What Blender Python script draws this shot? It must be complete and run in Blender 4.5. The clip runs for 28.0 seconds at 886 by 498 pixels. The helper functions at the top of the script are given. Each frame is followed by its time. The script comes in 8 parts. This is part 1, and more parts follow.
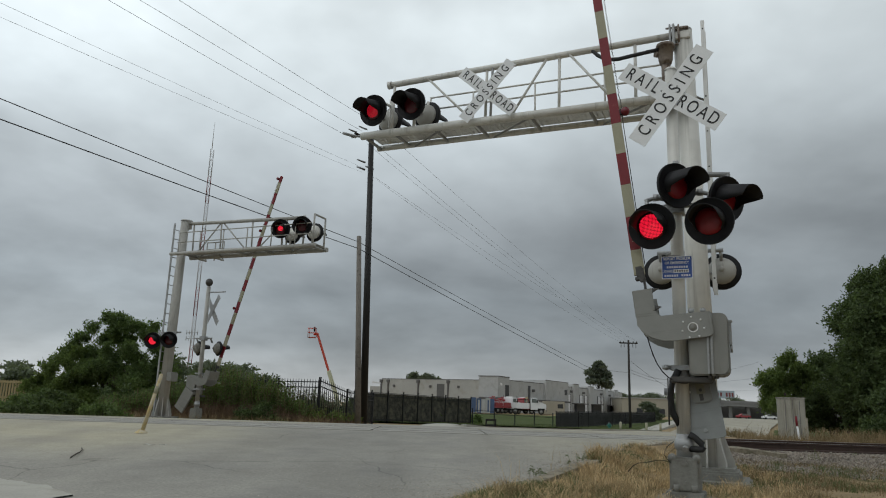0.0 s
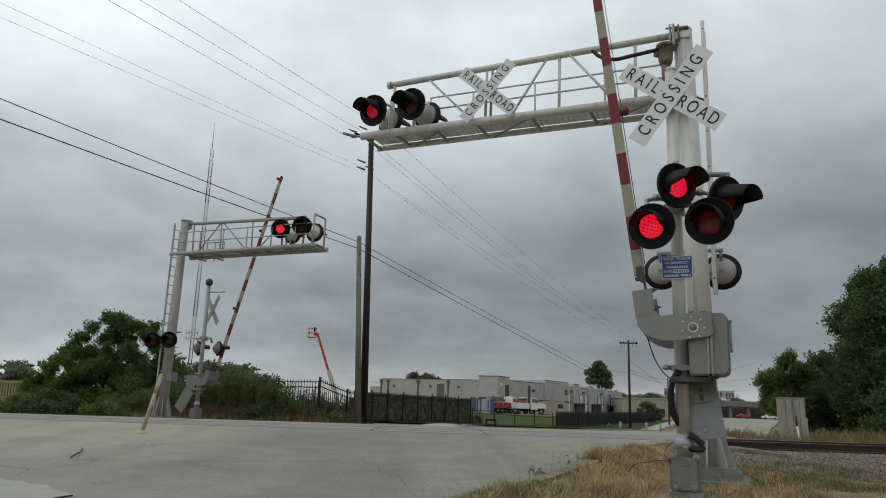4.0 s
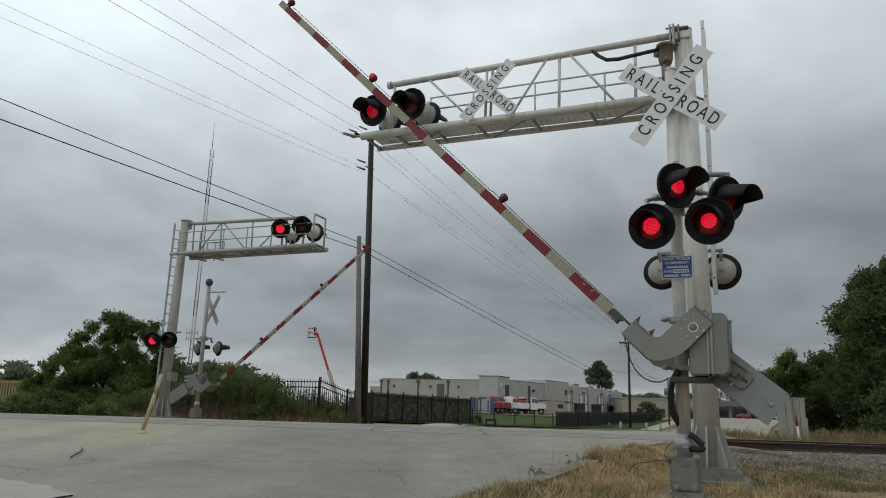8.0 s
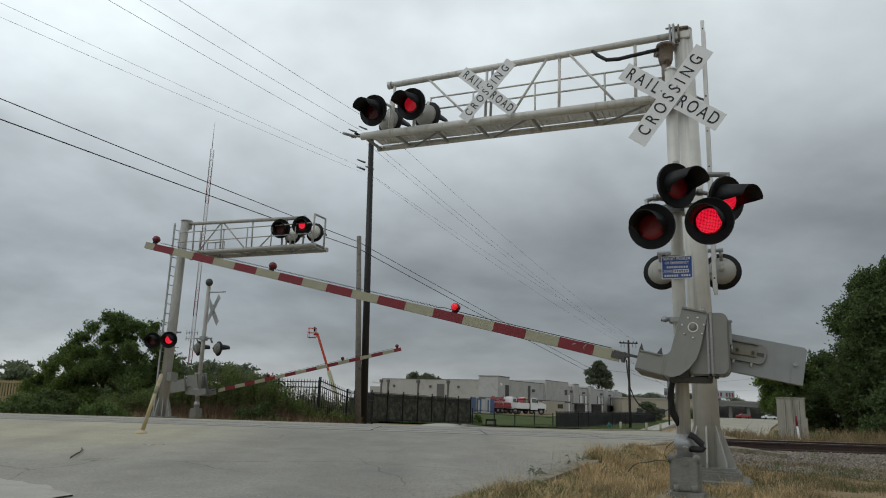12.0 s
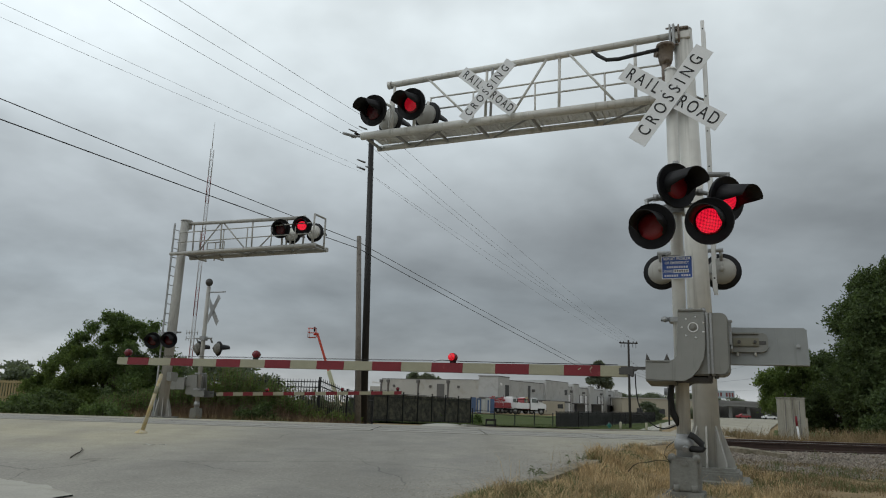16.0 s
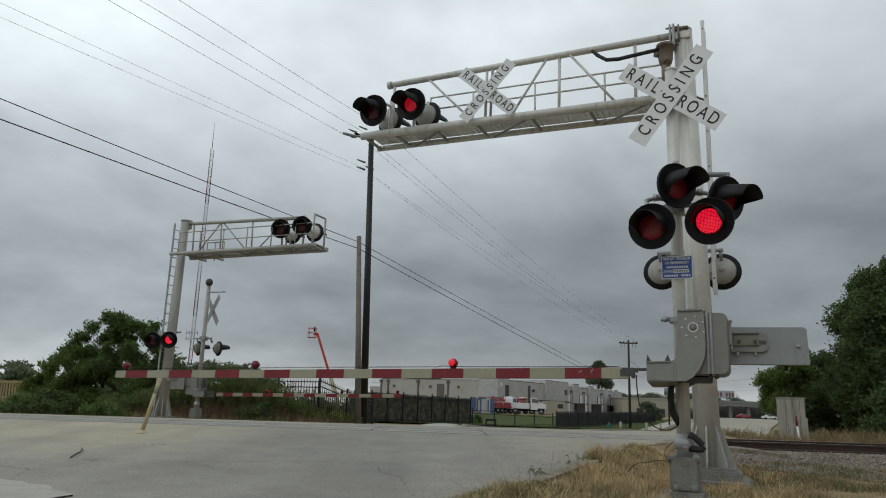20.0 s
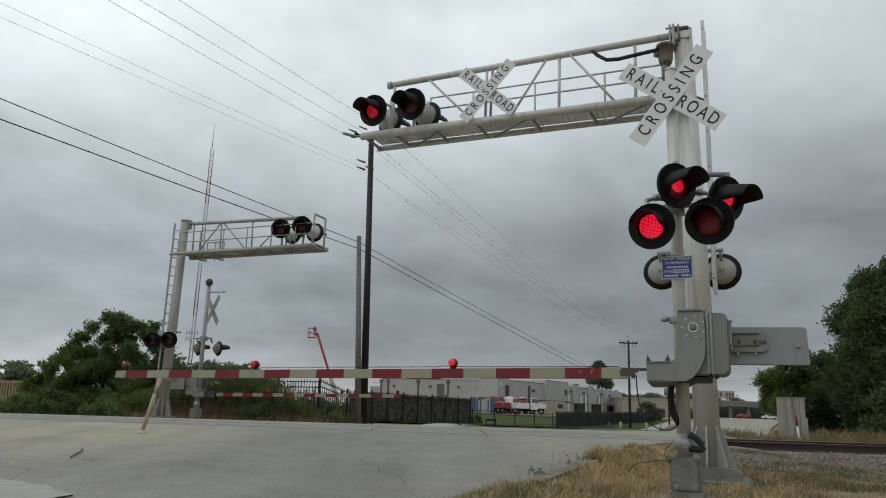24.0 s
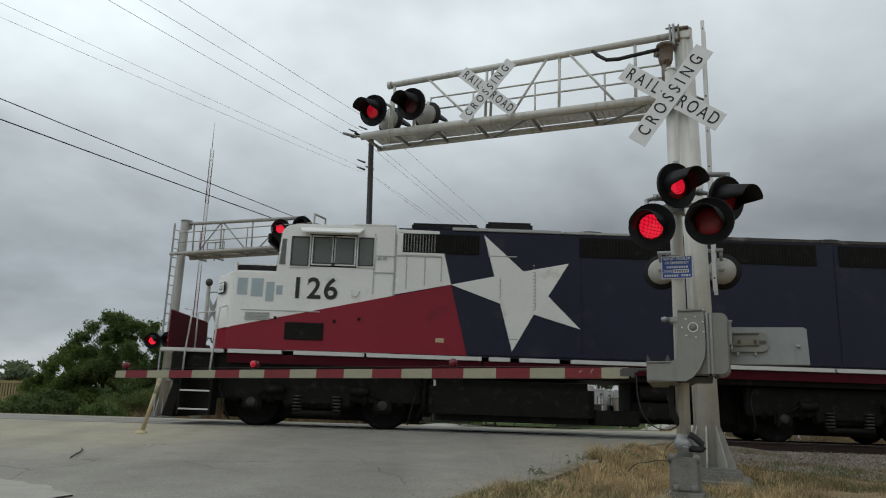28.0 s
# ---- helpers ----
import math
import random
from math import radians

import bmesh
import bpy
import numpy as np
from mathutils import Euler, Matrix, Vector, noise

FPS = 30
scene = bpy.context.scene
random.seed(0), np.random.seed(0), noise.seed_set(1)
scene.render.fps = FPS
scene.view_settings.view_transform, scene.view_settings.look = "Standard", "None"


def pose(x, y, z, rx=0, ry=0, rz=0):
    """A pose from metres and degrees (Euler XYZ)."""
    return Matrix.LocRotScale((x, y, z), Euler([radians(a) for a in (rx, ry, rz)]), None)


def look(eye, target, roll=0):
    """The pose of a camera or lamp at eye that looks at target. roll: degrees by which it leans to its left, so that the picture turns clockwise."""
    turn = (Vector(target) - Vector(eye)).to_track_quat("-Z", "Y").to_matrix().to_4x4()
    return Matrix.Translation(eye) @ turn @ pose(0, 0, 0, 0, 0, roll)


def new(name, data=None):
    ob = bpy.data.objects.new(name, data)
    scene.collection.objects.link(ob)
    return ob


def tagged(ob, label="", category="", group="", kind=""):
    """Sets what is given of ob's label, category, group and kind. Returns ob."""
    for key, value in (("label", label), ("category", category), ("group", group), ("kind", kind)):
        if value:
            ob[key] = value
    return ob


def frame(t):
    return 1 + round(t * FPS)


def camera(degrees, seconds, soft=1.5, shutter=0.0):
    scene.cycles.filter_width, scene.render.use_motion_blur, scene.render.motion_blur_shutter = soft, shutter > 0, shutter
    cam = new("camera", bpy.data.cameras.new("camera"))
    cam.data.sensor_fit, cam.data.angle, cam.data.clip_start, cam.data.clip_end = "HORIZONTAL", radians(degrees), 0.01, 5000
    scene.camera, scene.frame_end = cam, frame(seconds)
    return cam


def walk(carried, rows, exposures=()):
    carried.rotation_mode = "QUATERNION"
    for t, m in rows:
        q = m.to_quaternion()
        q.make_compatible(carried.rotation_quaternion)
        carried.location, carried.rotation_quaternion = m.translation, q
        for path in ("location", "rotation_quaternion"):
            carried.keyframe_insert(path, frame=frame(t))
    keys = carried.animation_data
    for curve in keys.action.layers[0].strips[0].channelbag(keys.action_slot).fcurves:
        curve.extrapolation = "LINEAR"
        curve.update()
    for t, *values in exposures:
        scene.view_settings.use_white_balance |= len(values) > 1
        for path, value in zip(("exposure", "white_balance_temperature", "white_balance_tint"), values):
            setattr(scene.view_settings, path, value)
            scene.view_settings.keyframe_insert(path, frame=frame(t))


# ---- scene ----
# ---------- camera ----------
cam = camera(63.16, 28.0, soft=1.05, shutter=0.02)
EYE = pose(0, 0, 0.56) @ pose(0, 0, 0, 90 + 12.214, 0, 0) @ pose(0, 0, 0, 0, 0, 1.9)
walk(cam, [(0.0, EYE), (28.0, EYE)])

# ---------- overcast sky and a weak, wide sun ----------
world = bpy.data.worlds.new("overcast_sky")
scene.world = world
world.use_nodes = True
wn, wl = world.node_tree.nodes, world.node_tree.links
wn.clear()


def wnode(kind, **kw):
    n = wn.new(kind)
    for k, v in kw.items():
        n.inputs[k].default_value = v
    return n


sky = wn.new("ShaderNodeTexSky")
sky.sky_type = "NISHITA"
sky.sun_disc = False
sky.sun_elevation = radians(55)
sky.sun_rotation = radians(-40)
coord = wn.new("ShaderNodeTexCoord")
sep = wn.new("ShaderNodeSeparateXYZ")
wl.new(coord.outputs["Generated"], sep.inputs[0])
zc = wn.new("ShaderNodeMath")
zc.operation = "MAXIMUM"
zc.inputs[1].default_value = 0.0
wl.new(sep.outputs["Z"], zc.inputs[0])
zo = wn.new("ShaderNodeMath")
zo.operation = "ADD"
zo.inputs[1].default_value = 0.3
wl.new(zc.outputs[0], zo.inputs[0])
flat = wn.new("ShaderNodeCombineXYZ")
for axis in ("X", "Y"):
    d = wn.new("ShaderNodeMath")
    d.operation = "DIVIDE"
    wl.new(sep.outputs[axis], d.inputs[0])
    wl.new(zo.outputs[0], d.inputs[1])
    wl.new(d.outputs[0], flat.inputs[axis])
clouds = wnode("ShaderNodeTexNoise", Scale=1.1, Detail=5.0, Roughness=0.5, Distortion=0.35)
wl.new(flat.outputs[0], clouds.inputs["Vector"])
puffs = wnode("ShaderNodeTexNoise", Scale=4.2, Detail=4.0, Roughness=0.5)
wl.new(flat.outputs[0], puffs.inputs["Vector"])
height = wn.new("ShaderNodeValToRGB")
cr = height.color_ramp
cr.elements[0].position, cr.elements[0].color = 0.0, (0.54, 0.55, 0.55, 1)
cr.elements[1].position, cr.elements[1].color = 1.0, (0.5, 0.52, 0.535, 1)
for p, c in ((0.035, (0.37, 0.39, 0.4)), (0.075, (0.268, 0.292, 0.308)), (0.14, (0.28, 0.31, 0.33)), (0.24, (0.37, 0.402, 0.423)), (0.36, (0.6, 0.652, 0.678)), (0.5, (0.79, 0.85, 0.87)), (0.68, (0.6, 0.63, 0.65))):
    e = cr.elements.new(p)
    e.color = (*c, 1)
wl.new(zc.outputs[0], height.inputs[0])
shade = wnode("ShaderNodeMapRange")
for k, v in (("From Min", 0.3), ("From Max", 0.7), ("To Min", 0.72), ("To Max", 1.3)):
    shade.inputs[k].default_value = v
wl.new(clouds.outputs["Fac"], shade.inputs["Value"])
shade2 = wnode("ShaderNodeMapRange")
for k, v in (("From Min", 0.3), ("From Max", 0.7), ("To Min", 0.9), ("To Max", 1.1)):
    shade2.inputs[k].default_value = v
wl.new(puffs.outputs["Fac"], shade2.inputs["Value"])
both = wn.new("ShaderNodeMath")
both.operation = "MULTIPLY"
wl.new(shade.outputs[0], both.inputs[0])
wl.new(shade2.outputs[0], both.inputs[1])
side = wn.new("ShaderNodeFloatCurve")
bearing = side.mapping.curves[0]
bearing.points[0].location, bearing.points[1].location = (0.0, 0.76), (1.0, 0.44)
for p in ((0.3, 0.68), (0.425, 0.56), (0.5, 0.515), (0.6, 0.485), (0.7, 0.485)):
    bearing.points.new(*p)
side.mapping.update()
half = wnode("ShaderNodeMath")
half.operation = "MULTIPLY_ADD"
half.inputs[1].default_value, half.inputs[2].default_value = 0.5, 0.5
wl.new(sep.outputs["X"], half.inputs[0])
wl.new(half.outputs[0], side.inputs["Value"])
twice = wnode("ShaderNodeMath")
twice.operation = "MULTIPLY"
twice.inputs[1].default_value = 2.0
wl.new(side.outputs[0], twice.inputs[0])
drift = wn.new("ShaderNodeMath")
drift.operation = "MULTIPLY"
wl.new(both.outputs[0], drift.inputs[0])
wl.new(twice.outputs[0], drift.inputs[1])
grey = wn.new("ShaderNodeMix")
grey.data_type, grey.blend_type = "RGBA", "MULTIPLY"
grey.inputs["Factor"].default_value = 1.0
wl.new(height.outputs[0], grey.inputs[6])
wl.new(drift.outputs[0], grey.inputs[7])
cover = wn.new("ShaderNodeBackground")
tint = wn.new("ShaderNodeMix")
tint.data_type, tint.blend_type = "RGBA", "MULTIPLY"
tint.inputs["Factor"].default_value = 1.0
tint.inputs[7].default_value = (0.978, 1.0, 1.01, 1)
wl.new(grey.outputs[2], tint.inputs[6])
wl.new(tint.outputs[2], cover.inputs["Color"])
cover.inputs["Strength"].default_value = 0.92
blue = wn.new("ShaderNodeBackground")
wl.new(sky.outputs[0], blue.inputs["Color"])
blue.inputs["Strength"].default_value = 0.05
mixsky = wn.new("ShaderNodeMixShader")
mixsky.inputs[0].default_value = 0.95
wl.new(blue.outputs[0], mixsky.inputs[1])
wl.new(cover.outputs[0], mixsky.inputs[2])
wout = wn.new("ShaderNodeOutputWorld")
wl.new(mixsky.outputs[0], wout.inputs[0])

sun_data = bpy.data.lights.new("sun", "SUN")
sun_data.energy, sun_data.angle, sun_data.color = 0.35, radians(40), (1.0, 0.98, 0.95)
sun = new("sun", sun_data)
sun.matrix_world = look((-20, -25, 45), (0, 0, 0))


# ---------- materials ----------
def material(name, col, rough=0.6, metal=0.0, var=0.18, scale=3.0, fine=60.0, bump=0.08, stain=None, stain_at=0.62, island=0.0, each=0.0, glow=0.0, spec=0.5, streak=False):
    """A painted, weathered or grown surface: two scales of change in colour, fine relief, and stains of a second colour."""
    m = bpy.data.materials.new(name)
    m.use_nodes = True
    n, l = m.node_tree.nodes, m.node_tree.links
    b = n["Principled BSDF"]
    b.inputs["Roughness"].default_value, b.inputs["Metallic"].default_value = rough, metal
    b.inputs["Specular IOR Level"].default_value = spec
    tc = n.new("ShaderNodeTexCoord")
    big, small = n.new("ShaderNodeTexNoise"), n.new("ShaderNodeTexNoise")
    big.inputs["Scale"].default_value, big.inputs["Detail"].default_value = scale, 5.0
    small.inputs["Scale"].default_value, small.inputs["Detail"].default_value = fine, 3.0
    for t in (big, small):
        l.new(tc.outputs["Object"], t.inputs["Vector"])
    add = n.new("ShaderNodeMath")
    add.operation = "ADD"
    l.new(big.outputs["Fac"], add.inputs[0])
    l.new(small.outputs["Fac"], add.inputs[1])
    last = add.outputs[0]
    for amount, kind, out in ((island, "ShaderNodeNewGeometry", "Random Per Island"), (each, "ShaderNodeObjectInfo", "Random")):
        if amount:
            g = n.new(kind)
            k = n.new("ShaderNodeMath")
            k.operation = "MULTIPLY_ADD"
            k.inputs[1].default_value = amount
            l.new(g.outputs[out], k.inputs[0])
            l.new(last, k.inputs[2])
            last = k.outputs[0]
    mid = 1.0 + (island + each) / 2
    ramp = n.new("ShaderNodeMapRange")
    ramp.inputs["From Min"].default_value, ramp.inputs["From Max"].default_value = mid - 0.45 - (island + each) / 2, mid + 0.45 + (island + each) / 2
    ramp.inputs["To Min"].default_value, ramp.inputs["To Max"].default_value = 1 - var, 1 + var
    l.new(last, ramp.inputs["Value"])
    mul = n.new("ShaderNodeMix")
    mul.data_type, mul.blend_type = "RGBA", "MULTIPLY"
    mul.inputs["Factor"].default_value = 1.0
    mul.inputs[6].default_value = (*col, 1)
    l.new(ramp.outputs[0], mul.inputs[7])
    colour = mul.outputs[2]
    if stain:
        sn = n.new("ShaderNodeTexNoise")
        sn.inputs["Scale"].default_value, sn.inputs["Detail"].default_value, sn.inputs["Roughness"].default_value = scale * 1.7 + 0.13, 7.0, 0.62
        if streak:
            run = n.new("ShaderNodeMapping")
            run.inputs["Scale"].default_value = (5.0, 5.0, 0.28)
            l.new(tc.outputs["Object"], run.inputs["Vector"])
            l.new(run.outputs[0], sn.inputs["Vector"])
        else:
            l.new(tc.outputs["Object"], sn.inputs["Vector"])
        sr = n.new("ShaderNodeMapRange")
        sr.inputs["From Min"].default_value, sr.inputs["From Max"].default_value = stain_at - 0.06, stain_at + 0.1
        l.new(sn.outputs["Fac"], sr.inputs["Value"])
        sm = n.new("ShaderNodeMix")
        sm.data_type = "RGBA"
        sm.inputs[7].default_value = (*stain, 1)
        l.new(sr.outputs[0], sm.inputs["Factor"])
        l.new(colour, sm.inputs[6])
        colour = sm.outputs[2]
    l.new(colour, b.inputs["Base Color"])
    if bump:
        bp = n.new("ShaderNodeBump")
        bp.inputs["Strength"].default_value, bp.inputs["Distance"].default_value = bump, 0.02
        l.new(small.outputs["Fac"], bp.inputs["Height"])
        l.new(bp.outputs[0], b.inputs["Normal"])
    if glow:
        b.inputs["Emission Color"].default_value = (*col, 1)
        b.inputs["Emission Strength"].default_value = glow
    return m


ALU = material("aluminium_paint", (0.6, 0.59, 0.545), 0.45, 0.1, 0.13, 1.1, 6, 0.01, (0.41, 0.4, 0.36), 0.59, streak=True)
LADDER = material("bright_aluminium", (0.7, 0.7, 0.68), 0.45, 0.2, 0.12, 2.0, 8, 0.01, (0.4, 0.39, 0.36), 0.64, streak=True)
DARK_WOOD = material("dark_creosoted_pole", (0.03, 0.026, 0.022), 0.85, 0, 0.3, 4, 60, 0.3)
DARK_STEEL = material("dark_weathered_steel", (0.07, 0.067, 0.062), 0.6, 0.2, 0.3, 4, 30, 0.05)
BROWN_IRON = material("rust_stained_cast_iron", (0.2, 0.165, 0.135), 0.65, 0.1, 0.3, 5.0, 30, 0.1, (0.1, 0.07, 0.05), 0.56)
TAN_CONCRETE = material("tan_weathered_concrete", (0.25, 0.215, 0.155), 0.9, 0, 0.3, 4, 40, 0.5, (0.13, 0.115, 0.075), 0.52)
ALU_FAR = material("weathered_grey_paint", (0.37, 0.362, 0.33), 0.55, 0.05, 0.14, 1.2, 6, 0.01, (0.27, 0.262, 0.235), 0.6, streak=True)
PLATE_GREY = material("blue_grey_plate_paint", (0.25, 0.262, 0.255), 0.45, 0.15, 0.1, 2.0, 8, 0.01, (0.18, 0.185, 0.175), 0.62, streak=True)
ALU_DARK = material("weathered_galvanised_steel", (0.33, 0.335, 0.33), 0.5, 0.5, 0.18, 2.5, 50, 0.06, (0.2, 0.19, 0.17), 0.66)
CASE = material("grey_cast_housing", (0.215, 0.215, 0.195), 0.5, 0.1, 0.1, 2.0, 9, 0.015, (0.15, 0.145, 0.125), 0.64, streak=True)
SIGN_WHITE = material("white_sign_sheeting", (0.74, 0.75, 0.75), 0.4, 0, 0.06, 3, 80, 0.02, (0.5, 0.49, 0.46), 0.72)
BLACK = material("black_signal_paint", (0.01, 0.01, 0.011), 0.55, 0, 0.3, 6, 20, 0.01, spec=0.3)
LETTER = material("black_sign_ink", (0.012, 0.012, 0.012), 0.5, 0, 0.2, 6, 80, 0)
# Darker copy of LENS_OFF, with shade under the hood put into its colour.
LENS_SHADED = material("shaded_red_lens", (0.07, 0.006, 0.01), 0.2, 0, 0.35, 10, 140, 0.25)
LENS_OFF = material("dark_red_lens", (0.23, 0.011, 0.018), 0.15, 0, 0.35, 10, 140, 0.25)
ARM_RED = material("faded_red_sheeting", (0.18, 0.02, 0.026), 0.5, 0, 0.2, 5, 70, 0.02, (0.28, 0.07, 0.07), 0.72, spec=0.3)
ARM_WHITE = material("yellowed_white_sheeting", (0.315, 0.3, 0.21), 0.5, 0, 0.14, 4, 70, 0.02, (0.38, 0.35, 0.25), 0.66, spec=0.3)
RED_CAP = material("red_plastic_lamp", (0.13, 0.006, 0.012), 0.25, 0, 0.2, 8, 60, 0)
BLUE_SIGN = material("blue_sign_sheeting", (0.035, 0.085, 0.33), 0.4, 0, 0.1, 8, 80, 0)
WOOD_POLE = material("weathered_wood_pole", (0.19, 0.172, 0.15), 0.85, 0, 0.3, 4, 60, 0.4, (0.07, 0.06, 0.05), 0.6)
IRON = material("black_iron", (0.012, 0.012, 0.012), 0.5, 0.2, 0.25, 6, 60, 0.05)
WIRE = material("dark_cable", (0.02, 0.02, 0.021), 0.6, 0, 0.2, 4, 40, 0)
THIN_WIRE = material("bare_line_wire", (0.26, 0.265, 0.27), 0.5, 0.4, 0.2, 4, 40, 0)
RUST = material("rusty_rail_side", (0.055, 0.033, 0.026), 0.8, 0.1, 0.3, 6, 70, 0.3)
RAILHEAD = material("polished_rail_head", (0.32, 0.30, 0.28), 0.3, 0.85, 0.15, 6, 60, 0.03)
TIE = material("creosoted_timber", (0.06, 0.047, 0.037), 0.9, 0, 0.3, 6, 60, 0.4, each=0.5)
SHIM = material("dull_khaki_paint", (0.2, 0.19, 0.14), 0.6, 0, 0.15, 3, 20, 0.03)
FOOTING = material("grey_painted_footing", (0.2, 0.198, 0.175), 0.85, 0, 0.22, 2.5, 30, 0.2, (0.13, 0.12, 0.1), 0.58)
STONE = material("grey_ballast_stone", (0.25, 0.215, 0.175), 0.9, 0, 0.5, 1.2, 60, 0.3, (0.17, 0.13, 0.09), 0.6, island=1.0)
YELLOW = material("faded_yellow_paint", (0.47, 0.36, 0.16), 0.6, 0, 0.2, 6, 60, 0.08, (0.5, 0.45, 0.33), 0.5)
RUBBER = material("black_rubber_hose", (0.018, 0.018, 0.018), 0.7, 0, 0.2, 10, 60, 0.1)


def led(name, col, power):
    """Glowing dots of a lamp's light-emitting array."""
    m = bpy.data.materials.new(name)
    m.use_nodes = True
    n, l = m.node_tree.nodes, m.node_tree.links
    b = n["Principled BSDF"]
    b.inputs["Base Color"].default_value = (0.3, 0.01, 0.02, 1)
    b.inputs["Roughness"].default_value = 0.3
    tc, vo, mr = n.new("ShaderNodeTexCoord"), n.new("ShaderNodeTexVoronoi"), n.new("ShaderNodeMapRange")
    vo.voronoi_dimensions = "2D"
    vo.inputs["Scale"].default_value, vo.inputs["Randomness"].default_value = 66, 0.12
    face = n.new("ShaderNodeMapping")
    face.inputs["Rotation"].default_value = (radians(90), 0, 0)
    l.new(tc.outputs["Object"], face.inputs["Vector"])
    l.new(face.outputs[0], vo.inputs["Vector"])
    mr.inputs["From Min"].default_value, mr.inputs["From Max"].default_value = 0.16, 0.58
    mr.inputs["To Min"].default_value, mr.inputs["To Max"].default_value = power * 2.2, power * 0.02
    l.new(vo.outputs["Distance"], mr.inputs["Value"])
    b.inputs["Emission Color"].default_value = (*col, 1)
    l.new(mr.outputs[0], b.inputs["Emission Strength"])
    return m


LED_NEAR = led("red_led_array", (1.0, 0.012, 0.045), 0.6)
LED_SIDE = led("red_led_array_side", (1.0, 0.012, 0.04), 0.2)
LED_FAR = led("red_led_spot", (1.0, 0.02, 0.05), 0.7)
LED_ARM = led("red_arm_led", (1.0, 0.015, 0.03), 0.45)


# ---------- mesh tools ----------
def verts(bm, pts, m=None):
    return [bm.verts.new((m @ Vector(p)) if m else p) for p in pts]


def box(bm, x0, x1, y0, y1, z0, z1, m=None, cut=0.0):
    """A box with its vertical and horizontal edges cut back by cut."""
    v = verts(bm, [(x, y, z) for z in (z0, z1) for y in (y0, y1) for x in (x0, x1)], m)
    fs = [bm.faces.new([v[i] for i in q]) for q in ((0, 2, 3, 1), (4, 5, 7, 6), (0, 1, 5, 4), (2, 6, 7, 3), (0, 4, 6, 2), (1, 3, 7, 5))]
    if cut:
        es = list({e for f in fs for e in f.edges})
        bmesh.ops.bevel(bm, geom=es, offset=cut, segments=2, affect="EDGES", clamp_overlap=True)


def rod(bm, a, b, r, r2=None, n=10, cap=True, m=None):
    """A round bar from a to b, tapering from r to r2."""
    a, b = Vector(a), Vector(b)
    r2 = r if r2 is None else r2
    q = (b - a).to_track_quat("Z", "Y").to_matrix()
    rings = []
    for p, k in ((a, r), (b, r2)):
        pts = [p + q @ Vector((k * math.cos(2 * math.pi * i / n), k * math.sin(2 * math.pi * i / n), 0)) for i in range(n)]
        rings.append(verts(bm, pts, m))
    for i in range(n):
        f = bm.faces.new((rings[0][i], rings[0][(i + 1) % n], rings[1][(i + 1) % n], rings[1][i]))
        f.smooth = True
    if cap:
        bm.faces.new(rings[0][::-1])
        bm.faces.new(rings[1])


def tube(bm, pts, r, n=8):
    """One bent round bar through the points."""
    pts = [Vector(p) for p in pts]
    rings = []
    for i, p in enumerate(pts):
        d = pts[min(i + 1, len(pts) - 1)] - pts[max(i - 1, 0)]
        q = d.to_track_quat("Z", "Y").to_matrix()
        rings.append(verts(bm, [p + q @ Vector((r * math.cos(2 * math.pi * k / n), r * math.sin(2 * math.pi * k / n), 0)) for k in range(n)]))
    for A, B in zip(rings, rings[1:]):
        for k in range(n):
            bm.faces.new((A[k], A[(k + 1) % n], B[(k + 1) % n], B[k])).smooth = True
    bm.faces.new(rings[0][::-1])
    bm.faces.new(rings[-1])


def turned(bm, prof, m=None, n=24):
    """A body turned round its local y axis: prof holds (y, radius)."""
    rings = []
    for y, r in prof:
        if r < 1e-5:
            rings.append(verts(bm, [(0, y, 0)], m))
        else:
            rings.append(verts(bm, [(r * math.cos(2 * math.pi * i / n), y, r * math.sin(2 * math.pi * i / n)) for i in range(n)], m))
    for A, B in zip(rings, rings[1:]):
        for i in range(n):
            j = (i + 1) % n
            q = [A[i % len(A)], A[j % len(A)], B[j % len(B)], B[i % len(B)]]
            q = list(dict.fromkeys(q))
            if len(q) > 2:
                bm.faces.new(q).smooth = True


def plate(bm, outline, y0, y1, m=None):
    """An outline of (x, z) drawn out from y0 to y1."""
    a = verts(bm, [(x, y0, z) for x, z in outline], m)
    b = verts(bm, [(x, y1, z) for x, z in outline], m)
    bm.faces.new(a)
    bm.faces.new(b[::-1])
    for i in range(len(a)):
        j = (i + 1) % len(a)
        bm.faces.new((a[j], a[i], b[i], b[j]))


def part(name, bm, mat, parent=None, label="", m=None):
    """Links a bmesh as one mesh object under a thing or a part."""
    bmesh.ops.recalc_face_normals(bm, faces=bm.faces)
    me = bpy.data.meshes.new(name)
    bm.to_mesh(me)
    bm.free()
    me.materials.append(mat)
    ob = new(name, me)
    ob.parent = parent
    if m is not None:
        ob.matrix_basis = m
    if label:
        ob["label"] = label
    return ob


def shape(name, mat, parent, calls, label="", m=None):
    """A part made of several calls: (tool, arguments...)."""
    bm = bmesh.new()
    for f, *a in calls:
        f(bm, *a)
    return part(name, bm, mat, parent, label, m)


def thing(name, m, label, category, group="", kind=""):
    e = new(name)
    e.empty_display_size = 0.2
    e.matrix_basis = m
    return tagged(e, label, category, group, kind)


def raw(name, v, f, mat, parent=None):
    """A mesh from arrays of corners and faces."""
    me = bpy.data.meshes.new(name)
    me.from_pydata([tuple(p) for p in v], [], [tuple(q) for q in f])
    me.materials.append(mat)
    ob = new(name, me)
    ob.parent = parent
    return ob


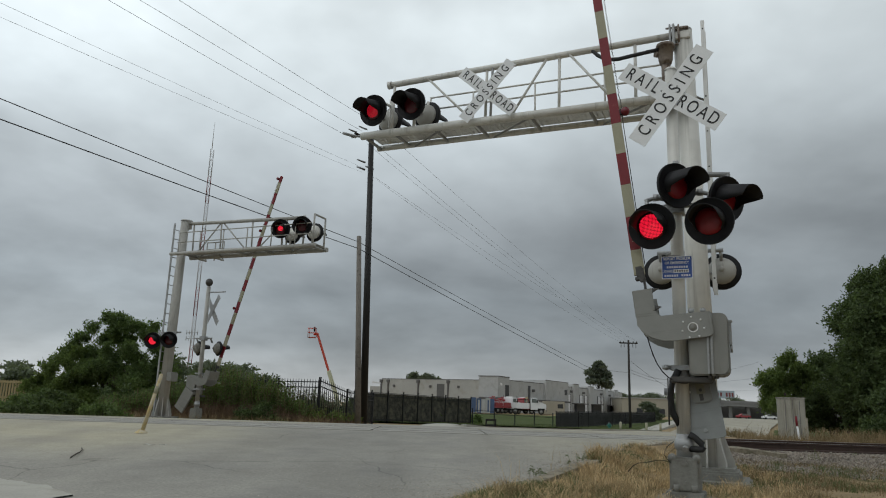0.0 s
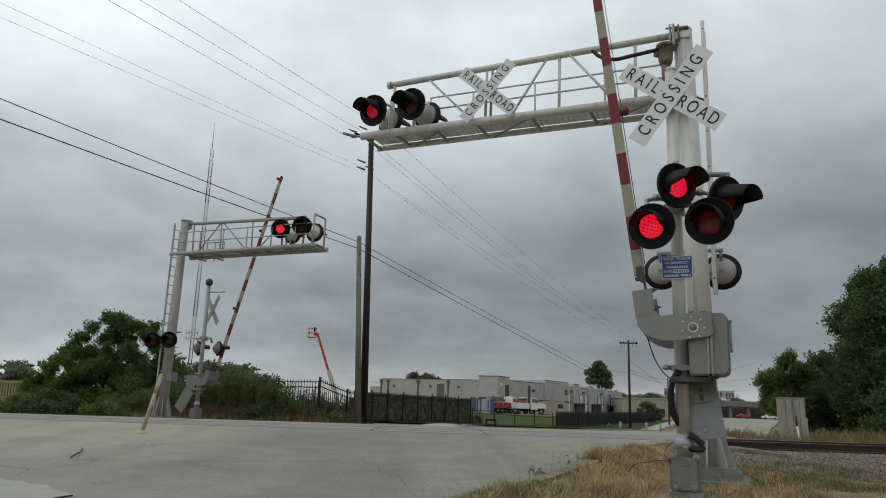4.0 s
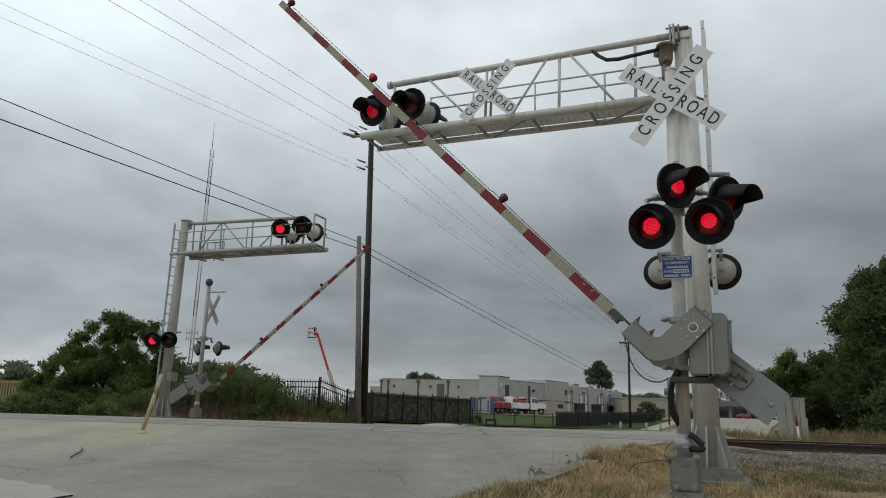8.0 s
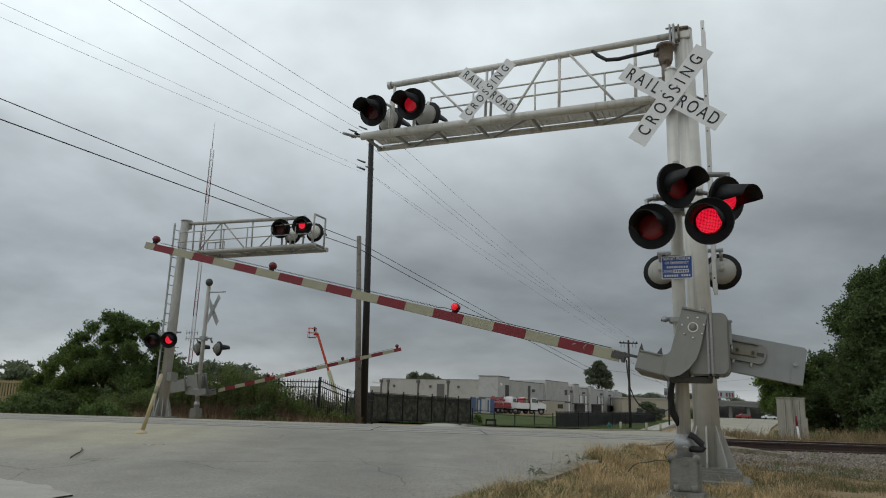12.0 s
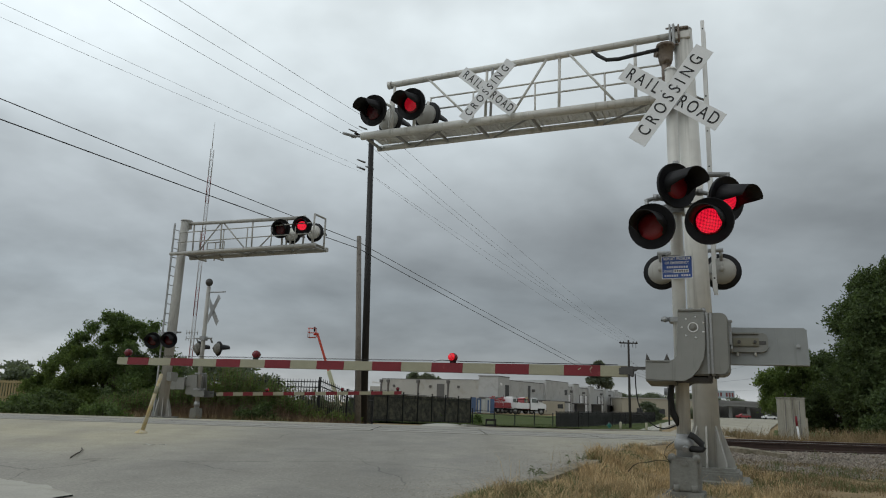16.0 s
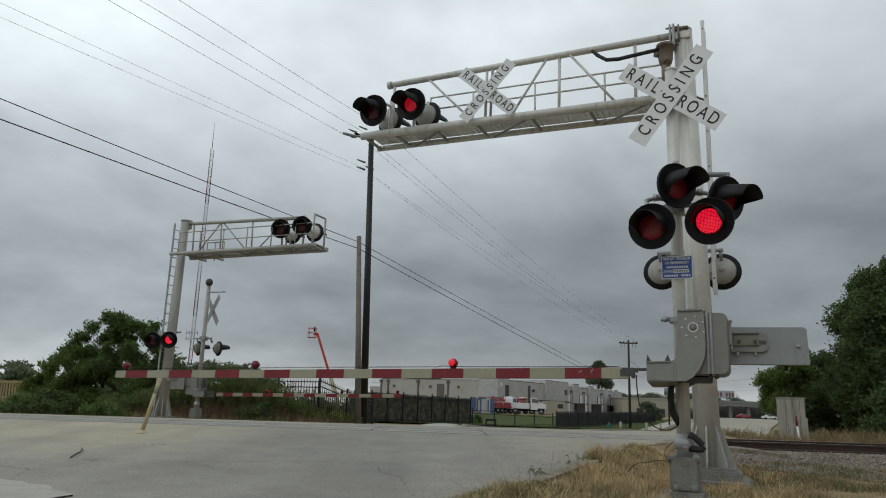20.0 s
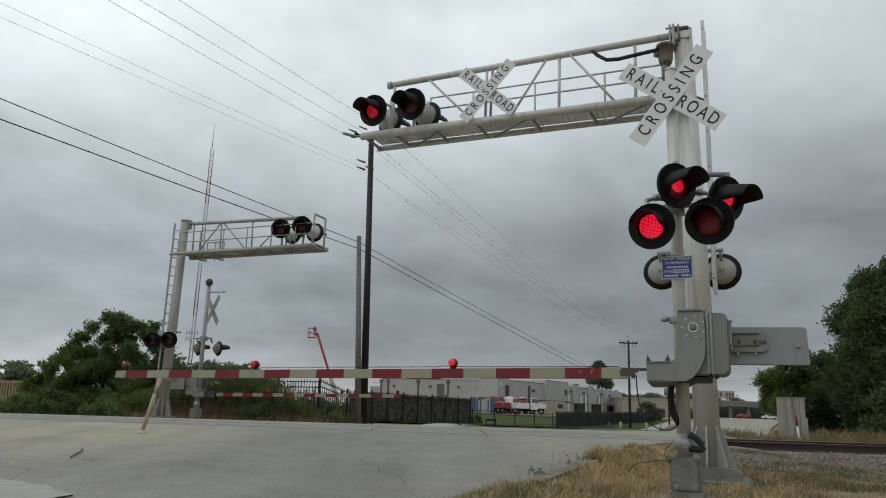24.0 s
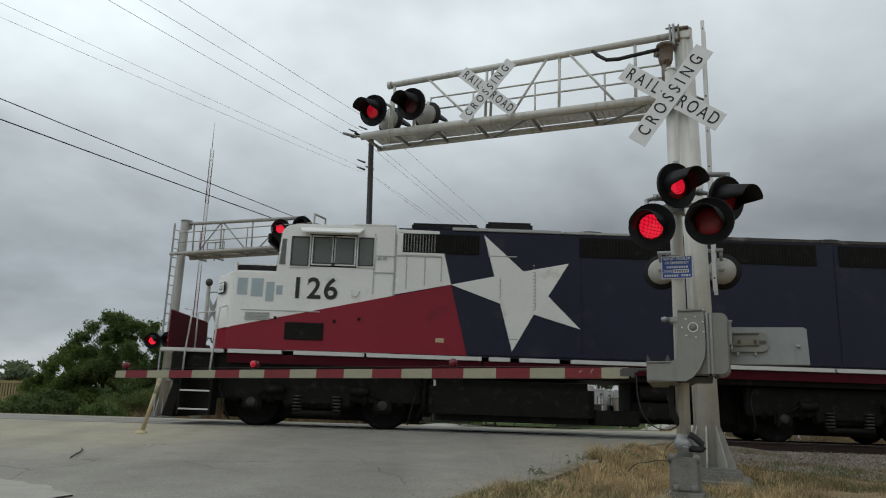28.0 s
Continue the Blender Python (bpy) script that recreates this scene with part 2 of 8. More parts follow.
def lettering(text, size, m, parent, mat, bold=0.0, spacing=1.0):
    cu = bpy.data.curves.new("lettering", "FONT")
    cu.body, cu.size, cu.align_x, cu.align_y, cu.extrude, cu.offset, cu.space_character = text, size, "CENTER", "CENTER", 0.001, bold, spacing
    cu.materials.append(mat)
    ob = new("lettering", cu)
    ob.parent = parent
    ob.matrix_basis = m
    return ob


FACE = pose(0, 0, 0, 90, 0, 180)  # writing that faces local +y
# ---------- ground, road, track ----------
PROFILE_Y = (-400, 0, 6, 9, 13, 15, 19, 24, 31, 46, 64, 105, 124, 5000)
PROFILE_Z = (-1.2, -0.55, -0.41, -0.28, -0.1, -0.01, -0.01, -0.1, -0.28, -0.6, -1.16, -1.2, -0.55, -0.6)
VERGE_Y = (-400, 0, 6, 9, 11, 13, 18, 21, 24, 31, 46, 64, 112, 5000)
VERGE_Z = (-1.2, -0.55, -0.42, -0.36, -0.42, -0.35, -0.32, -0.2, -0.24, -0.4, -0.7, -1.2, -1.32, -1.32)
EDGE_Y = (-60, 2, 6.96, 8.02, 8.41, 9.2, 10.14, 11.23, 12.24, 12.99, 13.75, 14.84, 15.4, 18.6, 30, 55, 100, 200, 400)
EDGE_X = (-38, -2.6, -0.05, 0.48, 0.91, 1.31, 1.75, 2.32, 2.67, 3.13, 3.73, 4.71, 5.3, 7.0, 13.4, 24.4, 45, 95, 195)

LEFT_Y, LEFT_X = (18.45, 19.4, 20.2, 21.5, 24, 30.5, 67, 400), (-12, -9.5, -6.5, -3, 3, 7.1, 21, 146)


def edge(y):
    return float(np.interp(y, EDGE_Y, EDGE_X))


def ground_z(x, y):
    k = min(1, max(0, (x - edge(y) + 0.1) / 1.2))
    k = k * k * (3 - 2 * k)
    z = float(np.interp(y, PROFILE_Y, PROFILE_Z)) * (1 - k) + float(np.interp(y, VERGE_Y, VERGE_Z)) * k
    if x < -11:
        z -= 0.02 * min(8, -11 - x) / 8
    if 19.5 < y < 45:
        z -= 0.08 * min(1, max(0, (float(np.interp(y, LEFT_Y, LEFT_X)) - x) / 2)) * min(1, (y - 19.5) / 2)
    return z


def soil():
    """Grass, straw and bare earth, by two scales of noise."""
    m = material("grass_and_straw", (0.3, 0.225, 0.13), 0.95, 0, 0.4, 1.1, 30, 0.5, (0.1, 0.095, 0.04), 0.6, spec=0.1)
    return m


def concrete_road():
    m = material("worn_concrete_road", (0.276, 0.263, 0.228), 0.9, 0, 0.22, 0.35, 30, 0.3, (0.235, 0.226, 0.202), 0.56)
    n, l = m.node_tree.nodes, m.node_tree.links
    b = n["Principled BSDF"]
    old = b.inputs["Base Color"].links[0].from_socket
    tc = n.new("ShaderNodeTexCoord")
    # cracks, bent by noise
    vo, no, mx = n.new("ShaderNodeTexVoronoi"), n.new("ShaderNodeTexNoise"), n.new("ShaderNodeMix")
    vo.feature = "DISTANCE_TO_EDGE"
    vo.inputs["Scale"].default_value = 0.5
    no.inputs["Scale"].default_value, no.inputs["Detail"].default_value = 1.3, 6
    mx.data_type = "RGBA"
    mx.inputs["Factor"].default_value = 0.22
    l.new(tc.outputs["Object"], no.inputs["Vector"])
    l.new(tc.outputs["Object"], mx.inputs[6])
    l.new(no.outputs["Color"], mx.inputs[7])
    l.new(mx.outputs[2], vo.inputs["Vector"])
    line = n.new("ShaderNodeMapRange")
    line.inputs["From Min"].default_value, line.inputs["From Max"].default_value = 0.0, 0.0042
    line.inputs["To Min"].default_value, line.inputs["To Max"].default_value = 0.75, 0.0
    l.new(vo.outputs["Distance"], line.inputs["Value"])
    gate = n.new("ShaderNodeTexNoise")
    gate.inputs["Scale"].default_value = 0.4
    l.new(tc.outputs["Object"], gate.inputs["Vector"])
    gr = n.new("ShaderNodeMapRange")
    gr.inputs["From Min"].default_value, gr.inputs["From Max"].default_value = 0.46, 0.58
    l.new(gate.outputs["Fac"], gr.inputs["Value"])
    cut = n.new("ShaderNodeMath")
    cut.operation = "MULTIPLY"
    l.new(line.outputs[0], cut.inputs[0])
    l.new(gr.outputs[0], cut.inputs[1])
    dark = n.new("ShaderNodeMix")
    dark.data_type = "RGBA"
    dark.inputs[7].default_value = (0.09, 0.088, 0.08, 1)
    l.new(cut.outputs[0], dark.inputs["Factor"])
    l.new(old, dark.inputs[6])
    # sand carried on to the road: a wide spread at the left and a thin one by the verge
    du = n.new("ShaderNodeTexNoise")
    du.inputs["Scale"].default_value, du.inputs["Detail"].default_value = 0.5, 6
    sx = n.new("ShaderNodeSeparateXYZ")
    l.new(tc.outputs["Object"], du.inputs["Vector"])
    l.new(tc.outputs["Object"], sx.inputs[0])

    def ease(socket, a, b2, lo=0.0, hi=1.0):
        r = n.new("ShaderNodeMapRange")
        r.interpolation_type = "SMOOTHSTEP"
        for key, val in (("From Min", a), ("From Max", b2), ("To Min", lo), ("To Max", hi)):
            r.inputs[key].default_value = val
        l.new(socket, r.inputs["Value"])
        return r.outputs[0]

    def sums(kind, a, b2):
        k = n.new("ShaderNodeMath")
        k.operation = kind
        for socket, value in zip(k.inputs, (a, b2)):
            if hasattr(value, "links"):
                l.new(value, socket)
            else:
                socket.default_value = value
        return k.outputs[0]

    grainy = ease(du.outputs["Fac"], 0.3, 0.65, 0.45, 1.0)
    left = sums("MULTIPLY", ease(sx.outputs["X"], -6.0, -1.5, 1.0, 0.0), ease(sx.outputs["Y"], 8.5, 12.5, 0.1, 1.0))
    verge = sums("MULTIPLY", ease(sx.outputs["X"], 0.0, 3.5, 0.0, 0.7), ease(sx.outputs["Y"], 9.5, 13.0, 0.0, 1.0))
    sand = sums("MULTIPLY", sums("MAXIMUM", left, verge), grainy)
    dm = n.new("ShaderNodeMix")
    dm.data_type = "RGBA"
    dm.inputs[7].default_value = (0.40, 0.365, 0.265, 1)
    l.new(sand, dm.inputs["Factor"])
    l.new(dark.outputs[2], dm.inputs[6])
    # dull bands worn along the way of the traffic
    way, band, tone = n.new("ShaderNodeMapping"), n.new("ShaderNodeTexNoise"), n.new("ShaderNodeMix")
    way.inputs["Rotation"].default_value = (0, 0, radians(24))
    way.inputs["Scale"].default_value = (0.75, 0.09, 1.0)
    band.inputs["Scale"].default_value, band.inputs["Detail"].default_value = 1.0, 4.0
    tone.data_type, tone.blend_type = "RGBA", "MULTIPLY"
    tone.inputs["Factor"].default_value = 1.0
    l.new(tc.outputs["Object"], way.inputs["Vector"])
    l.new(way.outputs[0], band.inputs["Vector"])
    l.new(dm.outputs[2], tone.inputs[6])
    l.new(ease(band.outputs["Fac"], 0.35, 0.68, 1.08, 0.88), tone.inputs[7])
    # blotches and grit at hand size
    blot, grit, rough = n.new("ShaderNodeTexNoise"), n.new("ShaderNodeTexNoise"), n.new("ShaderNodeMix")
    blot.inputs["Scale"].default_value, blot.inputs["Detail"].default_value, blot.inputs["Roughness"].default_value = 2.2, 8.0, 0.7
    grit.inputs["Scale"].default_value, grit.inputs["Detail"].default_value = 38.0, 2.0
    rough.data_type, rough.blend_type = "RGBA", "MULTIPLY"
    rough.inputs["Factor"].default_value = 1.0
    for t in (blot, grit):
        l.new(tc.outputs["Object"], t.inputs["Vector"])
    l.new(tone.outputs[2], rough.inputs[6])
    l.new(sums("MULTIPLY", ease(blot.outputs["Fac"], 0.32, 0.68, 0.93, 1.06), ease(grit.outputs["Fac"], 0.3, 0.7, 0.9, 1.08)), rough.inputs[7])
    l.new(rough.outputs[2], b.inputs["Base Color"])
    return m


SOIL, ROAD = soil(), concrete_road()


def sheet(name, xs_of_y, ys, mat, lift, label, category):
    v, f = [], []
    rows = [[(x, y, ground_z(x, y) + lift) for x in xs_of_y(y)] for y in ys]
    w = len(rows[0])
    for r in rows:
        v += r
    for j in range(len(rows) - 1):
        for i in range(w - 1):
            a = j * w + i
            f.append((a, a + 1, a + w + 1, a + w))
    ob = raw(name, v, f, mat)
    for p in ob.data.polygons:
        p.use_smooth = True
    return tagged(ob, label, category, kind="structure")


GX = np.concatenate([-np.geomspace(4000, 14, 26), np.arange(-13, 30, 0.5), np.geomspace(30, 4000, 28)])
GY = np.concatenate([-np.geomspace(400, 5, 10), np.arange(-4, 34, 0.5), np.geomspace(34.5, 4500, 40)])


v, f = [], []
for y in GY:
    for x in GX:
        paved = (y < 15.6 and x < edge(y) - 0.25) or (15.3 < y < 18.7 and x < 6.7) or (18.4 < y < 300 and float(np.interp(y, LEFT_Y, LEFT_X)) + 0.3 < x < edge(y) - 0.3)
        v.append((x, y, ground_z(x, y) - (0.12 if paved else 0.0)))
w = len(GX)
for j in range(len(GY) - 1):
    for i in range(w - 1):
        a = j * w + i
        f.append((a, a + 1, a + w + 1, a + w))
ground = tagged(raw("ground", v, f, SOIL), "grassy ground with dry straw and bare earth patches", "ground", kind="structure")

near_cols = np.concatenate([np.linspace(-1, -0.25, 8), np.linspace(-0.22, 0, 26)])
road = sheet("road", lambda y: [edge(y) + 60 * k + 0.16 * noise.noise((y * 1.7, 2.0, 5.0)) * (k > -0.03) for k in near_cols], list(np.arange(-6, 15.41, 0.15)), ROAD, 0.004, "wide worn pale concrete road with cracks", "road")
sheet("road", lambda y: list(np.linspace(float(np.interp(y, LEFT_Y, LEFT_X)), edge(y), 24)), [18.45, 19, 19.5, 20, 20.6, 21, 21.5, 22, 23, 24, 25, 27, 29, 31, 35, 40, 48, 56, 66, 80, 100, 130, 170, 230, 320], ROAD, 0.008, "pale concrete street beyond the railway track", "road")

# concrete driveway slab edge by the camera, with a worn and broken rim
bm = bmesh.new()
a, b = Vector((-6.9, 9.11)), Vector((-3.25, 7.05))
rim = []
for i in range(41):
    q = a.lerp(b, i / 40)
    k = 0.05 * noise.noise((i * 0.45, 7.0, 1.0)) + 0.035 * noise.noise((i * 1.9, 3.0, 1.0)) - 0.12 * max(0.0, i / 40 - 0.86) / 0.14
    rim.append(q + Vector((0.49, 0.87)) * k)
for p, q in zip(rim, rim[1:]):
    d = Vector((-0.7, -1.6))
    ring = [p, q, q + d, p + d]
    lo = verts(bm, [(c.x, c.y, ground_z(c.x, c.y) - 0.1) for c in ring])
    hi = verts(bm, [(c.x, c.y, ground_z(c.x, c.y) + 0.022 + 0.012 * noise.noise((c.x * 2, c.y * 2, 4.0))) for c in ring])
    bm.faces.new(hi)
    bm.faces.new((lo[0], lo[1], hi[1], hi[0]))
bmesh.ops.remove_doubles(bm, verts=bm.verts, dist=0.0005)
PALE = material("pale_worn_concrete", (0.4, 0.385, 0.335), 0.85, 0, 0.16, 1.5, 40, 0.3, (0.33, 0.31, 0.26), 0.57)
tagged(part("pavement", bm, PALE), "pale concrete driveway strip set into the road", "pavement", kind="structure")

# sidewalk and kerbs beyond the track
bm = bmesh.new()
walkline = [(0.75, 23.2), (1.6, 24.6), (3.3, 27.0), (6.3, 32.6), (13, 50), (20.2, 68.5), (40, 120)]
for a, b in zip(walkline, walkline[1:]):
    n = Vector((b[1] - a[1], a[0] - b[0])).normalized()
    for k0, k1, h in ((0.0, 0.15, 0.09), (-1.5, 0.0, 0.07)):
        pts = [(a[0] + n.x * k0, a[1] + n.y * k0), (a[0] + n.x * k1, a[1] + n.y * k1), (b[0] + n.x * k1, b[1] + n.y * k1), (b[0] + n.x * k0, b[1] + n.y * k0)]
        lo = verts(bm, [(x, y, ground_z(x, y) - 0.2) for x, y in pts])
        hi = verts(bm, [(x, y, ground_z(x, y) + h) for x, y in pts])
        bm.faces.new(hi)
        for k in range(4):
            bm.faces.new((lo[k], lo[(k + 1) % 4], hi[(k + 1) % 4], hi[k]))
rings = []
for grow, z in ((1.0, -0.3), (0.97, -0.1), (0.8, -0.06), (0.35, -0.035)):
    rings.append(verts(bm, [(0.13 + grow * 0.78 * math.cos(0.45 * k), 23.6 + grow * 2.6 * math.sin(0.45 * k) + 0.9 * math.cos(0.45 * k) * grow, z) for k in range(14)]))
for A, B in zip(rings, rings[1:]):
    for k in range(14):
        bm.faces.new((A[k], A[(k + 1) % 14], B[(k + 1) % 14], B[k]))
bm.faces.new(rings[-1])
tagged(part("sidewalk", bm, PALE), "pale concrete sidewalk with a kerb along the far street", "pavement", kind="structure")

# low kerb along the grass verge
kerb = thing("kerb", pose(0, 0, 0), "low broken concrete kerb along the grass verge", "kerb", kind="structure")
ys = [6.9, 7.55, 8.15, 8.75, 9.3, 9.9, 10.5, 11.0, 11.4]
for y0, y1 in zip(ys, ys[1:]):
    bm = bmesh.new()
    a, b = Vector((edge(y0), y0, 0)), Vector((edge(y1), y1, 0))
    d = (b - a).normalized()
    n = Vector((d.y, -d.x, 0)) * random.uniform(0.15, 0.19)
    b = b - d * 0.02
    pts = [a, b, b + n, a + n]
    lo = verts(bm, [(p.x, p.y, ground_z(a.x - 0.3, p.y) - 0.15) for p in pts])
    hi = verts(bm, [(p.x, p.y, ground_z(a.x - 0.3, p.y) + 0.036 - 0.026 * max(0.0, p.y - 10.2) / 1.2) for p in pts])
    bm.faces.new(hi)
    for k in range(4):
        bm.faces.new((lo[k], lo[(k + 1) % 4], hi[(k + 1) % 4], hi[k]))
    part("kerb_stone", bm, TAN_CONCRETE, kerb)

# broken concrete apron at the end of the crossing
bm = bmesh.new()
for q in ([(5.5, 15.38), (6.15, 15.34), (6.62, 14.95), (6.3, 14.97)], [(6.4, 14.93), (6.66, 14.9), (6.9, 14.66), (6.75, 14.64)]):
    lo = verts(bm, [(x, y, -0.5) for x, y in q])
    hi = verts(bm, [(x, y, -0.07 - 0.14 * max(0, 15.3 - y)) for x, y in q])
    bm.faces.new(hi[::-1])
    for k in range(4):
        bm.faces.new((lo[k], lo[(k + 1) % 4], hi[(k + 1) % 4], hi[k]))
tagged(part("apron", bm, TAN_CONCRETE), "broken tan concrete apron beside the rail", "pavement", kind="structure")

# rails, crossing panels, sleepers, ballast
RAIL_Y = (16.25, 17.685)
for y in RAIL_Y:
    rail = thing("rail", pose(0, y, 0), "rusty steel railway rail with a polished head", "rail", "rails of the track")
    bm = bmesh.new()
    prof = [(-0.07, -0.17), (0.07, -0.17), (0.07, -0.155), (0.012, -0.135), (0.012, -0.05), (0.034, -0.04), (0.034, -0.006), (-0.034, -0.006), (-0.034, -0.04), (-0.012, -0.05), (-0.012, -0.135), (-0.07, -0.155)]
    a = verts(bm, [(-120, p, q) for p, q in prof])
    b = verts(bm, [(1100, p, q) for p, q in prof])
    bm.faces.new(a), bm.faces.new(b[::-1])
    for i in range(len(prof)):
        j = (i + 1) % len(prof)
        bm.faces.new((a[i], a[j], b[j], b[i]))
    part("rail_web", bm, RUST, rail)
    shape("rail_head", RAILHEAD, rail, [(box, -120, 1100, -0.032, 0.032, -0.006, 0.0)])

crossing = thing("level_crossing", pose(0, 0, 0), "concrete panels set between the rails across the road", "level crossing", kind="structure")
PANEL = material("grey_crossing_panel", (0.3, 0.288, 0.25), 0.85, 0, 0.2, 1.5, 40, 0.25, (0.22, 0.21, 0.185), 0.6, each=0.3)
panels = {}
for row, (y0, y1) in enumerate(((15.42, 16.2), (16.32, 17.62), (17.74, 18.44))):
    me = None
    for i in range(-26, 3):
        if me is None:
            bm = bmesh.new()
            box(bm, 0.01, 2.43, y0, y1, -0.2, -0.004, None, 0.012)
            ob = part("crossing_panel", bm, PANEL, crossing)
            me = ob.data
        else:
            ob = new("crossing_panel", me)
            ob.parent = crossing
        ob.location = (i * 2.44 - 1.4, 0, 0)

FILLER = material("grey_rubber_filler", (0.15, 0.145, 0.135), 0.8, 0, 0.25, 2, 40, 0.2)
for y in RAIL_Y:
    for k in (-0.056, 0.056):
        shape("flangeway_filler", FILLER, crossing, [(box, -70, 6.0, y + k - 0.022, y + k + 0.022, -0.2, -0.012)])

bm = bmesh.new()
prof = [(13.9, -0.42), (15.1, -0.2), (18.8, -0.2), (20.2, -0.42)]
for x0, x1 in ((6.0, 10), (10, 20), (20, 60), (60, 1100)):
    a = verts(bm, [(x0, y, z) for y, z in prof])
    b = verts(bm, [(x1, y, z) for y, z in prof])
    for i in range(3):
        bm.faces.new((a[i], a[i + 1], b[i + 1], b[i]))
BALLAST = material("ballast_bed", (0.2, 0.178, 0.152), 0.95, 0, 0.5, 7, 26, 1.0, (0.1, 0.085, 0.07), 0.55)
tagged(part("ballast", bm, BALLAST), "grey crushed stone ballast bed under the track", "ballast", kind="structure")

sleepers = None
track = thing("sleepers", pose(0, 0, 0), "dark creosoted timber sleepers under the rails", "sleepers", kind="structure")
for i in range(60):
    if sleepers is None:
        bm = bmesh.new()
        box(bm, -0.115, 0.115, 15.65, 18.3, -0.33, -0.172, None, 0.01)
        sleepers = part("sleeper", bm, TIE, track).data
        ob = track.children[0]
    else:
        ob = new("sleeper", sleepers)
        ob.parent = track
    ob.location = (6.3 + 0.53 * i, random.uniform(-0.04, 0.04), 0)
    ob.rotation_euler = (0, 0, random.uniform(-0.01, 0.01))


def stones(n, spot, r0, r1):
    """Loose stones: uneven eight-cornered lumps."""
    v, f = [], []
    for _ in range(n):
        x, y, z = spot()
        r = random.uniform(r0, r1)
        R = Euler((random.random() * 6, random.random() * 6, random.random() * 6)).to_matrix()
        k = len(v)
        for c in ((1, 0, 0), (-1, 0, 0), (0, 1, 0), (0, -1, 0), (0, 0, 0.8), (0, 0, -0.8)):
            p = R @ Vector(c) * r * random.uniform(0.7, 1.15)
            v.append((x + p.x, y + p.y, z + p.z + r * 0.3))
        f += [(k + a, k + b, k + c) for a, b, c in ((0, 2, 4), (2, 1, 4), (1, 3, 4), (3, 0, 4), (2, 0, 5), (1, 2, 5), (3, 1, 5), (0, 3, 5))]
    return v, f


def ballast_spot():
    x = 5.2 + abs(random.gauss(0, 4))
    y = random.uniform(12.9 - 1.9 * min(1.0, max(0.0, x - 5.4) / 2.5) * random.random() ** 0.6, 16.0)
    return x, y, float(np.interp(y, (13.9, 15.1, 16), (-0.36, -0.2, -0.2))) if y > 13.9 else ground_z(x, y)


tagged(raw("ballast_stones", *stones(11500, ballast_spot, 0.014, 0.042), STONE), "loose grey ballast stones beside the rail", "stones", kind="stuff")


GRAVEL = material("mixed_road_gravel", (0.33, 0.3, 0.25), 0.9, 0, 0.6, 9, 60, 0.2, island=1.4)


def gravel_spot():
    y = random.uniform(6.8, 12.5) if random.random() < 0.8 else random.uniform(12, 15)
    x = edge(y) - abs(random.gauss(0, 1.0)) * random.random() + 0.05
    return x, y, ground_z(x, y)


tagged(raw("gravel", *stones(10000, gravel_spot, 0.003, 0.0115), GRAVEL), "fine loose gravel along the road edge", "gravel", kind="stuff")


def blades(n, spot, h0, h1, w, lean=0.5):
    v, f = [], []
    for _ in range(n):
        x, y, z = spot()
        h = random.uniform(h0, h1)
        a = random.random() * 6.283
        dx, dy = math.cos(a) * w, math.sin(a) * w
        b = random.random() * 6.283
        s = random.uniform(0.1, lean) * h
        ox, oy = math.cos(b) * s, math.sin(b) * s
        k = len(v)
        v += [(x - dx, y - dy, z - 0.02), (x + dx, y + dy, z - 0.02), (x + dx * 0.7 + ox * 0.4, y + dy * 0.7 + oy * 0.4, z + h * 0.6), (x - dx * 0.7 + ox * 0.4, y - dy * 0.7 + oy * 0.4, z + h * 0.6), (x + ox, y + oy, z + h)]
        f += [(k, k + 1, k + 2, k + 3), (k + 3, k + 2, k + 4)]
    return v, f


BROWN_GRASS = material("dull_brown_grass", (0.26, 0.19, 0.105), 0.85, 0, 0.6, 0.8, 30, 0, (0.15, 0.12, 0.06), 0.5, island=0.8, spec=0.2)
STRAW = material("dry_straw_grass", (0.56, 0.42, 0.235), 0.85, 0, 0.6, 0.8, 30, 0, (0.2, 0.155, 0.075), 0.56, island=0.8, spec=0.2)
GREEN = material("green_grass", (0.11, 0.14, 0.048), 0.8, 0, 0.35, 0.9, 30, 0, island=0.8)


def verge_spot(lo=5.0, hi=14.6):
    while True:
        y = random.uniform(lo, hi)
        x = edge(y) + (0.27 if y < 11.2 else -0.05) + random.random() ** 1.2 * 8.5
        if y > 13.2 and random.random() < (y - 13.2) / 2.2:
            continue
        if abs(x - 3.85) < 0.75 and 9.3 < y < 11.4:
            continue
        if noise.noise((x * 0.9, y * 0.9, 3.0)) > -0.12 + 0.22 * min(1, max(0, x - 4.2)) + random.uniform(-0.3, 0.3):
            return x, y, ground_z(x, y)


def green_spot():
    while True:
        y = random.uniform(5.0, 13.0)
        x = edge(y) + 0.2 + random.random() ** 1.2 * 8
        if noise.noise((x * 0.7, y * 0.7, 9.0)) > 0.12:
            return x, y, ground_z(x, y)


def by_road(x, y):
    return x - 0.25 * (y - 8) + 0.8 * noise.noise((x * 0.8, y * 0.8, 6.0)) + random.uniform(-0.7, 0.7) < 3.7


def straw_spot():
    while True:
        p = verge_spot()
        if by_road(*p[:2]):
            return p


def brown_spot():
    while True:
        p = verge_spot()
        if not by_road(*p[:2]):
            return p


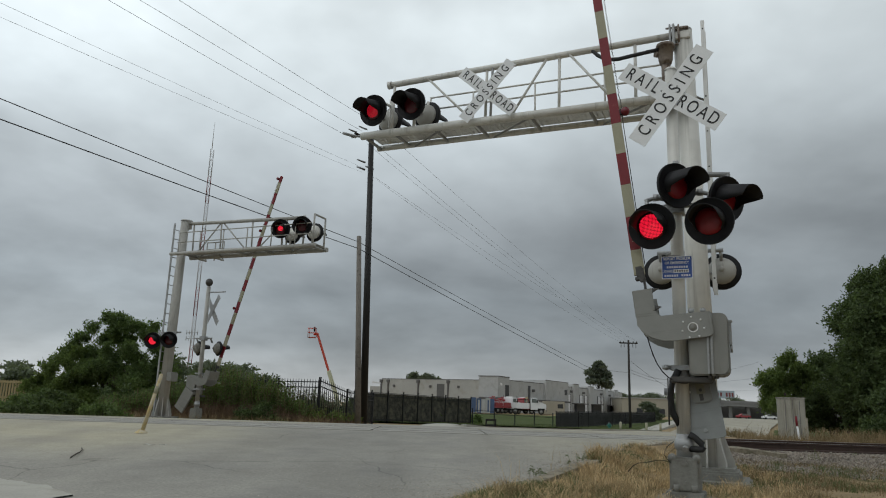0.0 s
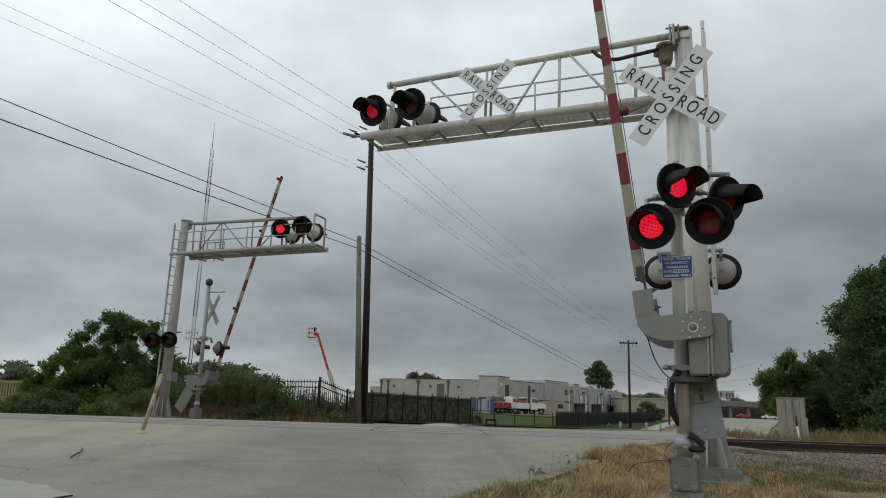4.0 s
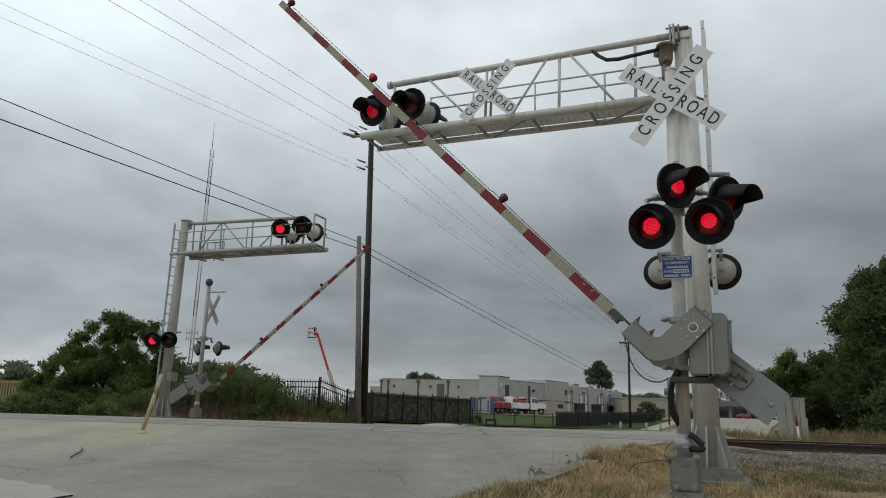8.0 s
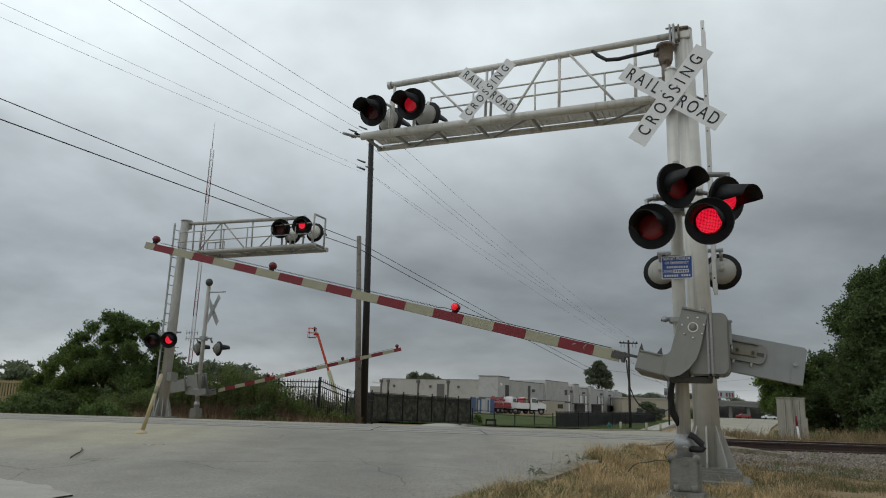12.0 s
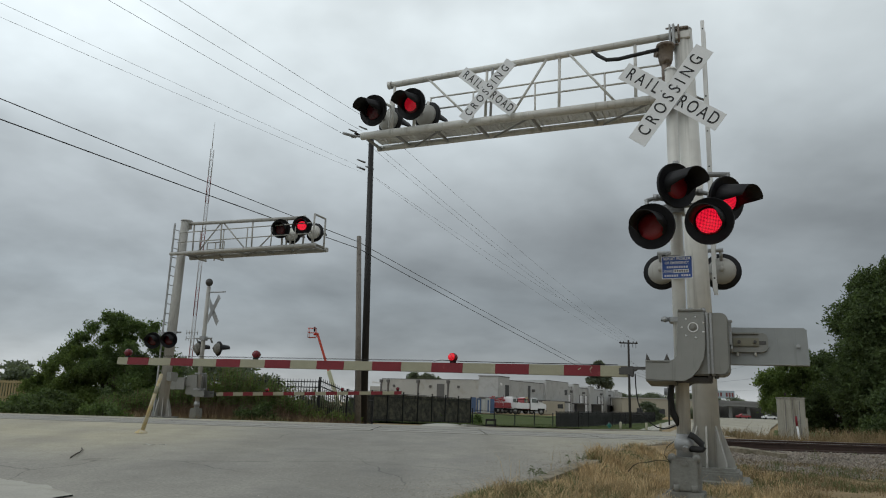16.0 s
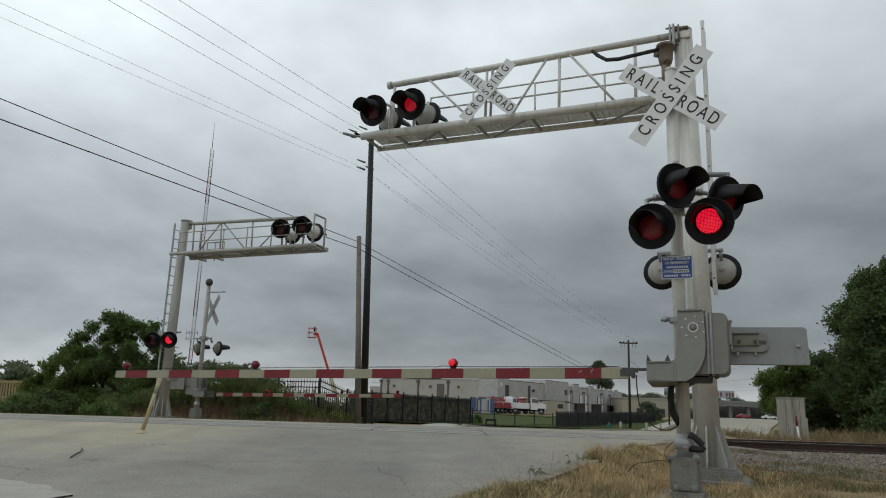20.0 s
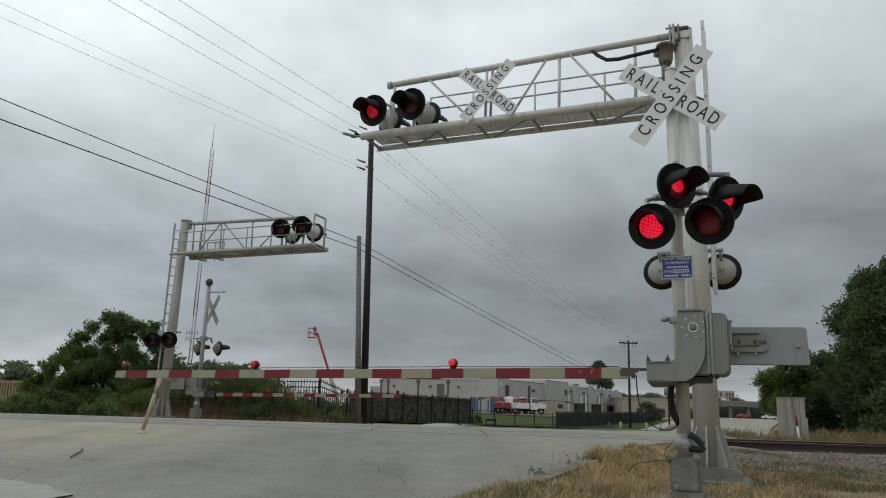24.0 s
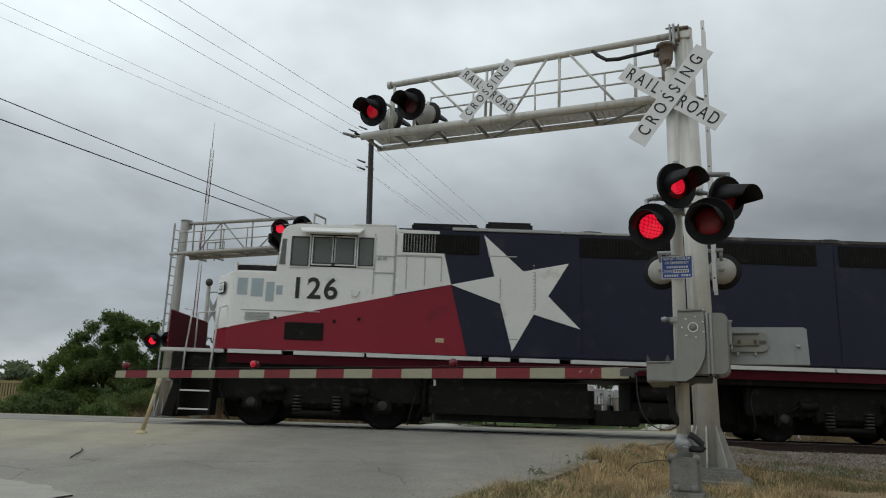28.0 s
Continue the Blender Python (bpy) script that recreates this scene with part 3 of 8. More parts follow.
tagged(raw("dry_grass", *blades(26000, straw_spot, 0.02, 0.13, 0.004, 2.2), STRAW), "short dry straw-coloured grass on the verge", "grass", kind="stuff")
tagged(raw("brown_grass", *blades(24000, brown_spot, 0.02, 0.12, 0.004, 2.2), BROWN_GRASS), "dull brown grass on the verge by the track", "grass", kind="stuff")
tufts = [verge_spot(5.5, 13.5) for _ in range(360)]


straw_tufts = [p for p in tufts[:230] if p[0] < 4.6 + random.uniform(-0.6, 0.6)]


def tuft_spot():
    x, y, z = random.choice(straw_tufts)
    return x + random.gauss(0, 0.07), y + random.gauss(0, 0.07), z


def green_tuft():
    x, y, z = random.choice(tufts[200:])
    return x + random.gauss(0, 0.09), y + random.gauss(0, 0.09), z


tagged(raw("straw_tufts", *blades(11000, tuft_spot, 0.06, 0.22, 0.0036, 1.3), STRAW), "tufts of longer dry grass on the verge", "grass", kind="stuff")
tagged(raw("green_tufts", *blades(9500, green_tuft, 0.04, 0.15, 0.004, 1.1), GREEN), "tufts of green grass among the straw", "grass", kind="stuff")
tagged(raw("green_grass", *blades(8500, green_spot, 0.02, 0.1, 0.004, 1.6), GREEN), "patches of short green grass on the verge", "grass", kind="stuff")


def far_straw():
    k = random.random()
    if k < 0.75:
        x, y = random.uniform(8.2, 15.5), random.uniform(19.6, 24)
    else:
        x, y = random.uniform(-11, -4), random.uniform(24.5, 30.5)
        if x > float(np.interp(y, LEFT_Y, LEFT_X)) - 1.9:
            x -= 7
    return x, y, ground_z(x, y)


WEED = material("dark_trackside_weeds", (0.07, 0.075, 0.032), 0.85, 0, 0.5, 0.7, 20, 0, island=1.0)


def far_weeds():
    x, y = random.uniform(-20, -4), random.uniform(20.2, 24)
    if x > float(np.interp(y, LEFT_Y, LEFT_X)) - 0.2:
        x -= 6
    return x, y, ground_z(x, y)


tagged(raw("track_weeds", *blades(6000, far_weeds, 0.02, 0.1, 0.006, 1.0), WEED), "low green weeds along the far side of the track", "weeds", kind="stuff")
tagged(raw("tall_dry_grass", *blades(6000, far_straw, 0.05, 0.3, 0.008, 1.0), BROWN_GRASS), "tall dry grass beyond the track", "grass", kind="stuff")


def cabinet_straw():
    x, y = random.gauss(13.6, 1.3), random.uniform(21.2, 24.6)
    return x, y, ground_z(x, y)


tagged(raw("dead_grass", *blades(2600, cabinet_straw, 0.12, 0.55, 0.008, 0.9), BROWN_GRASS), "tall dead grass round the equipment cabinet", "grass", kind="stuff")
LAWN = material("mown_green_lawn", (0.07, 0.092, 0.034), 0.9, 0, 0.3, 0.5, 14, 0.4, (0.12, 0.115, 0.05), 0.6, spec=0.05)
lawn = sheet("lawn", lambda y: list(np.linspace(min(-40, 3 - y), float(np.interp(y, LEFT_Y, LEFT_X)) - 1.75, 20)), [46, 50, 54, 58, 62, 66, 72, 80, 90, 100, 108, 116, 122], LAWN, 0.03, "mown green lawn behind the far sidewalk", "lawn")
sheet("lawn", lambda y: list(np.linspace(edge(y) + 0.5, edge(y) + 9, 8)), [36, 42, 50, 60, 75, 95], LAWN, 0.03, "green grass strip beside the far street", "lawn")


def far_green():
    y = random.uniform(47, 80)
    x = float(np.interp(y, LEFT_Y, LEFT_X)) - 1.9 - random.random() * 14
    return x, y, ground_z(x, y)


tagged(raw("lawn_grass", *blades(9000, far_green, 0.06, 0.2, 0.02, 0.8), GREEN), "green lawn grass behind the far sidewalk", "grass", kind="stuff")


def lush_spot():
    y = random.uniform(6.3, 8.5)
    x = edge(y) + 0.16 + random.random() ** 1.5 * 0.8
    return x, y, ground_z(x, y)


LUSH = material("lush_green_grass", (0.12, 0.15, 0.045), 0.8, 0, 0.35, 0.9, 30, 0, island=0.8)
tagged(raw("lush_grass", *blades(9000, lush_spot, 0.03, 0.11, 0.004, 1.3), LUSH), "fresh green grass along the kerb", "grass", kind="stuff")
for name, x, y, n in (("weed", 0.95, 9.0, 6), ("weed", 1.52, 9.75, 5), ("weed", 2.2, 11.4, 8), ("weed", 7.4, 14.6, 14), ("weed", 8.6, 15.2, 16), ("weed", 9.6, 14.8, 12)):
    def weed_spot():
        a = random.random() * 6.283
        r = random.random() * 0.16
        return x + math.cos(a) * r, y + math.sin(a) * r, ground_z(x, y)
    tagged(raw("weed", *blades(n, weed_spot, 0.08, 0.4, 0.0028, 0.8), GREEN if n > 13 else STRAW), "thin weed clump growing at the road edge", "weed", "roadside weeds")


def kerb_weed(x, y, stems, seed):
    """A small spindly weed: curved stems with a few narrow leaves."""
    rnd = random.Random(seed)
    t = thing("weed", pose(x, y, ground_z(x, y)), "small spindly green weed at the kerb", "weed", "roadside weeds")
    v, f = [], []
    for _ in range(stems):
        bm = bmesh.new()
        h, bend, a = rnd.uniform(0.08, 0.24), rnd.uniform(-0.1, 0.12), rnd.uniform(-0.1, 0.1)
        line = [Vector((a + bend * (u / 6) ** 2, rnd.uniform(-0.004, 0.004), h * u / 6 - 0.03 * (u > 4) * (u - 4))) for u in range(7)]
        tube(bm, line, 0.0025, 5)
        part("stem", bm, GREEN, t)
        for p in line[2:]:
            for side in (-1, 1):
                if rnd.random() < 0.75:
                    k, w, d = rnd.uniform(0.015, 0.034), len(v), Vector((side, rnd.uniform(-0.8, 0.8), rnd.uniform(-0.3, 0.5))).normalized()
                    n = d.cross(Vector((0, 1, 0.3))).normalized() * 0.22
                    v += [tuple(p), tuple(p + d * k * 0.5 + n * k), tuple(p + d * k), tuple(p + d * k * 0.5 - n * k)]
                    f.append((w, w + 1, w + 2, w + 3))
    raw("leaves", v, f, GREEN, t)


for k, (x, y, n) in enumerate(((1.2, 9.22, 4), (1.3, 9.35, 3), (1.98, 10.75, 1), (1.8, 10.4, 2))):
    kerb_weed(x, y, n, 450 + k)

# ---------- crossing signals ----------
BLINKS = []  # (glowing array, resting pose, reach to the front, phase)
ARMS = []  # (gate arm, counterweight, pivot pose, highest and lowest angle)
CABLES = []  # (hanging cable, pose with the arm down, pose with the arm up)


def hood_mesh(bm, r=0.168, long=0.36, short=0.12):
    n = 22
    rows = []
    for k in (0, 1):
        for rr in (r, r - 0.008):
            ring = []
            for i in range(n + 1):
                a = radians(-38 + 256 * i / n)
                s = min(1.0, max(0.0, (math.sin(a) + 0.3) / 0.5))
                s = s * s * (3 - 2 * s)
                reach = short * (1 + 0.9 * min(0.0, math.sin(a))) + (long - short) * s
                ring.append(bm.verts.new((rr * math.cos(a) * (1 - 0.06 * k), -0.005 + k * max(0.02, reach), rr * math.sin(a) * (1 - 0.04 * k) - 0.1 * k * max(0.0, reach - 0.1))))
            rows.append(ring)
    o0, i0, o1, i1 = rows
    for i in range(n):
        for A, B in ((o0, o1), (i1, i0), (o1, i1)):
            bm.faces.new((A[i], A[i + 1], B[i + 1], B[i])).smooth = True


def signal_lamp(parent, m, phase="", spot=False, housing=None, glow=None):
    """One flashing-light unit that faces local +y."""
    bm = bmesh.new()
    turned(bm, [(-0.03, 0.13), (-0.012, 0.15), (-0.012, 0.235), (0.012, 0.25), (0.012, 0.256), (-0.02, 0.258), (-0.03, 0.13)], None, 32)
    lamp = part("signal_lamp", bm, BLACK, parent, "round black signal lamp with a red lens", m)
    bm = bmesh.new()
    hood_mesh(bm)
    part("hood", bm, BLACK, lamp)
    shape("lens", LENS_SHADED if spot else LENS_OFF, lamp, [(turned, [(-0.012, 0.152), (0.0, 0.15), (0.012, 0.1), (0.017, 0.0)])], "dark red glass lens")
    shape("housing", housing or CASE, lamp, [(turned, [(-0.03, 0.185), (-0.055, 0.19), (-0.1, 0.178), (-0.15, 0.135), (-0.175, 0.06), (-0.178, 0)]), (turned, [(-0.17, 0.04), (-0.22, 0.035), (-0.225, 0)])], "grey domed lamp back")
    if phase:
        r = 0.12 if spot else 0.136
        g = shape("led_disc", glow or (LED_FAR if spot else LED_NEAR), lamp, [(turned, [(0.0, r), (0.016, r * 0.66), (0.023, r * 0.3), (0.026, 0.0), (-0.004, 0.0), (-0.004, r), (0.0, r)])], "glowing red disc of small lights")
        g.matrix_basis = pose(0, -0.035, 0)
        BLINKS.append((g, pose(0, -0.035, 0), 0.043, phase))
    return lamp


def crossbuck(parent, m, writing, tilt=8.0, sheet_mat=None):
    """Two crossed blades, lettered on the side that faces local +y."""
    L, W = 0.675, 0.114
    for a, y in ((-45 + tilt, 0.0), (45 + tilt, 0.012)):
        bm = bmesh.new()
        plate(bm, [(-L, -W), (L, -W), (L, W), (-L, W)], -0.003, 0.003)
        blade = part("blade", bm, sheet_mat or SIGN_WHITE, parent, "white sign blade", m @ pose(0, y, 0, 0, a, 0))
        F = FACE @ pose(0, 0, 0.005)
        tall = Matrix.Diagonal((0.78, 1.08, 1, 1))
        if writing and y:
            lettering("CROSSING", 0.2, F @ tall, blade, LETTER, 0.0012, 1.69)
        elif writing:
            lettering("RAIL", 0.2, F @ pose(-0.39, 0, 0) @ tall, blade, LETTER, 0.0012, 1.54)
            lettering("ROAD", 0.2, F @ pose(0.375, 0, 0) @ tall, blade, LETTER, 0.0012, 1.35)
        for x in (-0.13, 0.13):
            shape("bolt", ALU_DARK, blade, [(turned, [(0.003, 0.012), (0.009, 0.01), (0.009, 0)], pose(x, 0, 0), 8)])


def crossing_gate(name, m, near, label):
    g = thing(name, m, label, "crossing gate", "crossing gates")
    base = -0.3 if near else 0.0
    shape("mast", ALU if near else ALU_FAR, g, [(rod, (0, 0, base + 0.5), (0, 0, 4.62), 0.075, 0.068, 18), (turned, [(0.0, 0.075), (0.03, 0.06), (0.045, 0)], pose(0, 0, 4.6, 90)), (rod, (0, 0, base + 0.4), (0, 0, base + 0.52), 0.076, 0.076, 18)], "grey aluminium mast")
    shape("collar", ALU_DARK, g, [(rod, (0, 0, base + 0.36), (0, 0, base + 0.64), 0.086, 0.082, 18), (turned, [(-0.05, 0.085), (-0.04, 0.1), (0.02, 0.104), (0.06, 0.094), (0.07, 0.08)], pose(0, 0, base + 0.52, 90)), (rod, (-0.02, 0.1, base + 0.5), (-0.02, 0.15, base + 0.48), 0.03)])
    shape("junction_base", FOOTING, g, [(box, -0.16, 0.15, -0.16, 0.15, base + 0.04, base + 0.4, None, 0.025), (box, -0.2, 0.19, -0.2, 0.19, base - 0.02, base + 0.05, None, 0.01), (rod, (-0.01, 0.15, base + 0.34), (-0.01, 0.17, base + 0.34), 0.025), (rod, (-0.01, 0.15, base + 0.14), (-0.01, 0.17, base + 0.14), 0.02), (rod, (0.08, 0.15, base + 0.05), (0.08, 0.16, base + 0.12), 0.03), (rod, (-0.1, 0.15, base + 0.05), (-0.1, 0.16, base + 0.12), 0.03)], "cast grey junction box at the mast foot")
    shape("foundation", FOOTING, g, [(box, -0.32, 0.32, -0.32, 0.32, base - 0.5, base - 0.02, None, 0.02)], "concrete footing")
    if near:
        crossbuck(g, pose(0, 0.11, 4.23), True)
        shape("sign_bracket", ALU_DARK, g, [(box, -0.1, 0.1, -0.09, 0.1, 4.14, 4.2), (box, -0.1, 0.1, -0.09, 0.1, 4.26, 4.32)])
        shape("emergency_sign", SIGN_WHITE, g, [(box, -0.168, 0.168, 0.098, 0.102, 2.03, 2.29, None, 0.0015)], "small blue emergency notice plate")
        plate_face = shape("sign_face", BLUE_SIGN, g, [(box, -0.159, 0.159, 0.102, 0.105, 2.039, 2.281)], "blue sign face")
        lettering("REPORT PROBLEM", 0.043, pose(0, 0.1065, 2.258) @ FACE @ Matrix.Diagonal((0.82, 1, 1, 1)), plate_face, SIGN_WHITE, 0.0006)
        lettering("OR EMERGENCY", 0.043, pose(0, 0.1065, 2.212) @ FACE @ Matrix.Diagonal((0.82, 1, 1, 1)), plate_face, SIGN_WHITE, 0.0006)
        lettering("X-ING", 0.043, pose(0.098, 0.1065, 2.115) @ FACE @ Matrix.Diagonal((0.82, 1, 1, 1)), plate_face, SIGN_WHITE, 0.0006)
        for k in range(9):
            shape("writing_bar", SIGN_WHITE, plate_face, [(box, -0.115 + 0.026 * k, -0.098 + 0.026 * k, 0.105, 0.107, 2.152, 2.175)])
        for k in range(11):
            if k != 4:
                shape("writing_bar", SIGN_WHITE, plate_face, [(box, -0.14 + 0.026 * k, -0.123 + 0.026 * k, 0.105, 0.107, 2.055, 2.078)])
        shape("number_plate", SIGN_WHITE, plate_face, [(box, -0.125, 0.04, 0.105, 0.107, 2.098, 2.136)])
        for k in range(6):
            shape("number_bar", LETTER, plate_face, [(box, -0.112 + 0.025 * k, -0.098 + 0.025 * k, 0.107, 0.1085, 2.106, 2.128)])
        shape("sign_hanger", ALU_DARK, g, [(box, -0.03, 0.09, 0.06, 0.1, 2.29, 2.305), (rod, (0.12, 0.09, 2.31), (0.06, 0.09, 2.33), 0.012)])
    else:
        crossbuck(g, pose(0.16, 0.12, 3.78, 0, 0, -26), False, 0, ALU_DARK)
        shape("bell", DARK_STEEL, g, [(turned, [(-0.13, 0.0), (-0.12, 0.08), (-0.03, 0.13), (0.06, 0.12), (0.12, 0.07), (0.14, 0)], pose(0, 0, 4.78, 90)), (rod, (0, 0, 4.6), (0, 0, 4.7), 0.04)], "round warning bell")
        shape("sign_arm", ALU_DARK, g, [(rod, (0, 0, 4.42), (0.75, 0, 4.42), 0.022)])
    # lamps on their cross arms
    z = 2.6 if near else 2.52
    lamp_arm = [(rod, (-0.42, 0.08, z + 0.28), (0.3, 0.08, z + 0.28), 0.028), (box, -0.1, 0.1, -0.1, 0.11, z + 0.2, z + 0.34), (rod, (-0.37, 0.08, z + 0.28), (-0.37, 0.2, z + 0.14), 0.028), (rod, (0.23, 0.08, z + 0.28), (0.23, 0.2, z + 0.14), 0.028)]
    shape("cross_arm", ALU_DARK, g, lamp_arm)
    if near:
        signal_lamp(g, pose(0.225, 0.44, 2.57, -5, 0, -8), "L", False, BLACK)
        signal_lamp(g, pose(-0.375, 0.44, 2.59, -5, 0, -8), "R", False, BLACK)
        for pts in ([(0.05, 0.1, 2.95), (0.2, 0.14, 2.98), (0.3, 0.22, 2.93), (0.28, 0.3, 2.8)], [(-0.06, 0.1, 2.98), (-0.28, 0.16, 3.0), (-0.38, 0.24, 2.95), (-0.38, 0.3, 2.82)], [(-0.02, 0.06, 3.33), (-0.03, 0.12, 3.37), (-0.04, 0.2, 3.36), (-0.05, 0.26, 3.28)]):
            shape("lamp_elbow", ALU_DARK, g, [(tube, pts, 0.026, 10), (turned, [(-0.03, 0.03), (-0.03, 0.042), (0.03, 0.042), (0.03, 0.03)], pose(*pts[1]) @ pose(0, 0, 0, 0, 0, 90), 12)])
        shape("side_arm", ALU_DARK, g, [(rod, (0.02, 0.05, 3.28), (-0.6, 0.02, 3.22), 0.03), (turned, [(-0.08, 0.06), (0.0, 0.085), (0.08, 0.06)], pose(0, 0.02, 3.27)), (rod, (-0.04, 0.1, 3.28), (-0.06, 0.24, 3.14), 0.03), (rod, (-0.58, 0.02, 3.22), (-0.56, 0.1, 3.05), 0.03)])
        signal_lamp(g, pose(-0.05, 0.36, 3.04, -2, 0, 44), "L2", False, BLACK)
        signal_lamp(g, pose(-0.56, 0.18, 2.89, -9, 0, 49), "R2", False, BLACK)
    else:
        signal_lamp(g, pose(-0.33, 0.2, 2.46, 0, 0, -26), "", False, FOOTING)
        signal_lamp(g, pose(0.45, 0.3, 2.46, 0, 0, -26), "", False, FOOTING)
    # gate machine
    P = pose(-0.164, 0.31, 1.44 if near else 1.34)
    Q = P @ pose(0, 0, 0, 4.7 if near else 0)
    case = []
    for cx, cz, r, a0 in ((-0.265, -0.41, 0.08, 180), (0.01, -0.44, 0.05, 270), (0.01, 0.12, 0.05, 0), (-0.265, 0.09, 0.08, 90)):
        case += [(cx + r * math.cos(radians(a0 + 15 * k)), cz + r * math.sin(radians(a0 + 15 * k))) for k in range(7)]
    lid = [(x * 0.93 - 0.012, z * 0.95 - 0.008) for x, z in case]
    machine = shape("gate_machine", CASE, g, [(plate, case, -0.36, 0.02, P), (plate, lid, 0.02, 0.05, P), (rod, P @ Vector((0, 0.04, 0)), P @ Vector((0, 0.1, 0)), 0.05)], "grey rounded gate machine housing")
    for face in machine.data.polygons:
        face.use_smooth = face.area < 0.02
    for z in (1.575, 1.045):
        shape("clamp", ALU_DARK, g, [(box, -0.13, 0.11, -0.12, 0.1, z - 0.025, z + 0.025), (rod, (0.1, 0.1, z), (0.19, 0.1, z), 0.024), (turned, [(-0.03, 0.03), (0.03, 0.03), (0.035, 0)], pose(0.15, 0.1, z))])
    shape("machine_strap", ALU_DARK, g, [(box, -0.188, -0.165, 0.03, 0.075, -0.475, 0.17, P, 0.004), (box, -0.15, -0.128, 0.03, 0.07, -0.475, 0.17, P, 0.004)])
    for x in (-0.1, 0.02):
        shape("lifting_lug", ALU_DARK, g, [(turned, [(-0.01, 0.03), (0.01, 0.03), (0.012, 0)], P @ pose(x, 0, 0.2))])
    shape("hasp", ALU_DARK, g, [(box, -0.375, -0.345, -0.12, -0.06, -0.16, 0.08, P, 0.004), (rod, P @ Vector((-0.365, -0.09, -0.24)), P @ Vector((-0.365, -0.09, -0.16)), 0.012), (box, -0.385, -0.335, -0.13, -0.05, 0.08, 0.1, P)])
    shape("under_bracket", DARK_STEEL, g, [(box, -0.16, 0.26, -0.3, -0.02, -0.56, -0.5, P, 0.01), (rod, P @ Vector((-0.15, 0.0, -0.53)), P @ Vector((-0.15, 0.0, -0.47)), 0.025), (rod, P @ Vector((-0.21, 0.0, -0.52)), P @ Vector((-0.21, 0.0, -0.46)), 0.022)])
    if near:
        pts = [(0.02, 0.1, 1.02), (0.09, 0.1, 0.9), (0.12, 0.08, 0.72), (0.1, 0.05, 0.55), (0.03, 0.02, 0.42)]
        shape("conduit_hose", RUBBER, g, [(tube, pts, 0.037, 12)], "black flexible conduit")
        pts = [(-0.06, 0.07, 0.34), (-0.11, 0.07, 0.31), (-0.155, 0.06, 0.27), (-0.19, 0.06, 0.235), (-0.2, 0.06, 0.21), (-0.185, 0.06, 0.19), (-0.14, 0.06, 0.185), (-0.06, 0.05, 0.19)]
        shape("lower_conduit", RUBBER, g, [(tube, pts, 0.034, 12)], "black elbow of flexible conduit")
        pts = [(0.1, 0.13, 0.02), (0.14, 0.15, 0.045), (0.2, 0.17, 0.06), (0.26, 0.19, 0.06), (0.33, 0.2, 0.045), (0.4, 0.2, 0.025), (0.46, 0.19, 0.02), (0.52, 0.17, -0.01), (0.58, 0.15, -0.08)]
        shape("ground_wire", RUBBER, g, [(tube, pts, 0.004, 6)], "thin black wire")
        shape("ground_wire", RUBBER, g, [(tube, [(0.14, 0.14, 0.04), (0.2, 0.15, 0.12), (0.17, 0.12, 0.2), (0.1, 0.1, 0.26)], 0.004, 6)], "thin black wire")
        for x in (-0.13, 0.12):
            shape("box_lug", CASE, g, [(turned, [(-0.02, 0.0), (-0.02, 0.045), (0.02, 0.045), (0.02, 0.0)], pose(x, 0.12, base + 0.39), 14), (rod, (x, 0.14, base + 0.4), (x, 0.155, base + 0.4), 0.016)])
    # the arm, which turns about the machine's shaft
    bm = bmesh.new()
    out = [(0.15, 0.19), (-0.1, 0.19), (-0.115, 0.14), (-0.115, -0.2), (-0.1, -0.32), (-0.05, -0.43), (0.02, -0.52), (0.1, -0.565), (0.49, -0.555), (0.49, -0.36), (0.24, -0.355), (0.2, -0.34), (0.17, -0.3)]
    plate(bm, out, 0.085, 0.105)
    plate(bm, out, -0.42, -0.4)
    box(bm, 0.2, 0.49, -0.41, 0.09, -0.57, -0.555)
    arm = part("gate_arm", bm, CASE, g, "grey arm support with a long striped barrier arm", Q)
    bm = bmesh.new()
    plate(bm, [(-0.33, 0.098), (-1.08, 0.088), (-1.11, 0.068), (-1.12, -0.31), (-0.33, -0.31)], -0.44, -0.41)
    plate(bm, [(-0.33, 0.098), (-1.08, 0.088), (-1.11, 0.068), (-1.12, -0.31), (-0.33, -0.31)], -0.48, -0.45)
    for k in range(7):
        a = 2 * math.pi * k / 7
        shape("hub_bolt", LADDER, arm, [(turned, [(0.1, 0.011), (0.111, 0.011), (0.112, 0.006), (0.115, 0.005), (0.115, 0)], pose(0.113 * math.cos(a), 0, 0.113 * math.sin(a)), 8)], "small bright bolt")
    shape("hub_ring", LADDER, arm, [(turned, [(0.105, 0.054), (0.11, 0.054), (0.11, 0.043), (0.105, 0.043)], None, 22)], "bright ring round the shaft")
    shape("shaft_cap", FOOTING, arm, [(turned, [(0.104, 0.043), (0.108, 0.03), (0.114, 0.028), (0.116, 0.0)], None, 18)])
    shape("arm_flange", CASE, arm, [(box, -0.1, 0.15, 0.085, 0.125, 0.175, 0.195, None, 0.004)])
    shape("arm_flange", CASE, arm, [(box, 0.24, 0.49, 0.085, 0.12, -0.372, -0.355, None, 0.004)])
    weight = part("counterweight", bm, PLATE_GREY if near else CASE, g, "grey plate counterweight", Q)
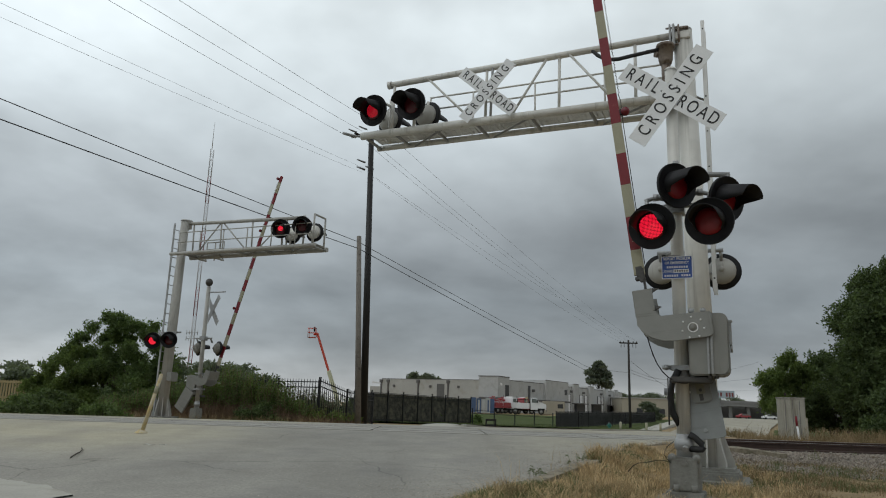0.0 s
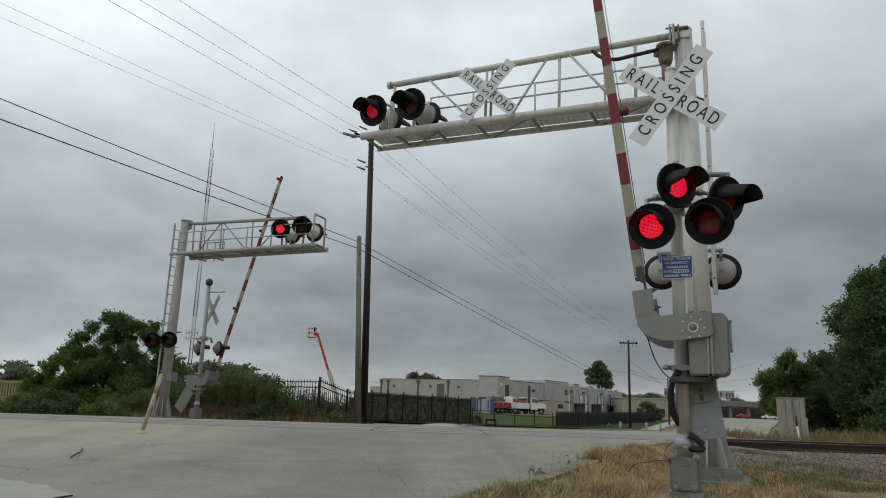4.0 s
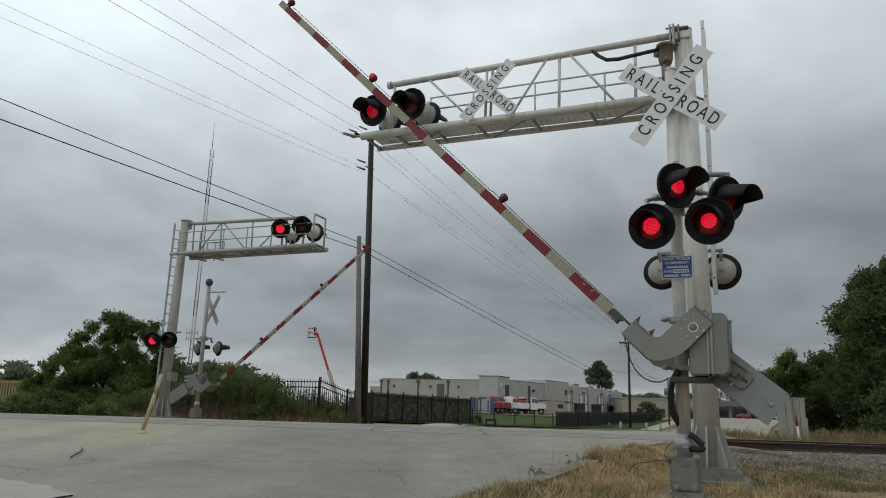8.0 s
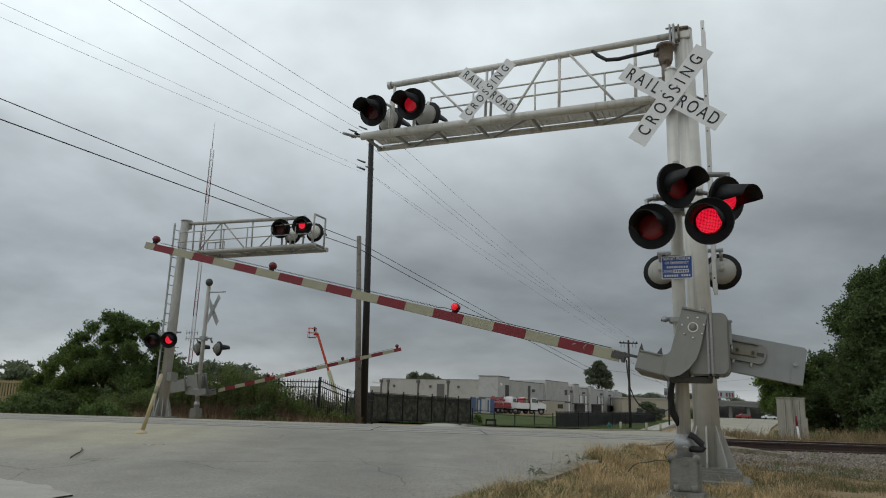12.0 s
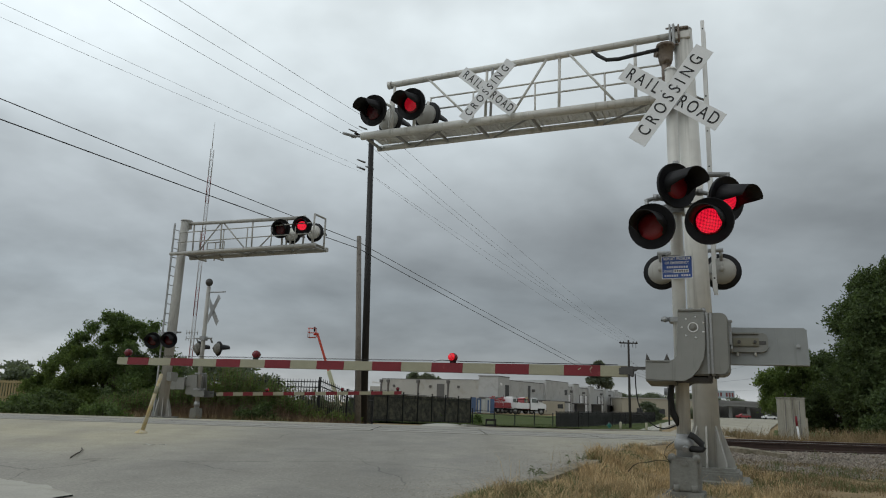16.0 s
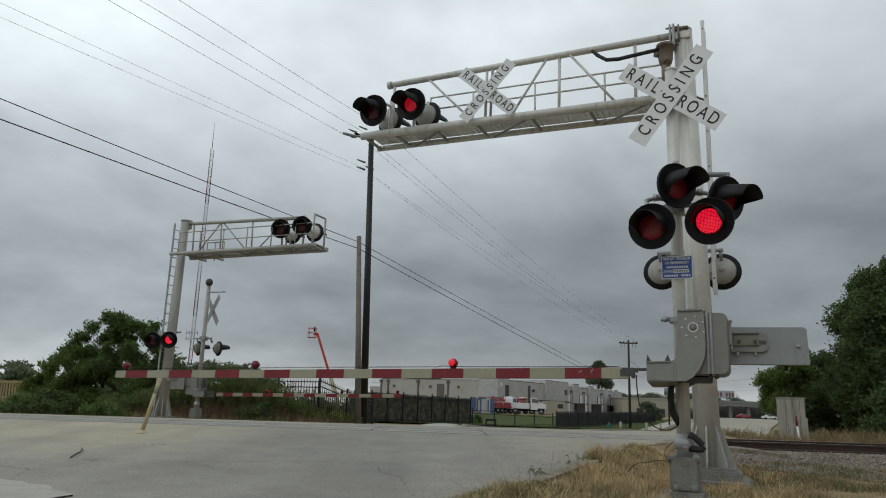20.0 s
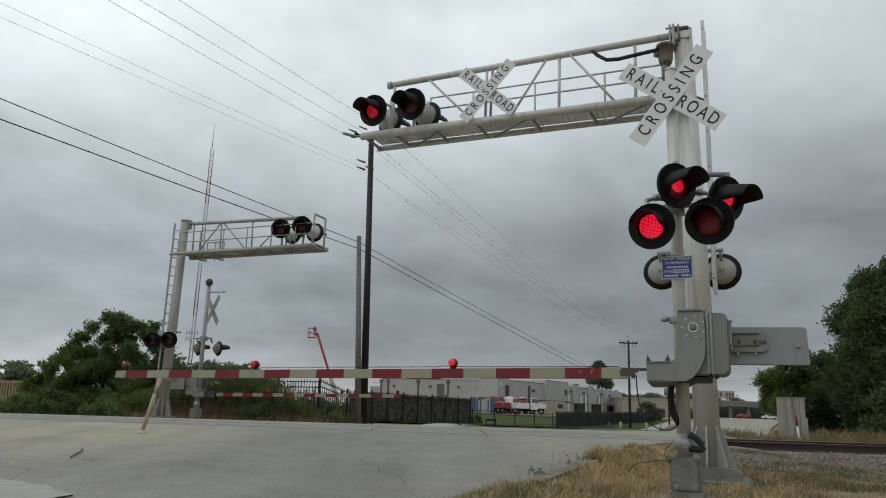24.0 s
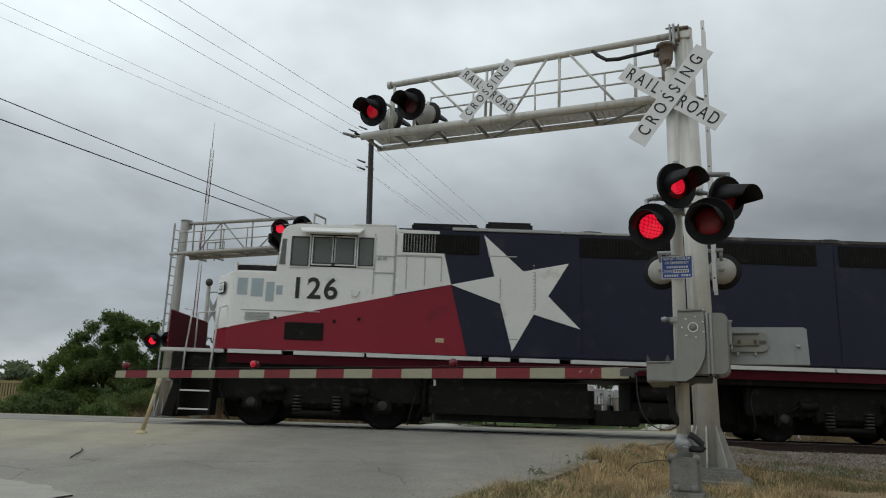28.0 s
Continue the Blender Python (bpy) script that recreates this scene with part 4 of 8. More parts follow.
    shape("counterweight_bracket", CASE, weight, [(plate, [(-0.1, -0.18), (-0.1, 0.03), (-0.68, 0.03), (-0.715, 0.01), (-0.73, -0.03), (-0.73, -0.12), (-0.715, -0.16), (-0.68, -0.18)], -0.41, -0.37), (box, -0.64, -0.1, -0.37, -0.34, 0.015, 0.03)])
    for x, z in ((-0.44, -0.075), (-0.6, -0.075)):
        shape("bracket_bolt", DARK_STEEL, weight, [(rod, (x, -0.355, z), (x, -0.325, z), 0.017)])
    for x in (-0.42, -0.6):
        shape("hanging_stud", LADDER, weight, [(rod, (x, -0.39, -0.22), (x, -0.39, -0.17), 0.012)])
    shape("plate_bolt", ALU_DARK, weight, [(rod, (-1.02, -0.42, -0.11), (-1.02, -0.38, -0.11), 0.02)])
    shape("slot", DARK_STEEL, weight, [(box, -0.71, -0.64, -0.372, -0.366, -0.1, -0.06)])
    shape("shim_plate", SHIM, weight, [(box, -0.64, -0.38, -0.37, -0.35, -0.12, -0.03, None, 0.006)], "dull khaki painted shim plate")
    shape("arm_adapter", DARK_STEEL, arm, [(box, 0.42, 0.76, -0.02, 0.03, -0.44, -0.415), (box, 0.625, 0.665, -0.03, 0.04, -0.52, -0.41, None, 0.006), (box, 0.66, 0.78, 0.026, 0.034, -0.5, -0.43), (rod, (0.6, 0.06, -0.45), (0.6, 0.1, -0.45), 0.02), (plate, [(0.24, -0.355), (0.3, -0.35), (0.27, -0.28)], 0.08, 0.1), (plate, [(0.44, -0.355), (0.49, -0.35), (0.48, -0.28)], 0.08, 0.1)])
    cuts = [0.69, 0.984] + [0.984 + 0.4064 * i for i in range(1, 18 if near else 17)] + [8.09 if near else 7.72]
    for i, (u0, u1) in enumerate(zip(cuts, cuts[1:])):
        bm = bmesh.new()
        h0, h1 = 0.06 - 0.0012 * u0, 0.06 - 0.0012 * u1
        for y0, y1 in ((-0.02, 0.025),):
            q = [(u0 + 0.001, -0.466 - h0), (u1 - 0.001, -0.466 - h1), (u1 - 0.001, -0.466 + h1), (u0 + 0.001, -0.466 + h0)]
            plate(bm, q, y0, y1)
        part("red_stripe" if i % 2 else "white_stripe", bm, ARM_RED if i % 2 else ARM_WHITE, arm)
    if near:
        for q in ([(1.07, -0.425), (1.08, -0.42), (1.105, -0.46), (1.1, -0.465)], [(1.1, -0.462), (1.105, -0.458), (1.085, -0.49), (1.08, -0.49)], [(1.2, -0.435), (1.235, -0.455), (1.23, -0.462), (1.195, -0.445)]):
            shape("scratch", ARM_WHITE, arm, [(plate, q, 0.025, 0.027)], "bare white scratch in the red sheeting")
    shape("lamp_cable", RUBBER, arm, [(tube, [(0.8, 0.0, -0.395), (1.6, 0.0, -0.393), (2.6, 0.0, -0.387), (2.9, 0.0, -0.375)] + [(3.0 + 0.022 * k, 0.0, -0.391 + 0.015 * (k % 2)) for k in range(220 if near else 204)], 0.0045, 4)])
    for u, phase in ((2.75, "RA"), (5.63, "LA"), (7.93 if near else 7.6, "")):
        turn = pose(u, 0.0, -0.341)
        shape("arm_lamp", RED_CAP, arm, [(turned, [(-0.055, 0.0), (-0.05, 0.038), (-0.02, 0.053), (0.02, 0.053), (0.045, 0.038), (0.05, 0.0)], turn, 16)], "small red arm lamp")
        shape("lamp_foot", BLACK, arm, [(box, -0.03, 0.03, -0.02, 0.02, -0.075, -0.045, turn), (rod, turn @ Vector((-0.035, 0, -0.055)), turn @ Vector((0.035, 0, -0.055)), 0.016)])
        if phase:
            gl = shape("arm_light", LED_ARM if phase == "RA" else LED_SIDE, arm, [(turned, [(0.0, 0.0), (0.0, 0.046), (0.012, 0.03), (0.016, 0)], None, 14)], "glowing red arm light")
            rest = pose(u, 0.015, -0.341)
            gl.matrix_basis = rest
            BLINKS.append((gl, rest, 0.042, phase))
    if near:
        pts = [(0, 0, 0), (-0.015, 0, -0.1), (-0.035, 0, -0.2), (-0.065, 0, -0.3), (-0.11, 0, -0.39), (-0.16, 0, -0.45), (-0.22, -0.02, -0.495), (-0.28, -0.04, -0.52), (-0.34, -0.06, -0.525), (-0.4, -0.08, -0.51), (-0.46, -0.1, -0.47)]
        cable = shape("hanging_cable", RUBBER, g, [(tube, pts, 0.007, 6)], "thin black hanging cable")
        down, up = pose(0.42, 0.3, 0.88, 0, -8, 0), pose(0.32, 0.3, 1.36, 0, 6, 0)
        cable.matrix_basis = up
        CABLES.append((cable, down, up))
    return g, arm, weight, Q


def cantilever(name, m, near, label):
    c = thing(name, m, label, "signal bridge", "overhead signal bridges")
    base = -0.2 if near else 0.36
    PAINT = ALU if near else ALU_FAR
    shape("mast", PAINT, c, [(rod, (-0.12 if near else -0.1, 0, base), (0, 0, 6.68), 0.185 if near else 0.165, 0.145 if near else 0.13, 24), (turned, [(0.0, 0.15), (0.04, 0.12), (0.06, 0)], pose(0, 0, 6.66, 90))], "tapered grey steel mast")
    shape("base_plate", FOOTING, c, [(box, -0.48, 0.26, -0.36, 0.36, base - 0.01, base + 0.03)])
    for a in range(0, 360, 45):
        shape("gusset", ALU_FAR, c, [(plate, [(0.15, 0.03), (0.36 if near else 0.3, 0.03), (0.36 if near else 0.3, 0.09), (0.17, 0.62)], -0.012, 0.012, pose(-0.11, 0, base, 0, 0, a))])
    shape("foundation", FOOTING, c, [(box, -0.55, 0.36, -0.44, 0.44, base - 0.6, base - 0.01, None, 0.03), (box, -0.68, 0.28, -0.62, 0.72, base - 0.6, base - 0.13, None, 0.03)], "concrete footing")
    # truss of two lower beams, a top chord and hand rails
    top, low = (6.525 if near else 6.55, 5.45)
    tip = 5.27 if near else 4.55
    shape("top_chord", PAINT, c, [(rod, (-0.1, 0.1, top + 0.04), (tip, 0.1, top - 0.07), 0.056, None, 14), (turned, [(-0.02, 0.07), (0.05, 0.075), (0.06, 0)], pose(tip, 0.1, top - 0.07, 0, 0, -90))])
    if near:
        shape("chord_flange", ALU_DARK, c, [(box, 0.11, 0.15, -0.02, 0.2, top - 0.2, top + 0.2, None, 0.006), (box, 0.17, 0.2, -0.02, 0.2, top - 0.2, top + 0.2, None, 0.006)])
        shape("chord_clamp", ALU, c, [(box, -0.12, 0.11, 0.05, 0.16, top - 0.06, top + 0.07, None, 0.01)])
        shape("mast_cap_bracket", BROWN_IRON, c, [(box, -0.1, 0.1, 0.08, 0.18, top + 0.1, top + 0.14, None, 0.008), (rod, (0.05, 0.19, top - 0.14), (0.05, 0.19, top + 0.17), 0.016)])
        shape("sign_clamp", BROWN_IRON, c, [(box, -0.05, 0.24, 0.16, 0.3, 5.23, 5.27, None, 0.006), (rod, (-0.06, 0.28, 5.2), (-0.06, 0.28, 5.3), 0.02)])
        for dz in (-0.15, 0.15):
            shape("flange_bolt", BROWN_IRON, c, [(rod, (0.06, 0.15, top + dz), (0.25, 0.15, top + dz), 0.016)])
    else:
        shape("chord_flange", PAINT, c, [(box, -0.1, 0.14, 0.0, 0.19, top - 0.14, top + 0.16, None, 0.01)])
    shape("front_beam", PAINT, c, [(rod, (0.0 if near else 0.2, 0.2, low), (5.78 if near else 5.4, 0.2, low), 0.072, None, 14)])
    shape("rear_beam", PAINT, c, [(rod, (0.0, -0.5, low), (5.8 if near else 5.42, -0.5, low), 0.055, None, 14)])
    for u in (0.5, 1.5, 2.5, 3.5, 4.3, 5.1, 5.72) if near else (0.5, 1.5, 2.5, 3.5, 4.3, 5.3):
        shape("cross_tie", ALU_DARK, c, [(rod, (u, 0.2, low - 0.02), (u, -0.5, low - 0.02), 0.03)])
    for u in (0.5, 2.5, 4.1):
        shape("cross_tie", ALU_DARK, c, [(rod, (u, 0.2, low - 0.04), (u + 0.9, -0.5, low - 0.04), 0.02)])
    grate = []
    for k in range(18):
        y = -0.44 + 0.033 * k
        grate.append((box, 0.2, 5.7 if near else 5.36, y - 0.006, y + 0.006, low + 0.05, low + 0.075))
    for k in range(55 if near else 51):
        u = 0.25 + 0.1 * k
        grate.append((box, u - 0.005, u + 0.005, -0.45, 0.13, low + 0.05, low + 0.07))
    shape("walkway_grating", PAINT, c, grate, "steel walkway grating")
    zt = lambda u: top + 0.04 - 0.11 * u / tip
    for u in (0.75, 2.02, 3.34, 5.18) if near else (0.3, 1.42, 2.65, 3.95):
        if u < tip:
            shape("upright", PAINT, c, [(rod, (u, 0.15, low), (u, 0.1, zt(u)), 0.026)])
    for ut, ub in ((4.5, 3.56), (2.22, 2.88), (1.86, 1.05)) if near else ((1.4, 0.4), (1.46, 2.55), (3.9, 2.75)):
        shape("diagonal", PAINT, c, [(rod, (ut, 0.12, zt(ut)), (ub, 0.15, low + 0.03), 0.022)])
    for z in (low + 0.68, low + 0.92) if near else (low + 0.36, low + 0.68):
        shape("hand_rail", PAINT, c, [(rod, (0.25, -0.5, z), (5.25 if not near else 4.7, -0.5, z), 0.017)])
    for u in (0.15, 1.36, 2.62, 3.82, 4.7) if near else (0.3, 1.15, 2.05, 2.95, 3.85, 4.7):
        shape("rail_post", PAINT, c, [(rod, (u, -0.5, low), (u, -0.5, low + (0.93 if near else 0.68)), 0.018)])
    if not near:
        shape("end_post", PAINT, c, [(rod, (5.3, -0.45, low), (5.3, -0.45, low + 0.95), 0.028), (rod, (5.3, 0.15, low), (5.3, 0.15, low + 0.95), 0.028), (rod, (5.3, -0.45, low + 0.95), (5.3, 0.15, low + 0.95), 0.028)])
    # ladder at the mast
    lu, lb = (-0.3, 2.4) if near else (-0.24, 0.4)
    for y in (-0.28, -0.68) if near else (-0.2, 0.2):
        shape("ladder_rail", LADDER if near else ALU_DARK, c, [(box, lu - 0.03, lu + 0.03, y - 0.012, y + 0.012, lb, 6.95 if near else 6.55)])
    y0, y1 = (-0.68, -0.28) if near else (-0.2, 0.2)
    if near:
        for k in range(8):
            shape("bolt_hole", BLACK, c, [(turned, [(0.0, 0.014), (0.004, 0.012), (0.004, 0)], pose(lu, -0.268, 2.6 + 0.6 * k), 10)])
    k = lb + 0.15
    while k < 6.5:
        shape("rung", ALU_DARK, c, [(rod, (lu, y0, k), (lu, y1, k), 0.014, None, 6)])
        k += 0.305
    for z in (2.7, 4.2, 5.6):
        shape("ladder_bracket", ALU_DARK, c, [(rod, (lu, (y0 + y1) / 2, z), (0, 0, z), 0.02)])
    if near:
        shape("cable_box", BROWN_IRON, c, [(turned, [(-0.2, 0.0), (-0.19, 0.09), (-0.12, 0.11), (0.1, 0.13), (0.1, 0.145), (0.15, 0.145), (0.16, 0.1), (0.18, 0)], pose(0.26, 0.22, 6.2, 90), 10), (rod, (0.36, 0.22, 6.2), (0.42, 0.26, 6.2), 0.05), (rod, (0.26, 0.22, 5.6), (0.26, 0.22, 6.05), 0.07)], "rust-stained cast cable box")
        pts = [(0.36, 0.28, 6.26), (0.7, 0.3, 6.22), (1.0, 0.28, 6.2), (1.2, 0.22, 6.25), (1.35, 0.16, 6.38), (1.47, 0.11, 6.53)]
        shape("cable_hose", RUBBER, c, [(tube, pts, 0.032, 10)])
        crossbuck(c, pose(3.25, 0.32, 5.95) @ Matrix.Scale(0.965, 4), True, 3)
        shape("sign_bracket", ALU_DARK, c, [(rod, (3.22, 0.22, 5.45), (3.22, 0.14, 6.45), 0.024), (box, 3.15, 3.29, 0.2, 0.31, 5.9, 5.98)])
        spec = ((5.48, 0.36, 5.87, "LO", -7), (4.7, 0.36, 5.89, "RO", -7), (5.45, -0.32, 5.9, "", 165), (4.66, -0.32, 5.9, "", 165), (0.52, -0.75, 2.81, "", 180), (-0.4, -0.75, 2.78, "", 180))
        posts = ((5.3, 0.0), (4.75, 0.1), (5.45, -0.3), (4.66, -0.3))
        shape("rear_arm", ALU_DARK, c, [(rod, (0.56, -0.5, 3.08), (-0.44, -0.5, 3.08), 0.03), (rod, (0, -0.5, 3.08), (0, 0, 3.08), 0.03), (rod, (0.52, -0.5, 3.08), (0.52, -0.6, 2.95), 0.026), (rod, (-0.4, -0.5, 3.08), (-0.4, -0.6, 2.93), 0.026)])
        shape("end_arm", ALU_DARK, c, [(rod, (5.7, 0.25, 5.45), (6.05, 0.1, 5.5), 0.018), (rod, (5.75, 0.2, 5.42), (6.05, 0.32, 5.5), 0.018), (rod, (6.0, 0.05, 5.52), (6.1, 0.35, 5.5), 0.025)])
    else:
        spec = ((4.1, -0.42, 6.04, "L3", 203), (4.86, -0.42, 6.08, "R3", 203), (4.05, 0.32, 6.02, "", 0), (4.85, 0.32, 6.04, "", 0), (-0.4, -0.42, 2.7, "L4", 203), (0.26, -0.42, 2.72, "R4", 203))
        posts = ((4.1, -0.3), (4.86, -0.3), (4.05, 0.2), (4.85, 0.2))
        for z in (low + 0.38, low + 0.62):
            shape("step_rail", PAINT, c, [(rod, (0.35, 0.75, z), (1.05, 0.75, z), 0.02)])
        for u in (0.35, 0.7, 1.05):
            shape("step_post", PAINT, c, [(rod, (u, 0.75, low), (u, 0.75, low + 0.62), 0.02)])
        shape("step_bracket", PAINT, c, [(rod, (0.35, 0.2, low), (0.35, 0.78, low), 0.03), (rod, (1.05, 0.2, low), (1.05, 0.78, low), 0.03)])
        shape("cross_arm", ALU_DARK, c, [(rod, (-0.45, -0.15, 2.98), (0.45, -0.15, 2.98), 0.028), (rod, (-0.4, -0.15, 2.98), (-0.4, -0.25, 2.8), 0.028), (rod, (0.26, -0.15, 2.98), (0.26, -0.25, 2.8), 0.028)])
        shape("relay_box", CASE, c, [(box, 0.1, 0.33, -0.2, 0.08, 1.46, 1.74, None, 0.02)], "grey relay box")
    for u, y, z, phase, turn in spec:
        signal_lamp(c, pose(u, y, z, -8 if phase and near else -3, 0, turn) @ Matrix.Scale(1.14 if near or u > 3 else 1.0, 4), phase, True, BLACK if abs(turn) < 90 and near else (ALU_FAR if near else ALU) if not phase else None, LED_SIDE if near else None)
    for u, y in posts:
        shape("lamp_post", PAINT, c, [(rod, (u, y, low), (u, y, low + 0.75), 0.03), (rod, (u, y, low + 0.62), (u, y * 1.0 + (0.25 if y >= 0 and near else 0), low + 0.58), 0.026)])
    return c


NEAR = pose(2.68, 8.05, 0, 0, 0, 157)
gate_near, arm_near, weight_near, pivot_near = crossing_gate("crossing_gate", NEAR, True, "grey crossing gate mast with crossbuck and red flashing lamps")
gate_far, arm_far, weight_far, pivot_far = crossing_gate("crossing_gate", pose(-8.28, 25.4, -0.22, 0, 0, -22), False, "grey crossing gate beyond the track seen from behind")
ARMS += [(arm_near, weight_near, pivot_near, (82.5, -0.9)), (arm_far, weight_far, pivot_far, (74.5, 0.3))]
cantilever("signal_bridge", pose(3.80, 10.75, 0, 0, 0, 157), True, "grey overhead signal cantilever with walkway and crossbuck")
cantilever("signal_bridge", pose(-8.52, 23.1, -0.45, 0, 0, -23), False, "grey overhead signal cantilever with ladder beyond the track")
# ---------- locomotive ----------
MOVERS = []
LOCO_WHITE = material("locomotive_white_paint", (0.80, 0.80, 0.77), 0.4, 0, 0.08, 0.9, 30, 0.03, (0.62, 0.6, 0.55), 0.68)
LOCO_RED = material("locomotive_red_paint", (0.245, 0.015, 0.03), 0.4, 0, 0.14, 0.9, 30, 0.03, (0.14, 0.018, 0.025), 0.66, spec=0.3)
LOCO_NAVY = material("locomotive_navy_paint", (0.015, 0.016, 0.036), 0.4, 0, 0.2, 0.9, 30, 0.03, (0.032, 0.032, 0.045), 0.64, spec=0.3)
LOCO_ROOF = material("sooty_roof", (0.02, 0.019, 0.02), 0.8, 0, 0.35, 1.5, 30, 0.1, (0.045, 0.044, 0.044), 0.66, spec=0.2)
WORN_ROOF = material("scraped_sooty_roof", (0.05, 0.047, 0.046), 0.7, 0, 0.5, 1.2, 30, 0.1, (0.22, 0.2, 0.18), 0.57)
UNDER = material("dark_running_gear", (0.011, 0.0102, 0.009), 0.7, 0.1, 0.5, 3, 40, 0.15, (0.035, 0.031, 0.026), 0.62, spec=0.15)
GLASS = material("grey_cab_glass", (0.13, 0.145, 0.135), 0.08, 0, 0.1, 1, 20, 0)
GASKET = material("window_frame_grey", (0.42, 0.43, 0.42), 0.5, 0.2, 0.1, 4, 40, 0)
LOGO = material("faded_blue_grey_marking", (0.36, 0.43, 0.46), 0.5, 0, 0.15, 4, 40, 0)
JOURNAL = material("grimy_grey_casting", (0.045, 0.042, 0.037), 0.6, 0.2, 0.4, 4, 30, 0.1, (0.018, 0.016, 0.014), 0.5)
MAROON = material("shaded_red_and_maroon_paint", (0.06, 0.007, 0.013), 0.8, 0, 0.25, 2, 30, 0.03, spec=0.1)
LAMP_WHITE = material("warm_headlight", (1.0, 0.72, 0.42), 0.3, 0, 0.05, 4, 40, 0, glow=1.6)
NICKEL = material("worn_white_handrail", (0.6, 0.6, 0.58), 0.45, 0, 0.1, 5, 40, 0)


def locomotive():
    L = thing("locomotive", pose(0, 16.97, 0), "white, red and navy passenger locomotive with a large white star", "locomotive")
    S = -1.52  # the side that faces the road

    def slab(name, mat, outline, depth, label=""):
        bm = bmesh.new()
        plate(bm, outline, S - depth, S + 0.01)
        return part(name, bm, mat, L, label)

    def prism(name, mat, plan, z0, z1, label=""):
        bm = bmesh.new()
        a = verts(bm, [(x, y, z0) for x, y in plan])
        b = verts(bm, [(x, y, z1) for x, y in plan])
        bm.faces.new(a), bm.faces.new(b)
        for i in range(len(plan)):
            j = (i + 1) % len(plan)
            bm.faces.new((a[i], a[j], b[j], b[i]))
        bmesh.ops.bevel(bm, geom=[e for e in bm.edges], offset=0.03, segments=2, affect="EDGES", clamp_overlap=True)
        return part(name, bm, mat, L, label)

    nose = [(-5.12, -0.6), (-5.05, -0.8), (-4.6, -1.48), (-4.5, -1.52), (-3.3, -1.52), (-3.3, 1.52), (-4.5, 1.52), (-4.6, 1.48), (-5.05, 0.8), (-5.12, 0.6)]
    prism("nose", LOCO_WHITE, nose, 2.02, 3.27, "white short nose")
    prism("nose_skirt", LOCO_RED, nose, 1.58, 2.06, "red lower nose")
    # cab with a sloped front and roof
    bm = bmesh.new()
    prof = [(-3.62, 3.2), (-3.55, 4.2), (-3.44, 4.33), (-3.2, 4.38), (-1.03, 4.38), (-1.03, 1.58), (-3.6, 1.58)]
    plate(bm, prof, -1.515, 1.515)
    bmesh.ops.bevel(bm, geom=[e for e in bm.edges], offset=0.03, segments=2, affect="EDGES", clamp_overlap=True)
    part("cab", bm, LOCO_WHITE, L, "white driver's cab")
    bm = bmesh.new()
    plate(bm, [(-1.02, 1.58), (-1.02, 4.36), (11.6, 4.36), (11.6, 1.58)], -1.51, 1.51)
    bmesh.ops.bevel(bm, geom=[e for e in bm.edges], offset=0.05, segments=2, affect="EDGES", clamp_overlap=True)
    part("engine_hood", bm, LOCO_NAVY, L, "navy engine hood")
    shape("roof_deck", LOCO_ROOF, L, [(box, -1.0, 11.55, -1.3, 1.3, 4.35, 4.4, None, 0.01)])
    slab("white_panel", LOCO_WHITE, [(-1.03, 4.32), (-0.09, 4.3), (0.2, 3.12), (-1.03, 2.86)], 0.004)
    slab("red_wedge", LOCO_RED, [(-4.5, 2.06), (0.2, 3.11), (0.58, 1.6), (-4.5, 1.6)], 0.006, "red painted wedge")
    star = [(0.90, 4.25), (1.77, 3.46), (2.76, 3.67), (2.31, 2.93), (3.0, 2.24), (2.0, 2.53), (1.54, 1.72), (1.27, 2.74), (0.2, 3.12), (1.14, 3.33)]
    bm = bmesh.new()
    hub = [(sum(p[0] for p in star) / 10, sum(p[1] for p in star) / 10)]
    front = verts(bm, [(x, S - 0.005, z) for x, z in star])
    back = verts(bm, [(x, S + 0.01, z) for x, z in star])
    c = bm.verts.new((hub[0][0], S - 0.005, hub[0][1]))
    for i in range(10):
        j = (i + 1) % 10
        bm.faces.new((front[i], front[j], c))
        bm.faces.new((front[j], front[i], back[i], back[j]))
    part("star", bm, LOCO_WHITE, L, "large white five-pointed star")
    # panel seams and doors along the hood
    for x in (-1.02, -0.78, -0.38, -0.02, 3.05, 5.6, 8.6):
        hi = 3.72 if -0.9 < x < 0.3 else 4.2
        lo = 2.95 + (x + 1) * 0.22 if x < 0.3 else 1.75
        shape("panel_seam", GASKET if x < 0.3 else LOCO_NAVY, L, [(box, x - 0.012, x + 0.012, S - (0.012 if x < 0.3 else 0.006), S, lo, hi)])
    shape("panel_seam", GASKET, L, [(box, -1.02, -0.02, S - 0.012, S, 3.7, 3.735)])
    for x0, x1, z in ((1.0, 1.62, 3.78), (1.47, 1.66, 1.98), (-1.45, -1.04, 3.7)):
        shape("panel_seam", GASKET, L, [(box, x0, x1, S - 0.01, S, z - 0.01, z + 0.01)])
    for k in range(14):
        shape("rivet", GASKET, L, [(turned, [(0.004, 0.018), (0.014, 0.012), (0.016, 0)], pose(2.0, S, 2.62 + 0.075 * k, 0, 0, 180), 6)])
    for x, z0, z1 in ((1.27, 2.85, 3.3), (2.03, 2.62, 3.45)):
        shape("hinge_strip", GASKET, L, [(box, x - 0.01, x + 0.01, S - 0.012, S, z0, z1)])
